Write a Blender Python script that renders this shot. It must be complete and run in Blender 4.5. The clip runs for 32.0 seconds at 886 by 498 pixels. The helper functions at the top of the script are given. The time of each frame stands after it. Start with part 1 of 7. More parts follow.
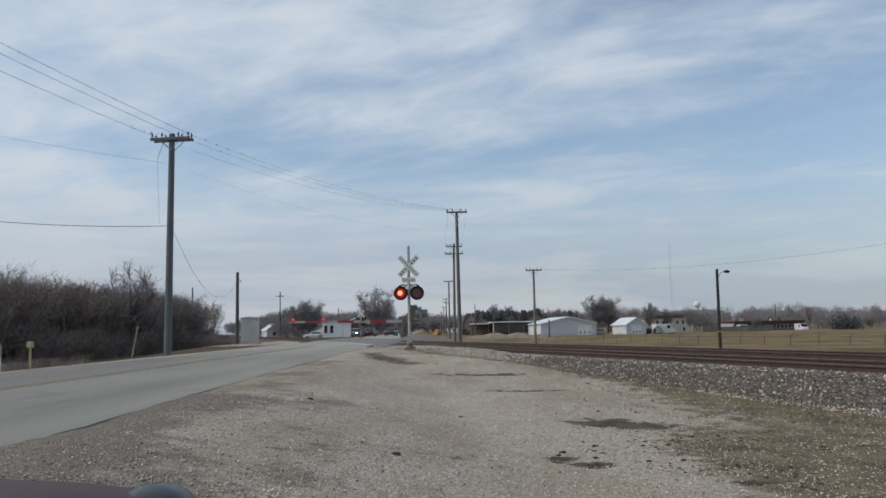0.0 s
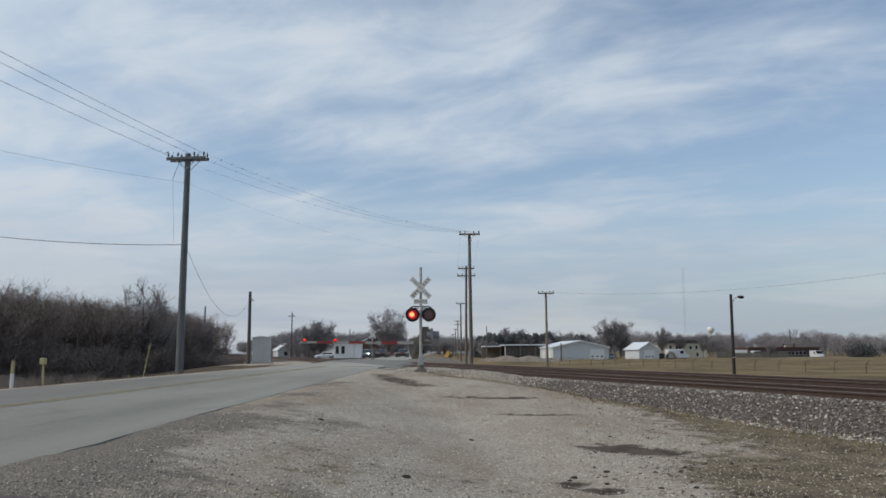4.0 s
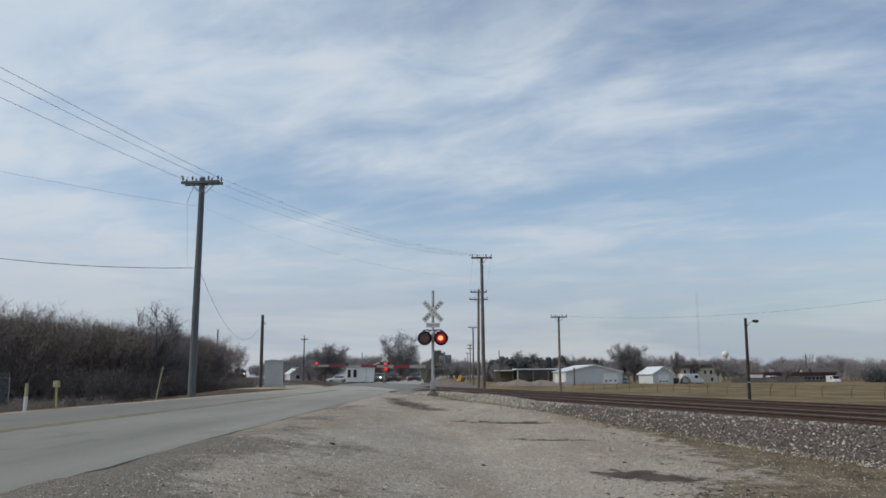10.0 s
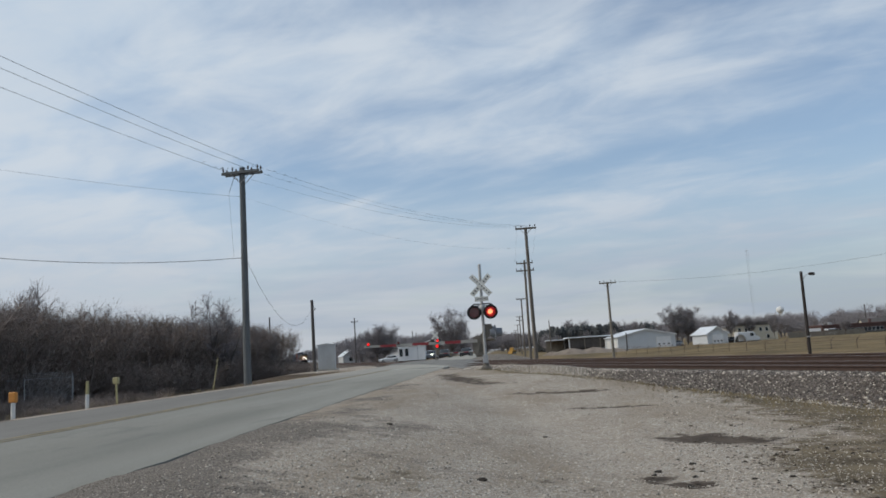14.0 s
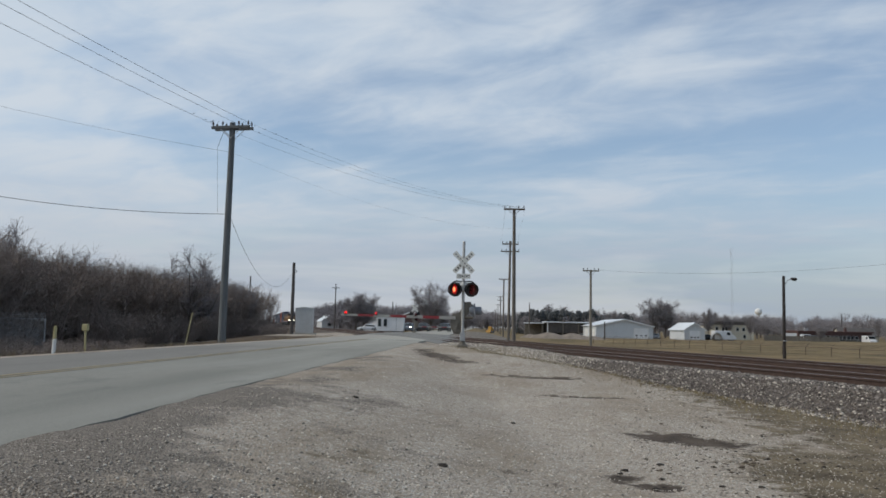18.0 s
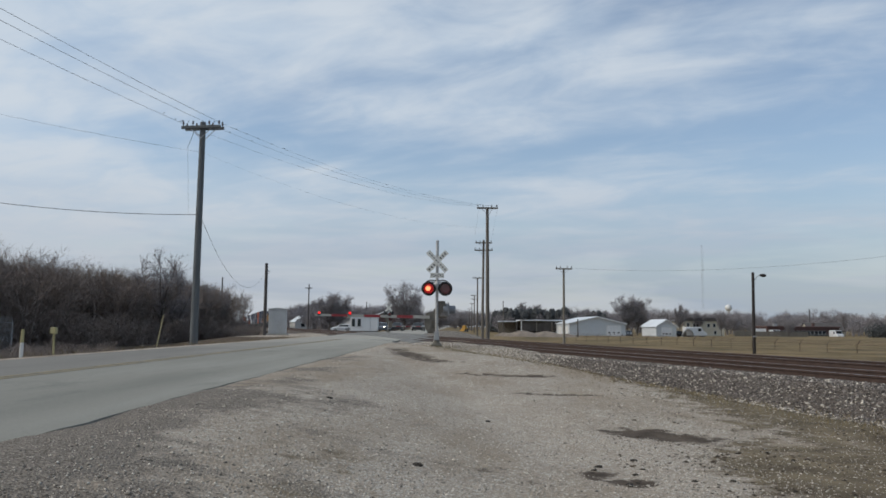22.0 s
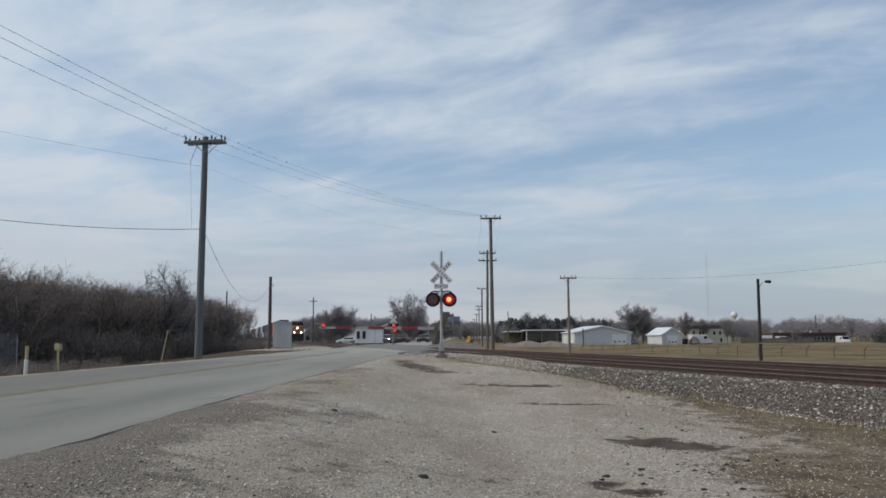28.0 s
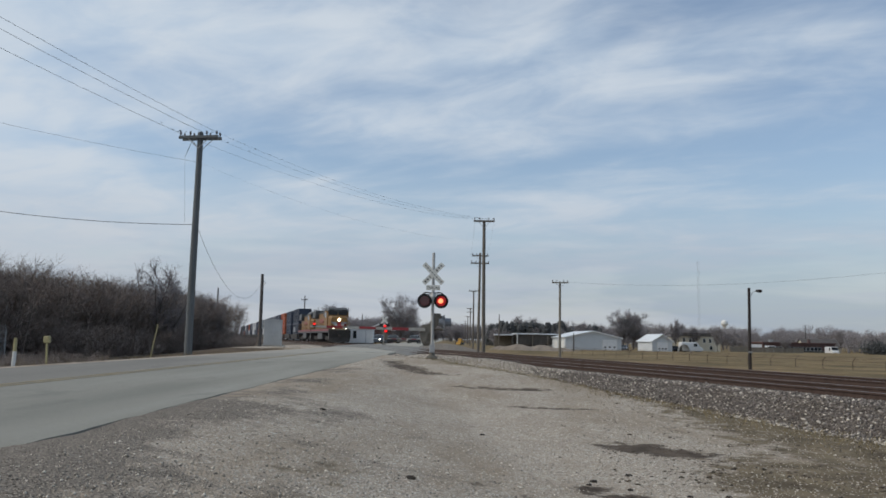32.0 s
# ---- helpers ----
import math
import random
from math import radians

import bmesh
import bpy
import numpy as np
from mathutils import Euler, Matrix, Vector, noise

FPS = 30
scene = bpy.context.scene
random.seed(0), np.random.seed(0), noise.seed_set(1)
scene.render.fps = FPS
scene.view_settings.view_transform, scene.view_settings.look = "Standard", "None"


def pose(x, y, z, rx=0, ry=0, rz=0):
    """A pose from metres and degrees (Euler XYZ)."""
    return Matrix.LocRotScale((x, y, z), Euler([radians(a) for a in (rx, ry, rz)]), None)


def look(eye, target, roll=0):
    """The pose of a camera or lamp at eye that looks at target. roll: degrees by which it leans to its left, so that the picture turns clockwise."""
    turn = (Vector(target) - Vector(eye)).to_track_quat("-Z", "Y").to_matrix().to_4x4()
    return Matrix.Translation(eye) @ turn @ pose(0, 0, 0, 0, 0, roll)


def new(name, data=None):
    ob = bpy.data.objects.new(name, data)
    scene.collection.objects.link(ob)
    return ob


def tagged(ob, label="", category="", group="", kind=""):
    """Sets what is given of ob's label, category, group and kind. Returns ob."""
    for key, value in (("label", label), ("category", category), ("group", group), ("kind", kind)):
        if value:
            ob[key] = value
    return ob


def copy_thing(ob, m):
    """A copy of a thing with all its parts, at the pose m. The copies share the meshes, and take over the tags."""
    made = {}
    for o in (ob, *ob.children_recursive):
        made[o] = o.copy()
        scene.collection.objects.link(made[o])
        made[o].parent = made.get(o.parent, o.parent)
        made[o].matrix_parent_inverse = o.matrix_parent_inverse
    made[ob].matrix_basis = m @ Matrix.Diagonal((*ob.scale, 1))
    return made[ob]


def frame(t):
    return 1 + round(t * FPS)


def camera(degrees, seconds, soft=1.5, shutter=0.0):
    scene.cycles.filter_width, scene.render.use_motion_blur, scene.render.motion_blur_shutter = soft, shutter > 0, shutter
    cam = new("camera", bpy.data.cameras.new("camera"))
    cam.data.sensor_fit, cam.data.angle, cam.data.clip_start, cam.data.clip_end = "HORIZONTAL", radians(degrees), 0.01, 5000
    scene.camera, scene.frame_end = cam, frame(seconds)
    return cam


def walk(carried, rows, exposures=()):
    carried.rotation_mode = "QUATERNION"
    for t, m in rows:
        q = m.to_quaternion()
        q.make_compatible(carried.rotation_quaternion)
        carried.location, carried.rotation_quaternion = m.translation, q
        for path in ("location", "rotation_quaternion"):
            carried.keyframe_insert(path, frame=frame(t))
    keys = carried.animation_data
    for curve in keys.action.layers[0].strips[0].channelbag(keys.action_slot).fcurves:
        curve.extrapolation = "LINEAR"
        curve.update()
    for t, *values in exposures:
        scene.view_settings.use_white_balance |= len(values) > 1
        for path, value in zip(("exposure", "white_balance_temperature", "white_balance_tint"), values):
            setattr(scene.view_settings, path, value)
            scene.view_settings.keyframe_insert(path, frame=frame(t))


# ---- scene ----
# One plan, in metres: y runs along the road, z = 0 is the gravel lot, road and rails lie at 0.55.
# The track runs 16.1 degrees to the left of the road; (q, s) are measured across and along it.
EYE = 1.35
ROAD_Z = 0.55
TURN = radians(16.1)
NORM = Vector((math.cos(TURN), math.sin(TURN), 0))
ALONG = Vector((-math.sin(TURN), math.cos(TURN), 0))
TRACK_Q = (12.65, 16.6)
cam = camera(58.0, 32.0, soft=1.65)
PATH = [
    (0.0, pose(0.000, 0.000, EYE + 0.000, 95.80, 1.09, -1.26)),
    (0.5, pose(0.000, 0.000, EYE + 0.000, 95.94, 1.17, -0.94)),
    (1.0, pose(0.000, 0.000, EYE + 0.000, 96.07, 1.18, -0.97)),
    (1.5, pose(0.000, 0.000, EYE + 0.000, 96.54, 1.05, -0.98)),
    (2.0, pose(0.000, 0.000, EYE + 0.000, 96.51, 1.06, 0.27)),
    (2.5, pose(0.000, 0.000, EYE + 0.000, 97.27, 1.59, 0.80)),
    (3.0, pose(0.000, 0.000, EYE + 0.000, 97.57, 0.38, 0.76)),
    (3.5, pose(0.000, 0.000, EYE + 0.000, 97.38, 0.23, -0.38)),
    (5.5, pose(0.000, 0.000, EYE + 0.000, 97.37, 0.66, -0.27)),
    (6.0, pose(0.000, 0.000, EYE + 0.000, 97.55, 1.23, -0.22)),
    (6.5, pose(0.000, 0.000, EYE + 0.000, 97.81, 1.00, 0.05)),
    (7.0, pose(0.000, 0.000, EYE + 0.000, 98.05, 0.13, -0.28)),
    (7.5, pose(0.000, 0.000, EYE + 0.000, 98.26, -0.34, -0.29)),
    (8.0, pose(0.000, 0.000, EYE + 0.000, 98.37, 0.18, -0.06)),
    (8.5, pose(0.000, 0.000, EYE + 0.000, 98.37, 0.01, -0.29)),
    (9.0, pose(0.000, 0.000, EYE + 0.000, 98.56, 0.25, 0.00)),
    (9.5, pose(0.000, 0.000, EYE + 0.000, 98.77, 0.52, 0.45)),
    (10.0, pose(0.000, 0.000, EYE + 0.000, 99.06, 0.15, 0.42)),
    (10.5, pose(0.000, 0.000, EYE + 0.000, 98.02, 0.60, 0.64)),
    (11.0, pose(0.000, 0.000, EYE + 0.000, 97.92, 0.31, 0.93)),
    (11.5, pose(0.000, 0.000, EYE + 0.000, 98.01, -0.61, 0.30)),
    (12.0, pose(0.000, 0.000, EYE + 0.000, 96.93, -0.95, 0.87)),
    (12.5, pose(0.125, -0.051, EYE + -0.019, 96.14, -0.50, 2.83)),
    (13.0, pose(0.007, 0.211, EYE + -0.038, 98.09, 0.11, 3.80)),
    (13.5, pose(-0.048, 0.268, EYE + -0.030, 98.04, 4.27, 3.94)),
    (15.5, pose(-0.044, 0.616, EYE + 0.060, 95.54, -0.45, 4.08)),
    (16.0, pose(0.040, 0.659, EYE + 0.056, 95.71, -0.58, 3.13)),
    (16.5, pose(0.001, 0.647, EYE + 0.039, 95.29, -0.05, 1.73)),
    (17.0, pose(0.001, 0.647, EYE + 0.039, 95.25, -0.56, 2.90)),
    (17.5, pose(0.001, 0.647, EYE + 0.039, 95.12, -1.16, 3.06)),
    (18.0, pose(0.001, 0.647, EYE + 0.039, 95.55, -1.18, 2.55)),
    (18.5, pose(0.001, 0.647, EYE + 0.039, 95.18, -0.80, 2.46)),
    (19.0, pose(0.001, 0.647, EYE + 0.039, 94.73, -0.42, 2.47)),
    (19.5, pose(0.001, 0.647, EYE + 0.039, 95.10, -0.75, 2.41)),
    (20.0, pose(0.001, 0.647, EYE + 0.039, 94.63, -1.25, 0.54)),
    (20.5, pose(0.001, 0.647, EYE + 0.039, 94.42, -1.32, 0.59)),
    (21.0, pose(0.001, 0.647, EYE + 0.039, 95.26, -1.00, 0.36)),
    (21.5, pose(0.001, 0.647, EYE + 0.039, 95.77, -0.75, 0.28)),
    (22.0, pose(0.001, 0.647, EYE + 0.039, 95.52, -0.56, 0.70)),
    (22.5, pose(0.001, 0.647, EYE + 0.039, 95.21, -1.03, 1.14)),
    (23.0, pose(0.001, 0.647, EYE + 0.039, 95.33, -1.17, 1.38)),
    (23.5, pose(0.001, 0.647, EYE + 0.039, 95.54, -1.08, 1.52)),
    (24.0, pose(0.001, 0.647, EYE + 0.039, 95.76, -0.63, 1.48)),
    (24.5, pose(0.001, 0.647, EYE + 0.039, 95.92, -0.68, 1.10)),
    (25.0, pose(0.001, 0.647, EYE + 0.039, 96.07, -0.61, 0.99)),
    (25.5, pose(0.001, 0.647, EYE + 0.039, 96.13, -0.27, 0.82)),
    (27.5, pose(0.011, 0.694, EYE + 0.027, 96.82, 0.06, 0.48)),
    (28.0, pose(0.011, 0.694, EYE + 0.027, 96.32, 0.25, 1.06)),
    (28.5, pose(0.011, 0.694, EYE + 0.027, 96.32, 0.24, 1.04)),
    (29.0, pose(0.011, 0.694, EYE + 0.027, 96.33, 0.05, 0.88)),
    (29.5, pose(0.011, 0.694, EYE + 0.027, 96.28, -0.38, 0.78)),
    (30.0, pose(0.011, 0.694, EYE + 0.027, 96.39, -0.30, 0.74)),
    (30.5, pose(0.011, 0.694, EYE + 0.027, 96.40, -0.17, 0.53)),
    (31.0, pose(0.011, 0.694, EYE + 0.027, 96.41, -0.17, 0.40)),
    (31.5, pose(0.011, 0.694, EYE + 0.027, 96.52, -0.27, 0.38)),
    (32.0, pose(0.011, 0.694, EYE + 0.027, 96.44, -1.09, 0.40)),
]
walk(cam, PATH)

# ---- sky, sun ----
scene.view_settings.exposure = 0.0
SUN_EL, SUN_AZ = radians(36), radians(-98)   # azimuth from +y, clockwise
world = bpy.data.worlds.new("sky")
scene.world = world
world.use_nodes = True
wt = world.node_tree
wt.nodes.clear()


def wnode(kind, **sets):
    n = wt.nodes.new(kind)
    for k, v in sets.items():
        n.inputs[k].default_value = v
    return n


sky = wt.nodes.new("ShaderNodeTexSky")
sky.sky_type, sky.sun_disc, sky.sun_elevation, sky.sun_rotation = "NISHITA", False, SUN_EL, SUN_AZ
sky.air_density, sky.dust_density, sky.ozone_density = 1.0, 0.4, 1.2
tc = wt.nodes.new("ShaderNodeTexCoord")
sep = wt.nodes.new("ShaderNodeSeparateXYZ")
wt.links.new(tc.outputs["Generated"], sep.inputs[0])


def wmath(op, a, b=None, clamp=False):
    n = wt.nodes.new("ShaderNodeMath")
    n.operation, n.use_clamp = op, clamp
    for k, v in enumerate((a, b)):
        if v is None:
            continue
        if isinstance(v, (int, float)):
            n.inputs[k].default_value = v
        else:
            wt.links.new(v, n.inputs[k])
    return n.outputs[0]


def wramp(v, a, b, lo=0.0, hi=1.0):
    n = wt.nodes.new("ShaderNodeMapRange")
    n.interpolation_type = "SMOOTHSTEP"
    wt.links.new(v, n.inputs[0])
    for k, x in zip((1, 2, 3, 4), (a, b, lo, hi)):
        n.inputs[k].default_value = x
    return n.outputs[0]


up = wmath("MAXIMUM", sep.outputs[2], 0.0)
lift = wmath("ADD", up, 0.13)
flat = wt.nodes.new("ShaderNodeCombineXYZ")      # the cloud sheet, seen in perspective
wt.links.new(wmath("DIVIDE", sep.outputs[0], lift), flat.inputs[0])
wt.links.new(wmath("DIVIDE", sep.outputs[1], lift), flat.inputs[1])


def cloud(scale, stretch, turn, detail, rough, shift, distort):
    """Noise drawn out along one bearing of the cloud sheet."""
    m = wt.nodes.new("ShaderNodeMapping")
    m.vector_type = "TEXTURE"
    m.inputs["Location"].default_value = shift
    m.inputs["Rotation"].default_value = (0, 0, radians(turn))
    m.inputs["Scale"].default_value = (stretch, 1, 1)
    wt.links.new(flat.outputs[0], m.inputs[0])
    n = wnode("ShaderNodeTexNoise", Scale=scale, Detail=detail, Roughness=rough, Distortion=distort)
    wt.links.new(m.outputs[0], n.inputs["Vector"])
    return n.outputs[0]


big = cloud(0.8, 1.9, -22, 3.0, 0.5, (1.2, 4.6, 0), 0.4)
streak = cloud(1.7, 2.0, -26, 6.0, 0.52, (0.4, 3.7, 0), 0.7)
puffs = cloud(4.2, 1.4, -30, 5.0, 0.55, (1.4, 0.7, 0), 0.5)
grain = cloud(11.0, 2.0, -24, 6.0, 0.62, (3.4, 1.7, 0), 0.6)
veil = wmath("ADD", wmath("ADD", wmath("MULTIPLY", big, 0.46), wmath("MULTIPLY", streak, 0.34)), wmath("ADD", wmath("MULTIPLY", puffs, 0.16), wmath("MULTIPLY", grain, 0.04)))
side = wmath("MULTIPLY", sep.outputs[0], -0.17)   # the cloud thins out towards the right
cover = wramp(wmath("ADD", veil, side), 0.37, 0.585, 0.14, 0.98)
haze = wramp(up, 0.0, 0.24, 0.85, 0.0)
murk = wt.nodes.new("ShaderNodeMix")             # low haze, brighter on the sun's side
murk.data_type = "RGBA"
bands = wt.nodes.new("ShaderNodeMapping")
bands.inputs["Scale"].default_value = (2.2, 2.2, 17.0)
bands.inputs["Rotation"].default_value = (0, radians(3), 0)
wt.links.new(tc.outputs["Generated"], bands.inputs[0])
low = wnode("ShaderNodeTexNoise", Scale=1.0, Detail=5.0, Roughness=0.55, Distortion=0.4)
wt.links.new(bands.outputs[0], low.inputs["Vector"])
wt.links.new(wmath("ADD", wramp(sep.outputs[0], -0.5, 0.5), wramp(low.outputs[0], 0.36, 0.64, -0.65, 0.55), True), murk.inputs[0])
murk.inputs[6].default_value = (5.75, 6.1, 6.6, 1)
murk.inputs[7].default_value = (3.75, 4.45, 5.5, 1)
paint = wt.nodes.new("ShaderNodeMix")
paint.data_type = "RGBA"
wt.links.new(cover, paint.inputs[0])
gain = wt.nodes.new("ShaderNodeVectorMath")
gain.operation = "SCALE"
wt.links.new(sky.outputs[0], gain.inputs[0])
gain.inputs["Scale"].default_value = 1.42
wt.links.new(gain.outputs[0], paint.inputs[6])
tint = wt.nodes.new("ShaderNodeMix")             # thin cloud is bluer, thick cloud whiter
tint.data_type = "RGBA"
wt.links.new(wramp(wmath("ADD", wmath("MULTIPLY", puffs, 0.6), wmath("MULTIPLY", streak, 0.4)), 0.38, 0.64), tint.inputs[0])
tint.inputs[6].default_value = (6.0, 7.2, 8.6, 1)
tint.inputs[7].default_value = (7.05, 7.85, 8.75, 1)
wt.links.new(tint.outputs[2], paint.inputs[7])
air = wt.nodes.new("ShaderNodeMix")
air.data_type = "RGBA"
wt.links.new(haze, air.inputs[0])
wt.links.new(paint.outputs[2], air.inputs[6])
wt.links.new(murk.outputs[2], air.inputs[7])
bg = wnode("ShaderNodeBackground", Strength=0.085)
wt.links.new(air.outputs[2], bg.inputs[0])
wo = wt.nodes.new("ShaderNodeOutputWorld")
wt.links.new(bg.outputs[0], wo.inputs[0])

sun = new("sun", bpy.data.lights.new("sun", "SUN"))
sun.data.energy, sun.data.angle, sun.data.color = 2.0, radians(7), (1.0, 0.93, 0.83)
sun.matrix_world = look((0, 0, 60), (-60 * math.sin(SUN_AZ) * math.cos(SUN_EL), -60 * math.cos(SUN_AZ) * math.cos(SUN_EL), 60 - 60 * math.sin(SUN_EL)))


# ---- materials ----
def material(name, color, rough=0.8, metal=0.0, var=0.25, scale=6.0, fine=60.0, bump=0.3, dirt=None, dirt_amount=0.35,
             spread=0.0, island=False, stretch=(1, 1, 1), glow=0.0, coat=0.0, alpha=None):
    """A surface with colour variation at two scales, blotches of dirt and a fine relief."""
    m = bpy.data.materials.new(name)
    m.use_nodes = True
    t = m.node_tree
    b = t.nodes["Principled BSDF"]
    b.inputs["Roughness"].default_value, b.inputs["Metallic"].default_value = rough, metal
    b.inputs["Coat Weight"].default_value = coat
    co = t.nodes.new("ShaderNodeTexCoord")
    mp = t.nodes.new("ShaderNodeMapping")
    mp.inputs["Scale"].default_value = stretch
    t.links.new(co.outputs["Object"], mp.inputs[0])

    def noise_at(s, detail=4.0):
        n = t.nodes.new("ShaderNodeTexNoise")
        n.inputs["Scale"].default_value, n.inputs["Detail"].default_value, n.inputs["Roughness"].default_value = s, detail, 0.6
        t.links.new(mp.outputs[0], n.inputs["Vector"])
        return n.outputs[0]

    def blend(f, a, c, kind="MIX"):
        n = t.nodes.new("ShaderNodeMix")
        n.data_type, n.blend_type = "RGBA", kind
        for k, v in ((0, f), (6, a), (7, c)):
            if isinstance(v, (int, float, tuple)):
                n.inputs[k].default_value = v
            else:
                t.links.new(v, n.inputs[k])
        return n.outputs[2]

    def span(v, a, c, lo, hi):
        n = t.nodes.new("ShaderNodeMapRange")
        t.links.new(v, n.inputs[0])
        for k, x in zip((1, 2, 3, 4), (a, c, lo, hi)):
            n.inputs[k].default_value = x
        return n.outputs[0]

    big, small = noise_at(scale), noise_at(fine, 2.0)
    col = (*color, 1)
    dark = tuple(c * (1 - var) for c in color) + (1,)
    lite = tuple(min(1, c * (1 + var)) for c in color) + (1,)
    out = blend(span(big, 0.3, 0.7, 0, 1), dark, lite)
    out = blend(span(small, 0.25, 0.75, 0, 0.5), out, blend(1.0, out, (0.55, 0.54, 0.52, 1), "MULTIPLY"))
    if dirt:
        out = blend(span(noise_at(scale * 0.37, 6.0), 0.5, 0.72, 0, dirt_amount), out, (*dirt, 1))
    if spread:
        info = t.nodes.new("ShaderNodeObjectInfo")
        geo = t.nodes.new("ShaderNodeNewGeometry")
        add = t.nodes.new("ShaderNodeMath")
        add.operation = "ADD"
        t.links.new(geo.outputs["Random Per Island"] if island else info.outputs["Random"], add.inputs[0])
        t.links.new(geo.outputs["Random Per Island"], add.inputs[1])
        hsv = t.nodes.new("ShaderNodeHueSaturation")
        t.links.new(span(add.outputs[0], 0, 2, 1 - spread, 1 + spread), hsv.inputs["Value"])
        t.links.new(out, hsv.inputs["Color"])
        out = hsv.outputs[0]
    t.links.new(out, b.inputs["Base Color"])
    if bump:
        bp = t.nodes.new("ShaderNodeBump")
        bp.inputs["Strength"].default_value, bp.inputs["Distance"].default_value = bump, 0.02
        t.links.new(small, bp.inputs["Height"])
        t.links.new(bp.outputs[0], b.inputs["Normal"])
    if glow:
        b.inputs["Emission Color"].default_value, b.inputs["Emission Strength"].default_value = col, glow
    if alpha is not None:
        b.inputs["Alpha"].default_value = alpha
    return m


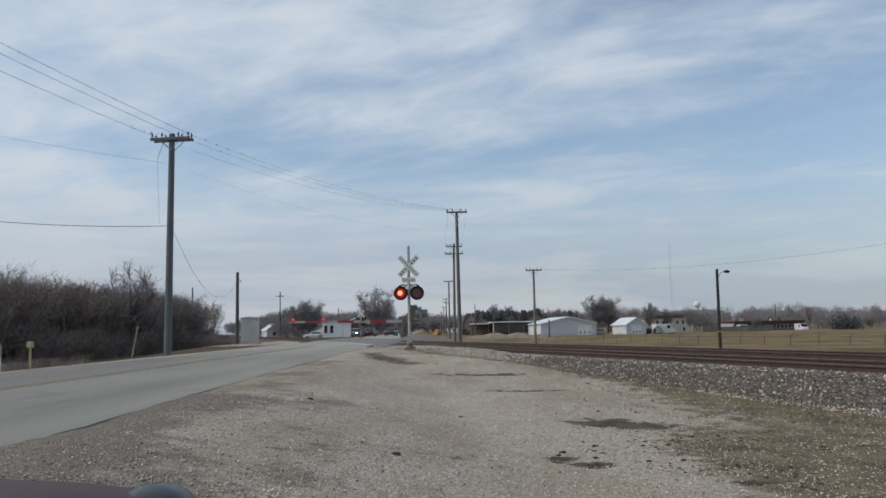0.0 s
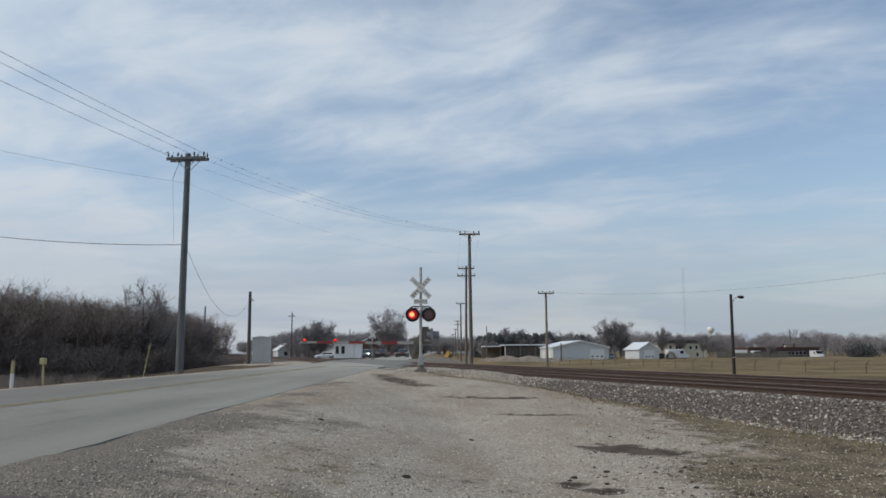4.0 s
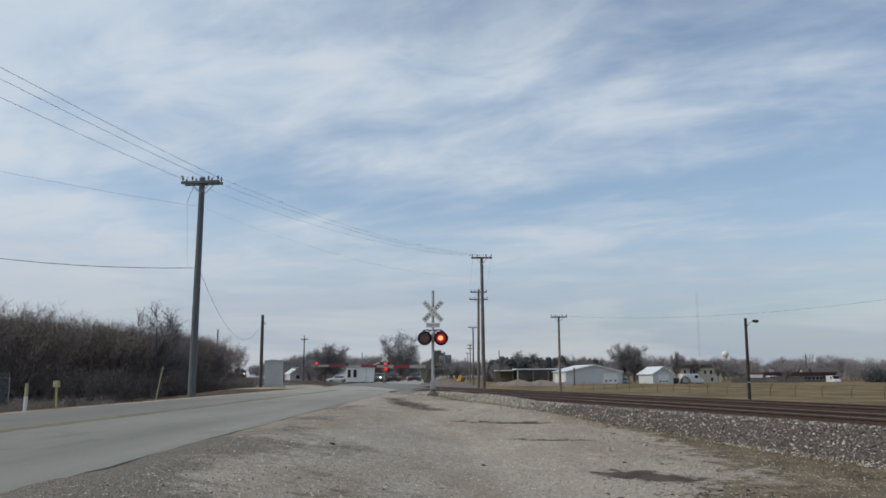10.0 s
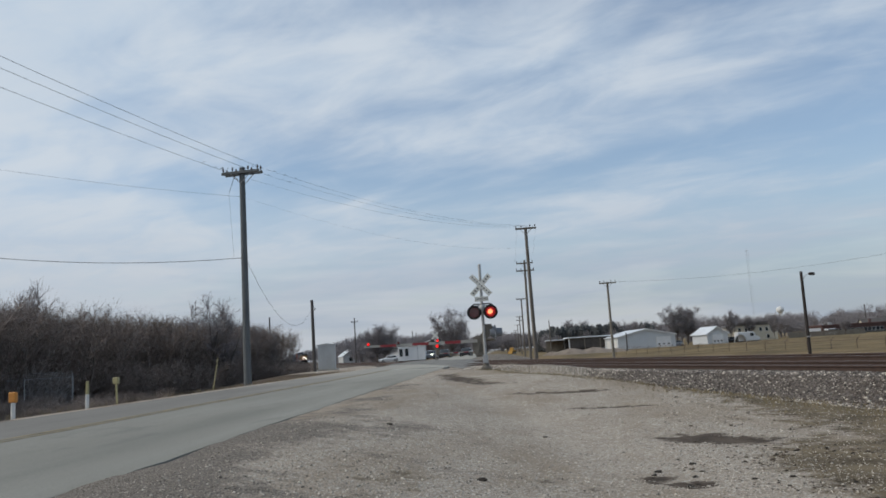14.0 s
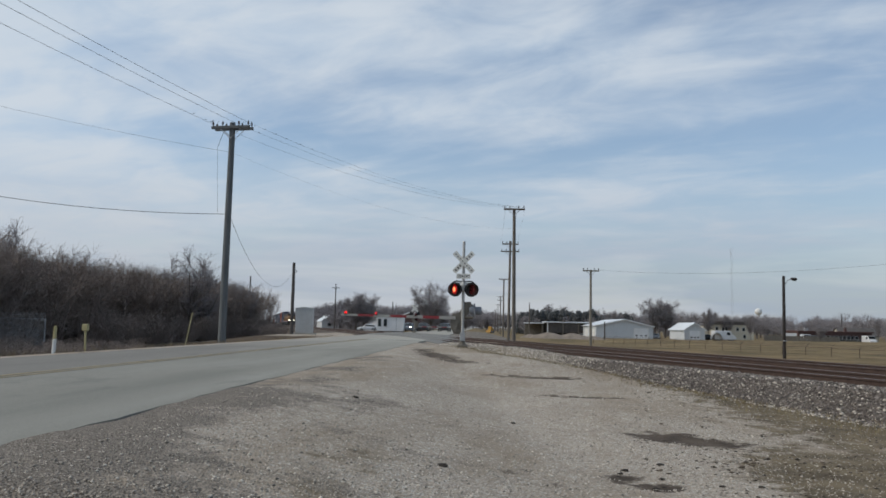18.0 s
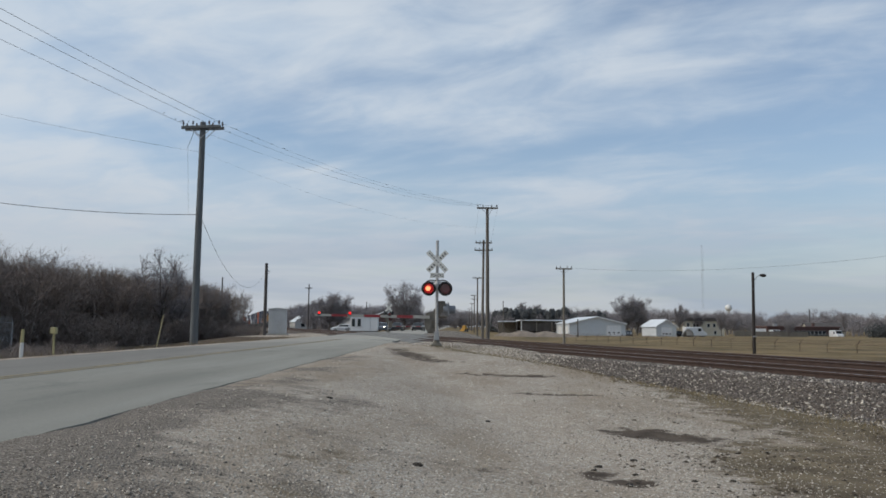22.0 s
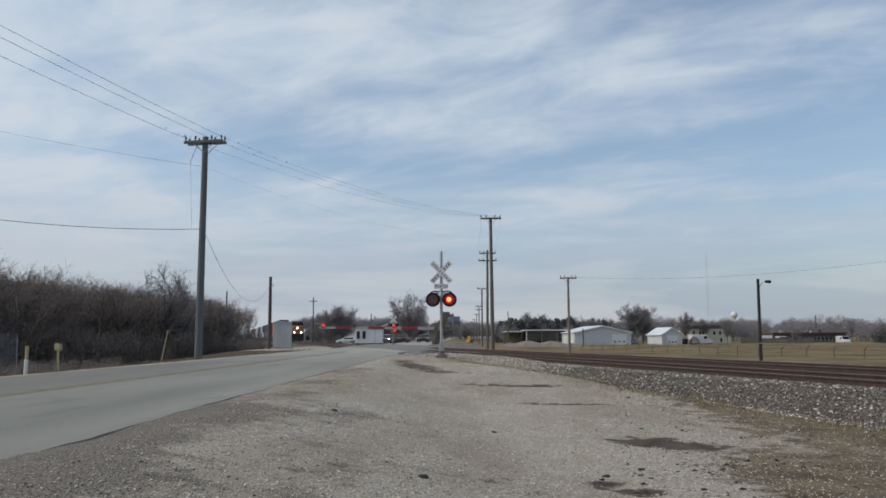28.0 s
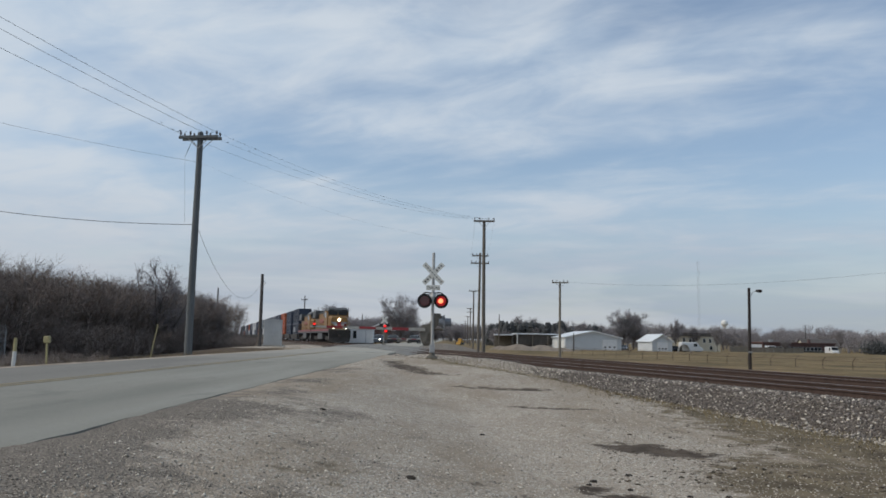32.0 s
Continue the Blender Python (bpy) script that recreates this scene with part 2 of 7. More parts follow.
MAT = {
    "asphalt": None,
    "wood_pole": material("weathered pole wood", (0.15, 0.13, 0.11), 0.9, scale=1.5, fine=30, stretch=(8, 8, 0.6), spread=0.15, bump=0.5),
    "tarred_pole": material("blackened pole wood", (0.035, 0.028, 0.026), 0.9, scale=1.5, fine=30, stretch=(8, 8, 0.6), bump=0.5),
    "blue_pole": material("grey treated pole wood", (0.135, 0.145, 0.15), 0.9, scale=1.5, fine=30, stretch=(8, 8, 0.6), bump=0.5),
    "dark_pole": material("creosoted pole wood", (0.095, 0.085, 0.08), 0.9, scale=1.5, fine=30, stretch=(8, 8, 0.6), bump=0.5),
    "grey_wood": material("silvered wood", (0.20, 0.18, 0.15), 0.9, scale=2, fine=40, spread=0.15),
    "wire": material("wire", (0.10, 0.11, 0.12), 0.6, var=0.1, bump=0),
    "insulator": material("brown glazed porcelain", (0.05, 0.03, 0.025), 0.3, var=0.1, bump=0),
    "galv": material("galvanised steel", (0.42, 0.43, 0.44), 0.5, 0.4, var=0.18, scale=5, dirt=(0.2, 0.17, 0.14)),
    "mast": material("aluminium mast", (0.46, 0.46, 0.455), 0.5, 0.3, var=0.15, scale=7, dirt=(0.2, 0.17, 0.13), dirt_amount=0.5),
    "cabinet": material("grey painted metal", (0.56, 0.57, 0.57), 0.55, 0.0, var=0.12, scale=1.2, fine=25, dirt=(0.30, 0.28, 0.25), dirt_amount=0.6, stretch=(1, 1, 0.5)),
    "black": material("black enamel", (0.018, 0.018, 0.02), 0.5, var=0.2, scale=5),
    "white": material("white paint", (0.74, 0.74, 0.72), 0.55, var=0.06, scale=3, dirt=(0.45, 0.42, 0.36), dirt_amount=0.4),
    "white_wall": material("white siding", (0.78, 0.79, 0.80), 0.6, var=0.05, scale=0.4, fine=8, dirt=(0.55, 0.53, 0.48), dirt_amount=0.3, bump=0.1),
    "barn_wall": material("pale grey steel siding", (0.60, 0.63, 0.655), 0.55, var=0.06, scale=0.4, fine=8, dirt=(0.45, 0.44, 0.42), dirt_amount=0.3, bump=0.1),
    "roof_metal": material("pale metal roof", (0.74, 0.77, 0.80), 0.45, 0.1, var=0.06, scale=0.5, fine=8),
    "shingle": material("dark shingles", (0.10, 0.09, 0.085), 0.9, var=0.25, scale=1.0, fine=12),
    "beige": material("cream siding", (0.62, 0.57, 0.46), 0.7, var=0.06, scale=0.5, fine=10, bump=0.1),
    "brick": material("red brick wall", (0.115, 0.068, 0.062), 0.85, var=0.25, scale=0.8, fine=12),
    "red_roof": material("red roof", (0.12, 0.066, 0.06), 0.8, var=0.2, scale=0.8, fine=10),
    "window": material("dark window glass", (0.02, 0.025, 0.03), 0.08, var=0.1, bump=0),
    "red_paint": material("red reflective sheeting", (0.27, 0.028, 0.034), 0.45, var=0.15, scale=5, fine=40, bump=0.05),
    "white_sheet": material("white reflective sheeting", (0.78, 0.77, 0.72), 0.5, var=0.1, scale=5, dirt=(0.4, 0.36, 0.28), dirt_amount=0.4),
    "arm_white": material("grimy white sheeting", (0.40, 0.39, 0.36), 0.6, var=0.12, scale=4, dirt=(0.22, 0.2, 0.17), dirt_amount=0.5),
    "lamp_on": material("lit red lens", (0.75, 0.015, 0.015), 0.3, var=0, bump=0, glow=0.16),
    "gate_on": material("lit red gate lens", (1.0, 0.012, 0.010), 0.3, var=0, bump=0, glow=1.2),
    "lamp_core": material("lit lamp core", (1.0, 0.22, 0.09), 0.3, var=0, bump=0, glow=2.4),
    "lamp_off": material("dark red lens", (0.13, 0.02, 0.022), 0.2, var=0.1, bump=0, coat=0.5),
    "mech": material("weathered tan mechanism paint", (0.17, 0.155, 0.13), 0.8, var=0.25, scale=5, dirt=(0.09, 0.08, 0.065), dirt_amount=0.6),
    "concrete": material("concrete", (0.42, 0.40, 0.36), 0.9, var=0.2, scale=3, fine=40),
    "rail_side": material("rusty rail steel", (0.068, 0.042, 0.033), 0.85, 0.1, var=0.3, scale=4, fine=50),
    "rail_top": material("worn rail head", (0.22, 0.20, 0.20), 0.35, 0.8, var=0.2, scale=3, fine=50, bump=0.05),
    "tie": material("creosoted tie", (0.046, 0.037, 0.031), 0.95, var=0.35, scale=4, fine=40, spread=0.25, dirt=(0.15, 0.12, 0.09)),
    "bark": material("bare tree bark", (0.13, 0.11, 0.095), 0.95, var=0.25, scale=2, fine=30, spread=0.15, bump=0.3),
    "twig": material("bare twigs", (0.15, 0.12, 0.10), 0.95, var=0.2, scale=0.3, fine=3, spread=0.3, island=True, bump=0),
    "brush": material("winter brush stems", (0.25, 0.205, 0.18), 0.95, var=0.3, scale=0.15, fine=2, spread=0.35, island=True, bump=0),
    # paler and bluer than the bare twigs: aerial haze put into the base colour
    "hazed_twig": material("bare crowns paled by haze", (0.275, 0.255, 0.262), 0.95, var=0.2, scale=0.05, fine=1, spread=0.25, island=True, bump=0),
    "weed": material("dead leaves", (0.075, 0.055, 0.038), 0.95, var=0.3, scale=8, fine=40, spread=0.7, island=True, bump=0.1),
    # blue-grey instead of green: distance haze mixed into the needle colour
    "fir": material("evergreen needles greyed by haze", (0.085, 0.09, 0.092), 0.95, var=0.3, scale=0.3, fine=3, spread=0.15, island=True, bump=0),
    "straw": material("dead grass", (0.24, 0.19, 0.105), 0.95, var=0.25, scale=0.5, fine=5, spread=0.35, island=True, bump=0),
    "stone": material("ballast stone", (0.185, 0.162, 0.146), 0.9, var=0.3, scale=9, fine=60, spread=0.8, island=True, bump=0.3),
    "pebble": material("limestone chips", (0.49, 0.44, 0.375), 0.92, var=0.2, scale=10, fine=60, spread=0.75, island=True, bump=0.2),
    "yellow_loco": material("yellow locomotive paint", (0.235, 0.125, 0.037), 0.5, var=0.15, scale=1.0, dirt=(0.2, 0.13, 0.06), dirt_amount=0.5),
    "grey_loco": material("dark grey locomotive paint", (0.075, 0.077, 0.08), 0.5, var=0.15, scale=1.0, dirt=(0.06, 0.055, 0.05)),
    "under": material("grimy running gear", (0.035, 0.03, 0.027), 0.8, var=0.3, scale=3),
    "blue_box": material("blue container paint", (0.035, 0.047, 0.08), 0.5, var=0.15, scale=0.6, spread=0.25, dirt=(0.08, 0.08, 0.09)),
    "grey_box": material("grey container paint", (0.20, 0.22, 0.25), 0.55, var=0.12, scale=0.6, dirt=(0.12, 0.11, 0.1)),
    "orange_box": material("orange container paint", (0.42, 0.10, 0.035), 0.55, var=0.15, scale=0.6, dirt=(0.15, 0.08, 0.05)),
    "white_box": material("white container paint", (0.62, 0.63, 0.64), 0.55, var=0.08, scale=0.6, dirt=(0.3, 0.28, 0.25)),
    "headlight": material("lit headlight", (1.0, 0.93, 0.74), 0.2, var=0, bump=0, glow=9.0),
    "yellow": material("yellow marker plastic", (0.44, 0.39, 0.20), 0.6, var=0.12, scale=8, dirt=(0.25, 0.2, 0.1)),
    "orange": material("faded orange plastic", (0.62, 0.26, 0.05), 0.6, var=0.12, scale=8),
    "car_red": material("dark red car paint", (0.05, 0.008, 0.012), 0.42, 0.0, var=0.1, scale=2, fine=200, bump=0, coat=0.0, dirt=(0.10, 0.06, 0.05), dirt_amount=0.35),
    "car_dark": material("dark car paint", (0.03, 0.032, 0.036), 0.3, 0.2, var=0.1, scale=2, bump=0, coat=0.6),
    "car_grey": material("grey car paint", (0.22, 0.23, 0.25), 0.3, 0.3, var=0.1, scale=2, bump=0, coat=0.6),
    "car_white": material("white car paint", (0.72, 0.73, 0.74), 0.3, var=0.05, scale=2, bump=0, coat=0.6),
    "rubber": material("tyre rubber", (0.02, 0.02, 0.02), 0.85, var=0.2),
    "plastic_grey": material("weathered grey plastic", (0.20, 0.22, 0.25), 0.4, var=0.1, scale=8, bump=0.1),
    "lens": material("headlamp cover", (0.03, 0.035, 0.042), 0.35, 0.0, var=0.1, bump=0, coat=0.2),
    "bird": material("dark feathers", (0.02, 0.02, 0.022), 0.7, var=0.2, bump=0),
    "plant_yellow": material("yellow machine paint", (0.50, 0.28, 0.05), 0.6, var=0.15),
    "text": material("black lettering", (0.06, 0.06, 0.06), 0.7, var=0, bump=0),
    "earth": material("gravel pile", (0.25, 0.205, 0.165), 0.95, var=0.25, scale=1, fine=14),
}


# ---- building blocks ----
class Geo:
    """Vertices and faces of one mesh, with a material slot for each face."""

    def __init__(self):
        self.v, self.f, self.m = [], [], []

    def add(self, verts, faces, slot=0):
        n = len(self.v)
        self.v.extend(tuple(p) for p in verts)
        self.f.extend(tuple(i + n for i in q) for q in faces)
        self.m.extend([slot] * len(faces))
        return self

    def box(self, x0, x1, y0, y1, z0, z1, slot=0, bevel=0.0):
        if bevel <= 0:
            v = [(x, y, z) for x in (x0, x1) for y in (y0, y1) for z in (z0, z1)]
            return self.add(v, [(0, 1, 3, 2), (4, 6, 7, 5), (0, 4, 5, 1), (2, 3, 7, 6), (0, 2, 6, 4), (1, 5, 7, 3)], slot)
        bm = bmesh.new()
        bmesh.ops.create_cube(bm, size=1, matrix=Matrix.LocRotScale(((x0 + x1) / 2, (y0 + y1) / 2, (z0 + z1) / 2), None, (x1 - x0, y1 - y0, z1 - z0)))
        bmesh.ops.bevel(bm, geom=bm.edges[:], offset=bevel, segments=2, affect="EDGES", profile=0.5)
        bm.verts.index_update()
        self.add([p.co for p in bm.verts], [[p.index for p in q.verts] for q in bm.faces], slot)
        bm.free()
        return self

    def tube(self, a, b, r0, r1=None, sides=8, slot=0, caps=True):
        a, b = Vector(a), Vector(b)
        r1 = r0 if r1 is None else r1
        d = (b - a).normalized()
        u = d.orthogonal().normalized()
        w = d.cross(u)
        ring = [(math.cos(2 * math.pi * k / sides), math.sin(2 * math.pi * k / sides)) for k in range(sides)]
        v = [a + r0 * (c * u + s * w) for c, s in ring] + [b + r1 * (c * u + s * w) for c, s in ring]
        f = [(k, (k + 1) % sides, sides + (k + 1) % sides, sides + k) for k in range(sides)]
        if caps:
            f += [tuple(range(sides))[::-1], tuple(range(sides, 2 * sides))]
        return self.add(v, f, slot)

    def lathe(self, a, axis, rings, sides=16, slot=0):
        """A turned body: rings of (distance along the axis, radius)."""
        a, d = Vector(a), Vector(axis).normalized()
        u = d.orthogonal().normalized()
        w = d.cross(u)
        v, f = [], []
        for h, r in rings:
            v += [a + h * d + r * (math.cos(2 * math.pi * k / sides) * u + math.sin(2 * math.pi * k / sides) * w) for k in range(sides)]
        for j in range(len(rings) - 1):
            f += [(j * sides + k, j * sides + (k + 1) % sides, (j + 1) * sides + (k + 1) % sides, (j + 1) * sides + k) for k in range(sides)]
        f += [tuple(range(sides))[::-1], tuple(range((len(rings) - 1) * sides, len(rings) * sides))]
        return self.add(v, f, slot)

    def prism(self, outline, y0, y1, slot=0):
        """An outline in x, z pushed from y0 to y1."""
        n = len(outline)
        v = [(x, y0, z) for x, z in outline] + [(x, y1, z) for x, z in outline]
        f = [(k, (k + 1) % n, n + (k + 1) % n, n + k) for k in range(n)] + [tuple(range(n))[::-1], tuple(range(n, 2 * n))]
        return self.add(v, f, slot)

    def grid(self, x0, x1, y0, y1, nx, ny, height, slot=0):
        v = [(x0 + (x1 - x0) * i / nx, y0 + (y1 - y0) * j / ny, 0) for j in range(ny + 1) for i in range(nx + 1)]
        v = [(x, y, height(x, y)) for x, y, z in v]
        return self.add(v, [(j * (nx + 1) + i, j * (nx + 1) + i + 1, (j + 1) * (nx + 1) + i + 1, (j + 1) * (nx + 1) + i) for j in range(ny) for i in range(nx)], slot)

    def turned(self, m):
        self.v = [tuple(m @ Vector(p)) for p in self.v]
        return self

    def mesh(self, name, mats, smooth=False):
        me = bpy.data.meshes.new(name)
        me.from_pydata(self.v, [], self.f)
        for m in mats if isinstance(mats, (list, tuple)) else [mats]:
            me.materials.append(m)
        if any(self.m):
            me.polygons.foreach_set("material_index", self.m)
        if smooth:
            me.polygons.foreach_set("use_smooth", [True] * len(self.f))
        me.update()
        if smooth:
            me.set_sharp_from_angle(angle=radians(50))
        return me


def solid(name, geo, mats, smooth=False):
    return new(name, geo.mesh(name, mats, smooth))


def part(name, geo, mats, parent, label="", smooth=False):
    ob = solid(name, geo, mats, smooth)
    ob.parent = parent
    return tagged(ob, label) if label else ob


def thing(name, m, label, category, group="", kind=""):
    ob = new(name)
    ob.empty_display_size = 0.2
    ob.matrix_basis = m
    return tagged(ob, label, category, group, kind)


def fast_mesh(name, verts, tris, mat):
    """One mesh from arrays of vertices and triangles."""
    me = bpy.data.meshes.new(name)
    me.vertices.add(len(verts))
    me.vertices.foreach_set("co", np.asarray(verts, dtype=np.float32).ravel())
    me.loops.add(len(tris) * 3)
    me.loops.foreach_set("vertex_index", np.asarray(tris, dtype=np.int32).ravel())
    me.polygons.add(len(tris))
    me.polygons.foreach_set("loop_start", np.arange(0, len(tris) * 3, 3, dtype=np.int32))
    me.update(calc_edges=True)
    me.materials.append(mat)
    return me


def scatter(shape_v, shape_t, places, sizes, rng, squash=0.7, jitter=0.25):
    """Copies of one small shape, each turned and dented by chance: vertices and triangles."""
    n, k = len(places), len(shape_v)
    ang = rng.uniform(0, 2 * math.pi, n)
    c, s = np.cos(ang)[:, None], np.sin(ang)[:, None]
    base = np.asarray(shape_v)[None] * (1 + rng.uniform(-jitter, jitter, (n, k, 3)))
    base = base * np.asarray(sizes)[:, None, None] * np.array([1, 1, squash])
    x, y, z = base[..., 0], base[..., 1], base[..., 2]
    v = np.stack([x * c - y * s, x * s + y * c, z], -1) + np.asarray(places)[:, None, :]
    t = np.asarray(shape_t)[None] + (np.arange(n) * k)[:, None, None]
    return v.reshape(-1, 3), t.reshape(-1, 3)


OCTA_V = [(1, 0, 0), (0, 1, 0), (-1, 0, 0), (0, -1, 0), (0, 0, 1), (0, 0, -1)]
OCTA_T = [(0, 1, 4), (1, 2, 4), (2, 3, 4), (3, 0, 4), (1, 0, 5), (2, 1, 5), (3, 2, 5), (0, 3, 5)]


def at_track(q, s, z=0.0):
    p = NORM * q + ALONG * s
    return Vector((p.x, p.y, z))


def step(a, b, v):
    u = min(1.0, max(0.0, (v - a) / (b - a)))
    return u * u * (3 - 2 * u)


def ground_z(x, y):
    """Height of the ground: lot, road bank, ditch, field."""
    q = NORM.x * x + NORM.y * y
    s = ALONG.x * x + ALONG.y * y
    lot = max(0.535 * step(1.5, -2.8, x), 0.48 * step(9, 27, y) * step(9.5, 4.0, x))
    lot += 0.10 * step(30, 34, y) * step(37, 34.5, y) * step(3.2, 1.0, abs(x + 0.3))
    lot += 0.03 * noise.noise((x * 0.35, y * 0.35, 0)) * step(-2.9, -2.0, x)
    lot += (0.165 - lot) * step(5.0, 4.0, y) * step(-2.9, -2.75, x)
    z = lot
    field = -0.42 + 0.10 * noise.noise((x * 0.05, y * 0.05, 3))
    bed = 0.02
    if q > 8.5:
        bed += 0.40 * step(4.5, 1.0, x) * step(28, 36, y) * step(-4.2, -3.2, x)
        z = z + (min(z, bed) - z) * step(8.5, 10.0, q)
    if 8.0 < q < 12:                             # gravel heaped against the rails by the signal
        heap = step(8.4, 10.6, q) * step(11.65, 11.2, q) * step(20, 31, s) * step(46, 40, s) * step(-2.6, -1.2, x)
        z = z + (0.57 + 0.05 * noise.noise((x * 0.8, y * 0.8, 4)) - z) * heap
    if q > 18.5:
        z = z + (field - z) * step(18.5, 23.0, q)
    if x < -9.5:
        left = -0.45 + 0.12 * noise.noise((x * 0.12, y * 0.12, 7))
        left = left + (0.42 - left) * step(58, 70, y) * step(-26, -17, x)
        z = z + (left - z) * step(-10.4, -13.5, x)
    if -11.5 < x < -2.2 and q < 40:
        z = min(max(z, 0.45), 0.524 + 0.016 * noise.noise((3.0, y * 0.7, 1)) if x > -3.3 else 0.505) if -10.4 < x < -2.8 else z
    if y > 60 and -14 < x < 6 and q > 12:
        z = z + (0.46 - z) * step(-14, -10, x) * step(6, -1, x)
    return z


# ---- ground ----
def nodes_of(name, rough=0.95):
    m = bpy.data.materials.new(name)
    m.use_nodes = True
    m.node_tree.nodes["Principled BSDF"].inputs["Roughness"].default_value = rough
    m.node_tree.nodes["Principled BSDF"].inputs["Specular IOR Level"].default_value = 0.2
    return m, m.node_tree, m.node_tree.nodes["Principled BSDF"]


class Tree:
    """Short calls for building a node tree."""

    def __init__(self, tree):
        self.t = tree
        self.co = tree.nodes.new("ShaderNodeTexCoord").outputs["Object"]

    def put(self, socket, v):
        if isinstance(v, (int, float, tuple)):
            socket.default_value = v
        else:
            self.t.links.new(v, socket)

    def noise(self, scale, detail=4.0, rough=0.6, stretch=None, distort=0.0):
        n = self.t.nodes.new("ShaderNodeTexNoise")
        n.inputs["Scale"].default_value, n.inputs["Detail"].default_value = scale, detail
        n.inputs["Roughness"].default_value, n.inputs["Distortion"].default_value = rough, distort
        v = self.co
        if stretch:
            mp = self.t.nodes.new("ShaderNodeMapping")
            mp.inputs["Scale"].default_value = stretch
            self.t.links.new(v, mp.inputs[0])
            v = mp.outputs[0]
        self.t.links.new(v, n.inputs["Vector"])
        return n.outputs[0]

    def cells(self, scale):
        n = self.t.nodes.new("ShaderNodeTexVoronoi")
        n.inputs["Scale"].default_value = scale
        self.t.links.new(self.co, n.inputs["Vector"])
        return n

    def span(self, v, a, b, lo=0.0, hi=1.0):
        n = self.t.nodes.new("ShaderNodeMapRange")
        self.t.links.new(v, n.inputs[0])
        for k, x in zip((1, 2, 3, 4), (a, b, lo, hi)):
            n.inputs[k].default_value = x
        return n.outputs[0]

    def mix(self, f, a, b, kind="MIX"):
        n = self.t.nodes.new("ShaderNodeMix")
        n.data_type, n.blend_type = "RGBA", kind
        for k, v in ((0, f), (6, a), (7, b)):
            self.put(n.inputs[k], v)
        return n.outputs[2]

    def math(self, op, a, b):
        n = self.t.nodes.new("ShaderNodeMath")
        n.operation = op
        self.put(n.inputs[0], a)
        self.put(n.inputs[1], b)
        return n.outputs[0]

    def bump(self, h, strength, distance, bsdf):
        n = self.t.nodes.new("ShaderNodeBump")
        n.inputs["Strength"].default_value, n.inputs["Distance"].default_value = strength, distance
        self.t.links.new(h, n.inputs["Height"])
        self.t.links.new(n.outputs[0], bsdf.inputs["Normal"])

    def attribute(self, name):
        n = self.t.nodes.new("ShaderNodeAttribute")
        n.attribute_name = name
        return n.outputs["Fac"]


gm, gt, gb = nodes_of("ground cover")
N = Tree(gt)
chips = N.cells(46)
specks = N.cells(100)
gravel = N.mix(N.span(N.noise(0.55, 5, 0.65), 0.3, 0.7), (0.42, 0.352, 0.275, 1), (0.585, 0.505, 0.412, 1))
gravel = N.mix(N.span(N.noise(14, 3), 0.3, 0.75, 0, 0.6), gravel, (0.20, 0.17, 0.14, 1))
gravel = N.mix(N.span(chips.outputs["Color"], 0.60, 0.85, 0, 0.85), gravel, (0.66, 0.62, 0.55, 1))
gravel = N.mix(N.span(specks.outputs["Color"], 0.1, 0.65, 0.6, 0.0), gravel, (0.085, 0.07, 0.055, 1))
gravel = N.mix(N.span(N.noise(0.35, 6, 0.68, (1.3, 0.45, 1)), 0.47, 0.62, 0, 0.75), gravel, (0.27, 0.215, 0.155, 1))
gravel = N.mix(N.span(N.noise(1.7, 5, 0.7), 0.58, 0.72, 0, 0.5), gravel, (0.17, 0.14, 0.11, 1))
straw = N.mix(N.span(N.noise(0.22, 6, 0.7, (0.5, 0.5, 1)), 0.38, 0.62), (0.10, 0.078, 0.038, 1), (0.30, 0.215, 0.11, 1))
straw = N.mix(N.span(N.noise(3.0, 4, 0.7), 0.35, 0.75, 0, 0.6), straw, (0.10, 0.075, 0.04, 1))
weeds = N.mix(N.span(N.noise(0.5, 5, 0.7), 0.3, 0.7), (0.05, 0.036, 0.026, 1), (0.135, 0.10, 0.07, 1))
mud = N.mix(N.span(N.noise(3, 4), 0.3, 0.7), (0.055, 0.042, 0.032, 1), (0.13, 0.10, 0.075, 1))
tan = N.mix(N.span(N.noise(1.5, 5), 0.3, 0.7), (0.088, 0.068, 0.043, 1), (0.225, 0.178, 0.115, 1))


def ragged(name, width=0.35, scale=1.2):
    return N.span(N.math("ADD", N.attribute(name), N.span(N.noise(scale, 5, 0.7), 0.2, 0.8, -width, width)), 0.38, 0.62)


grit = N.mix(N.span(specks.outputs["Color"], 0.25, 0.9), (0.08, 0.067, 0.054, 1), (0.35, 0.305, 0.255, 1))
out = N.mix(ragged("grit", 0.7, 0.6), gravel, grit)
out = N.mix(ragged("straw"), out, straw)
out = N.mix(ragged("weeds"), out, weeds)
out = N.mix(ragged("tan", 0.45, 2.5), out, tan)
out = N.mix(ragged("mud", 0.55, 4.5), out, mud)
gt.links.new(out, gb.inputs["Base Color"])
N.bump(N.math("ADD", chips.outputs["Distance"], N.noise(70, 3)), 0.8, 0.015, gb)

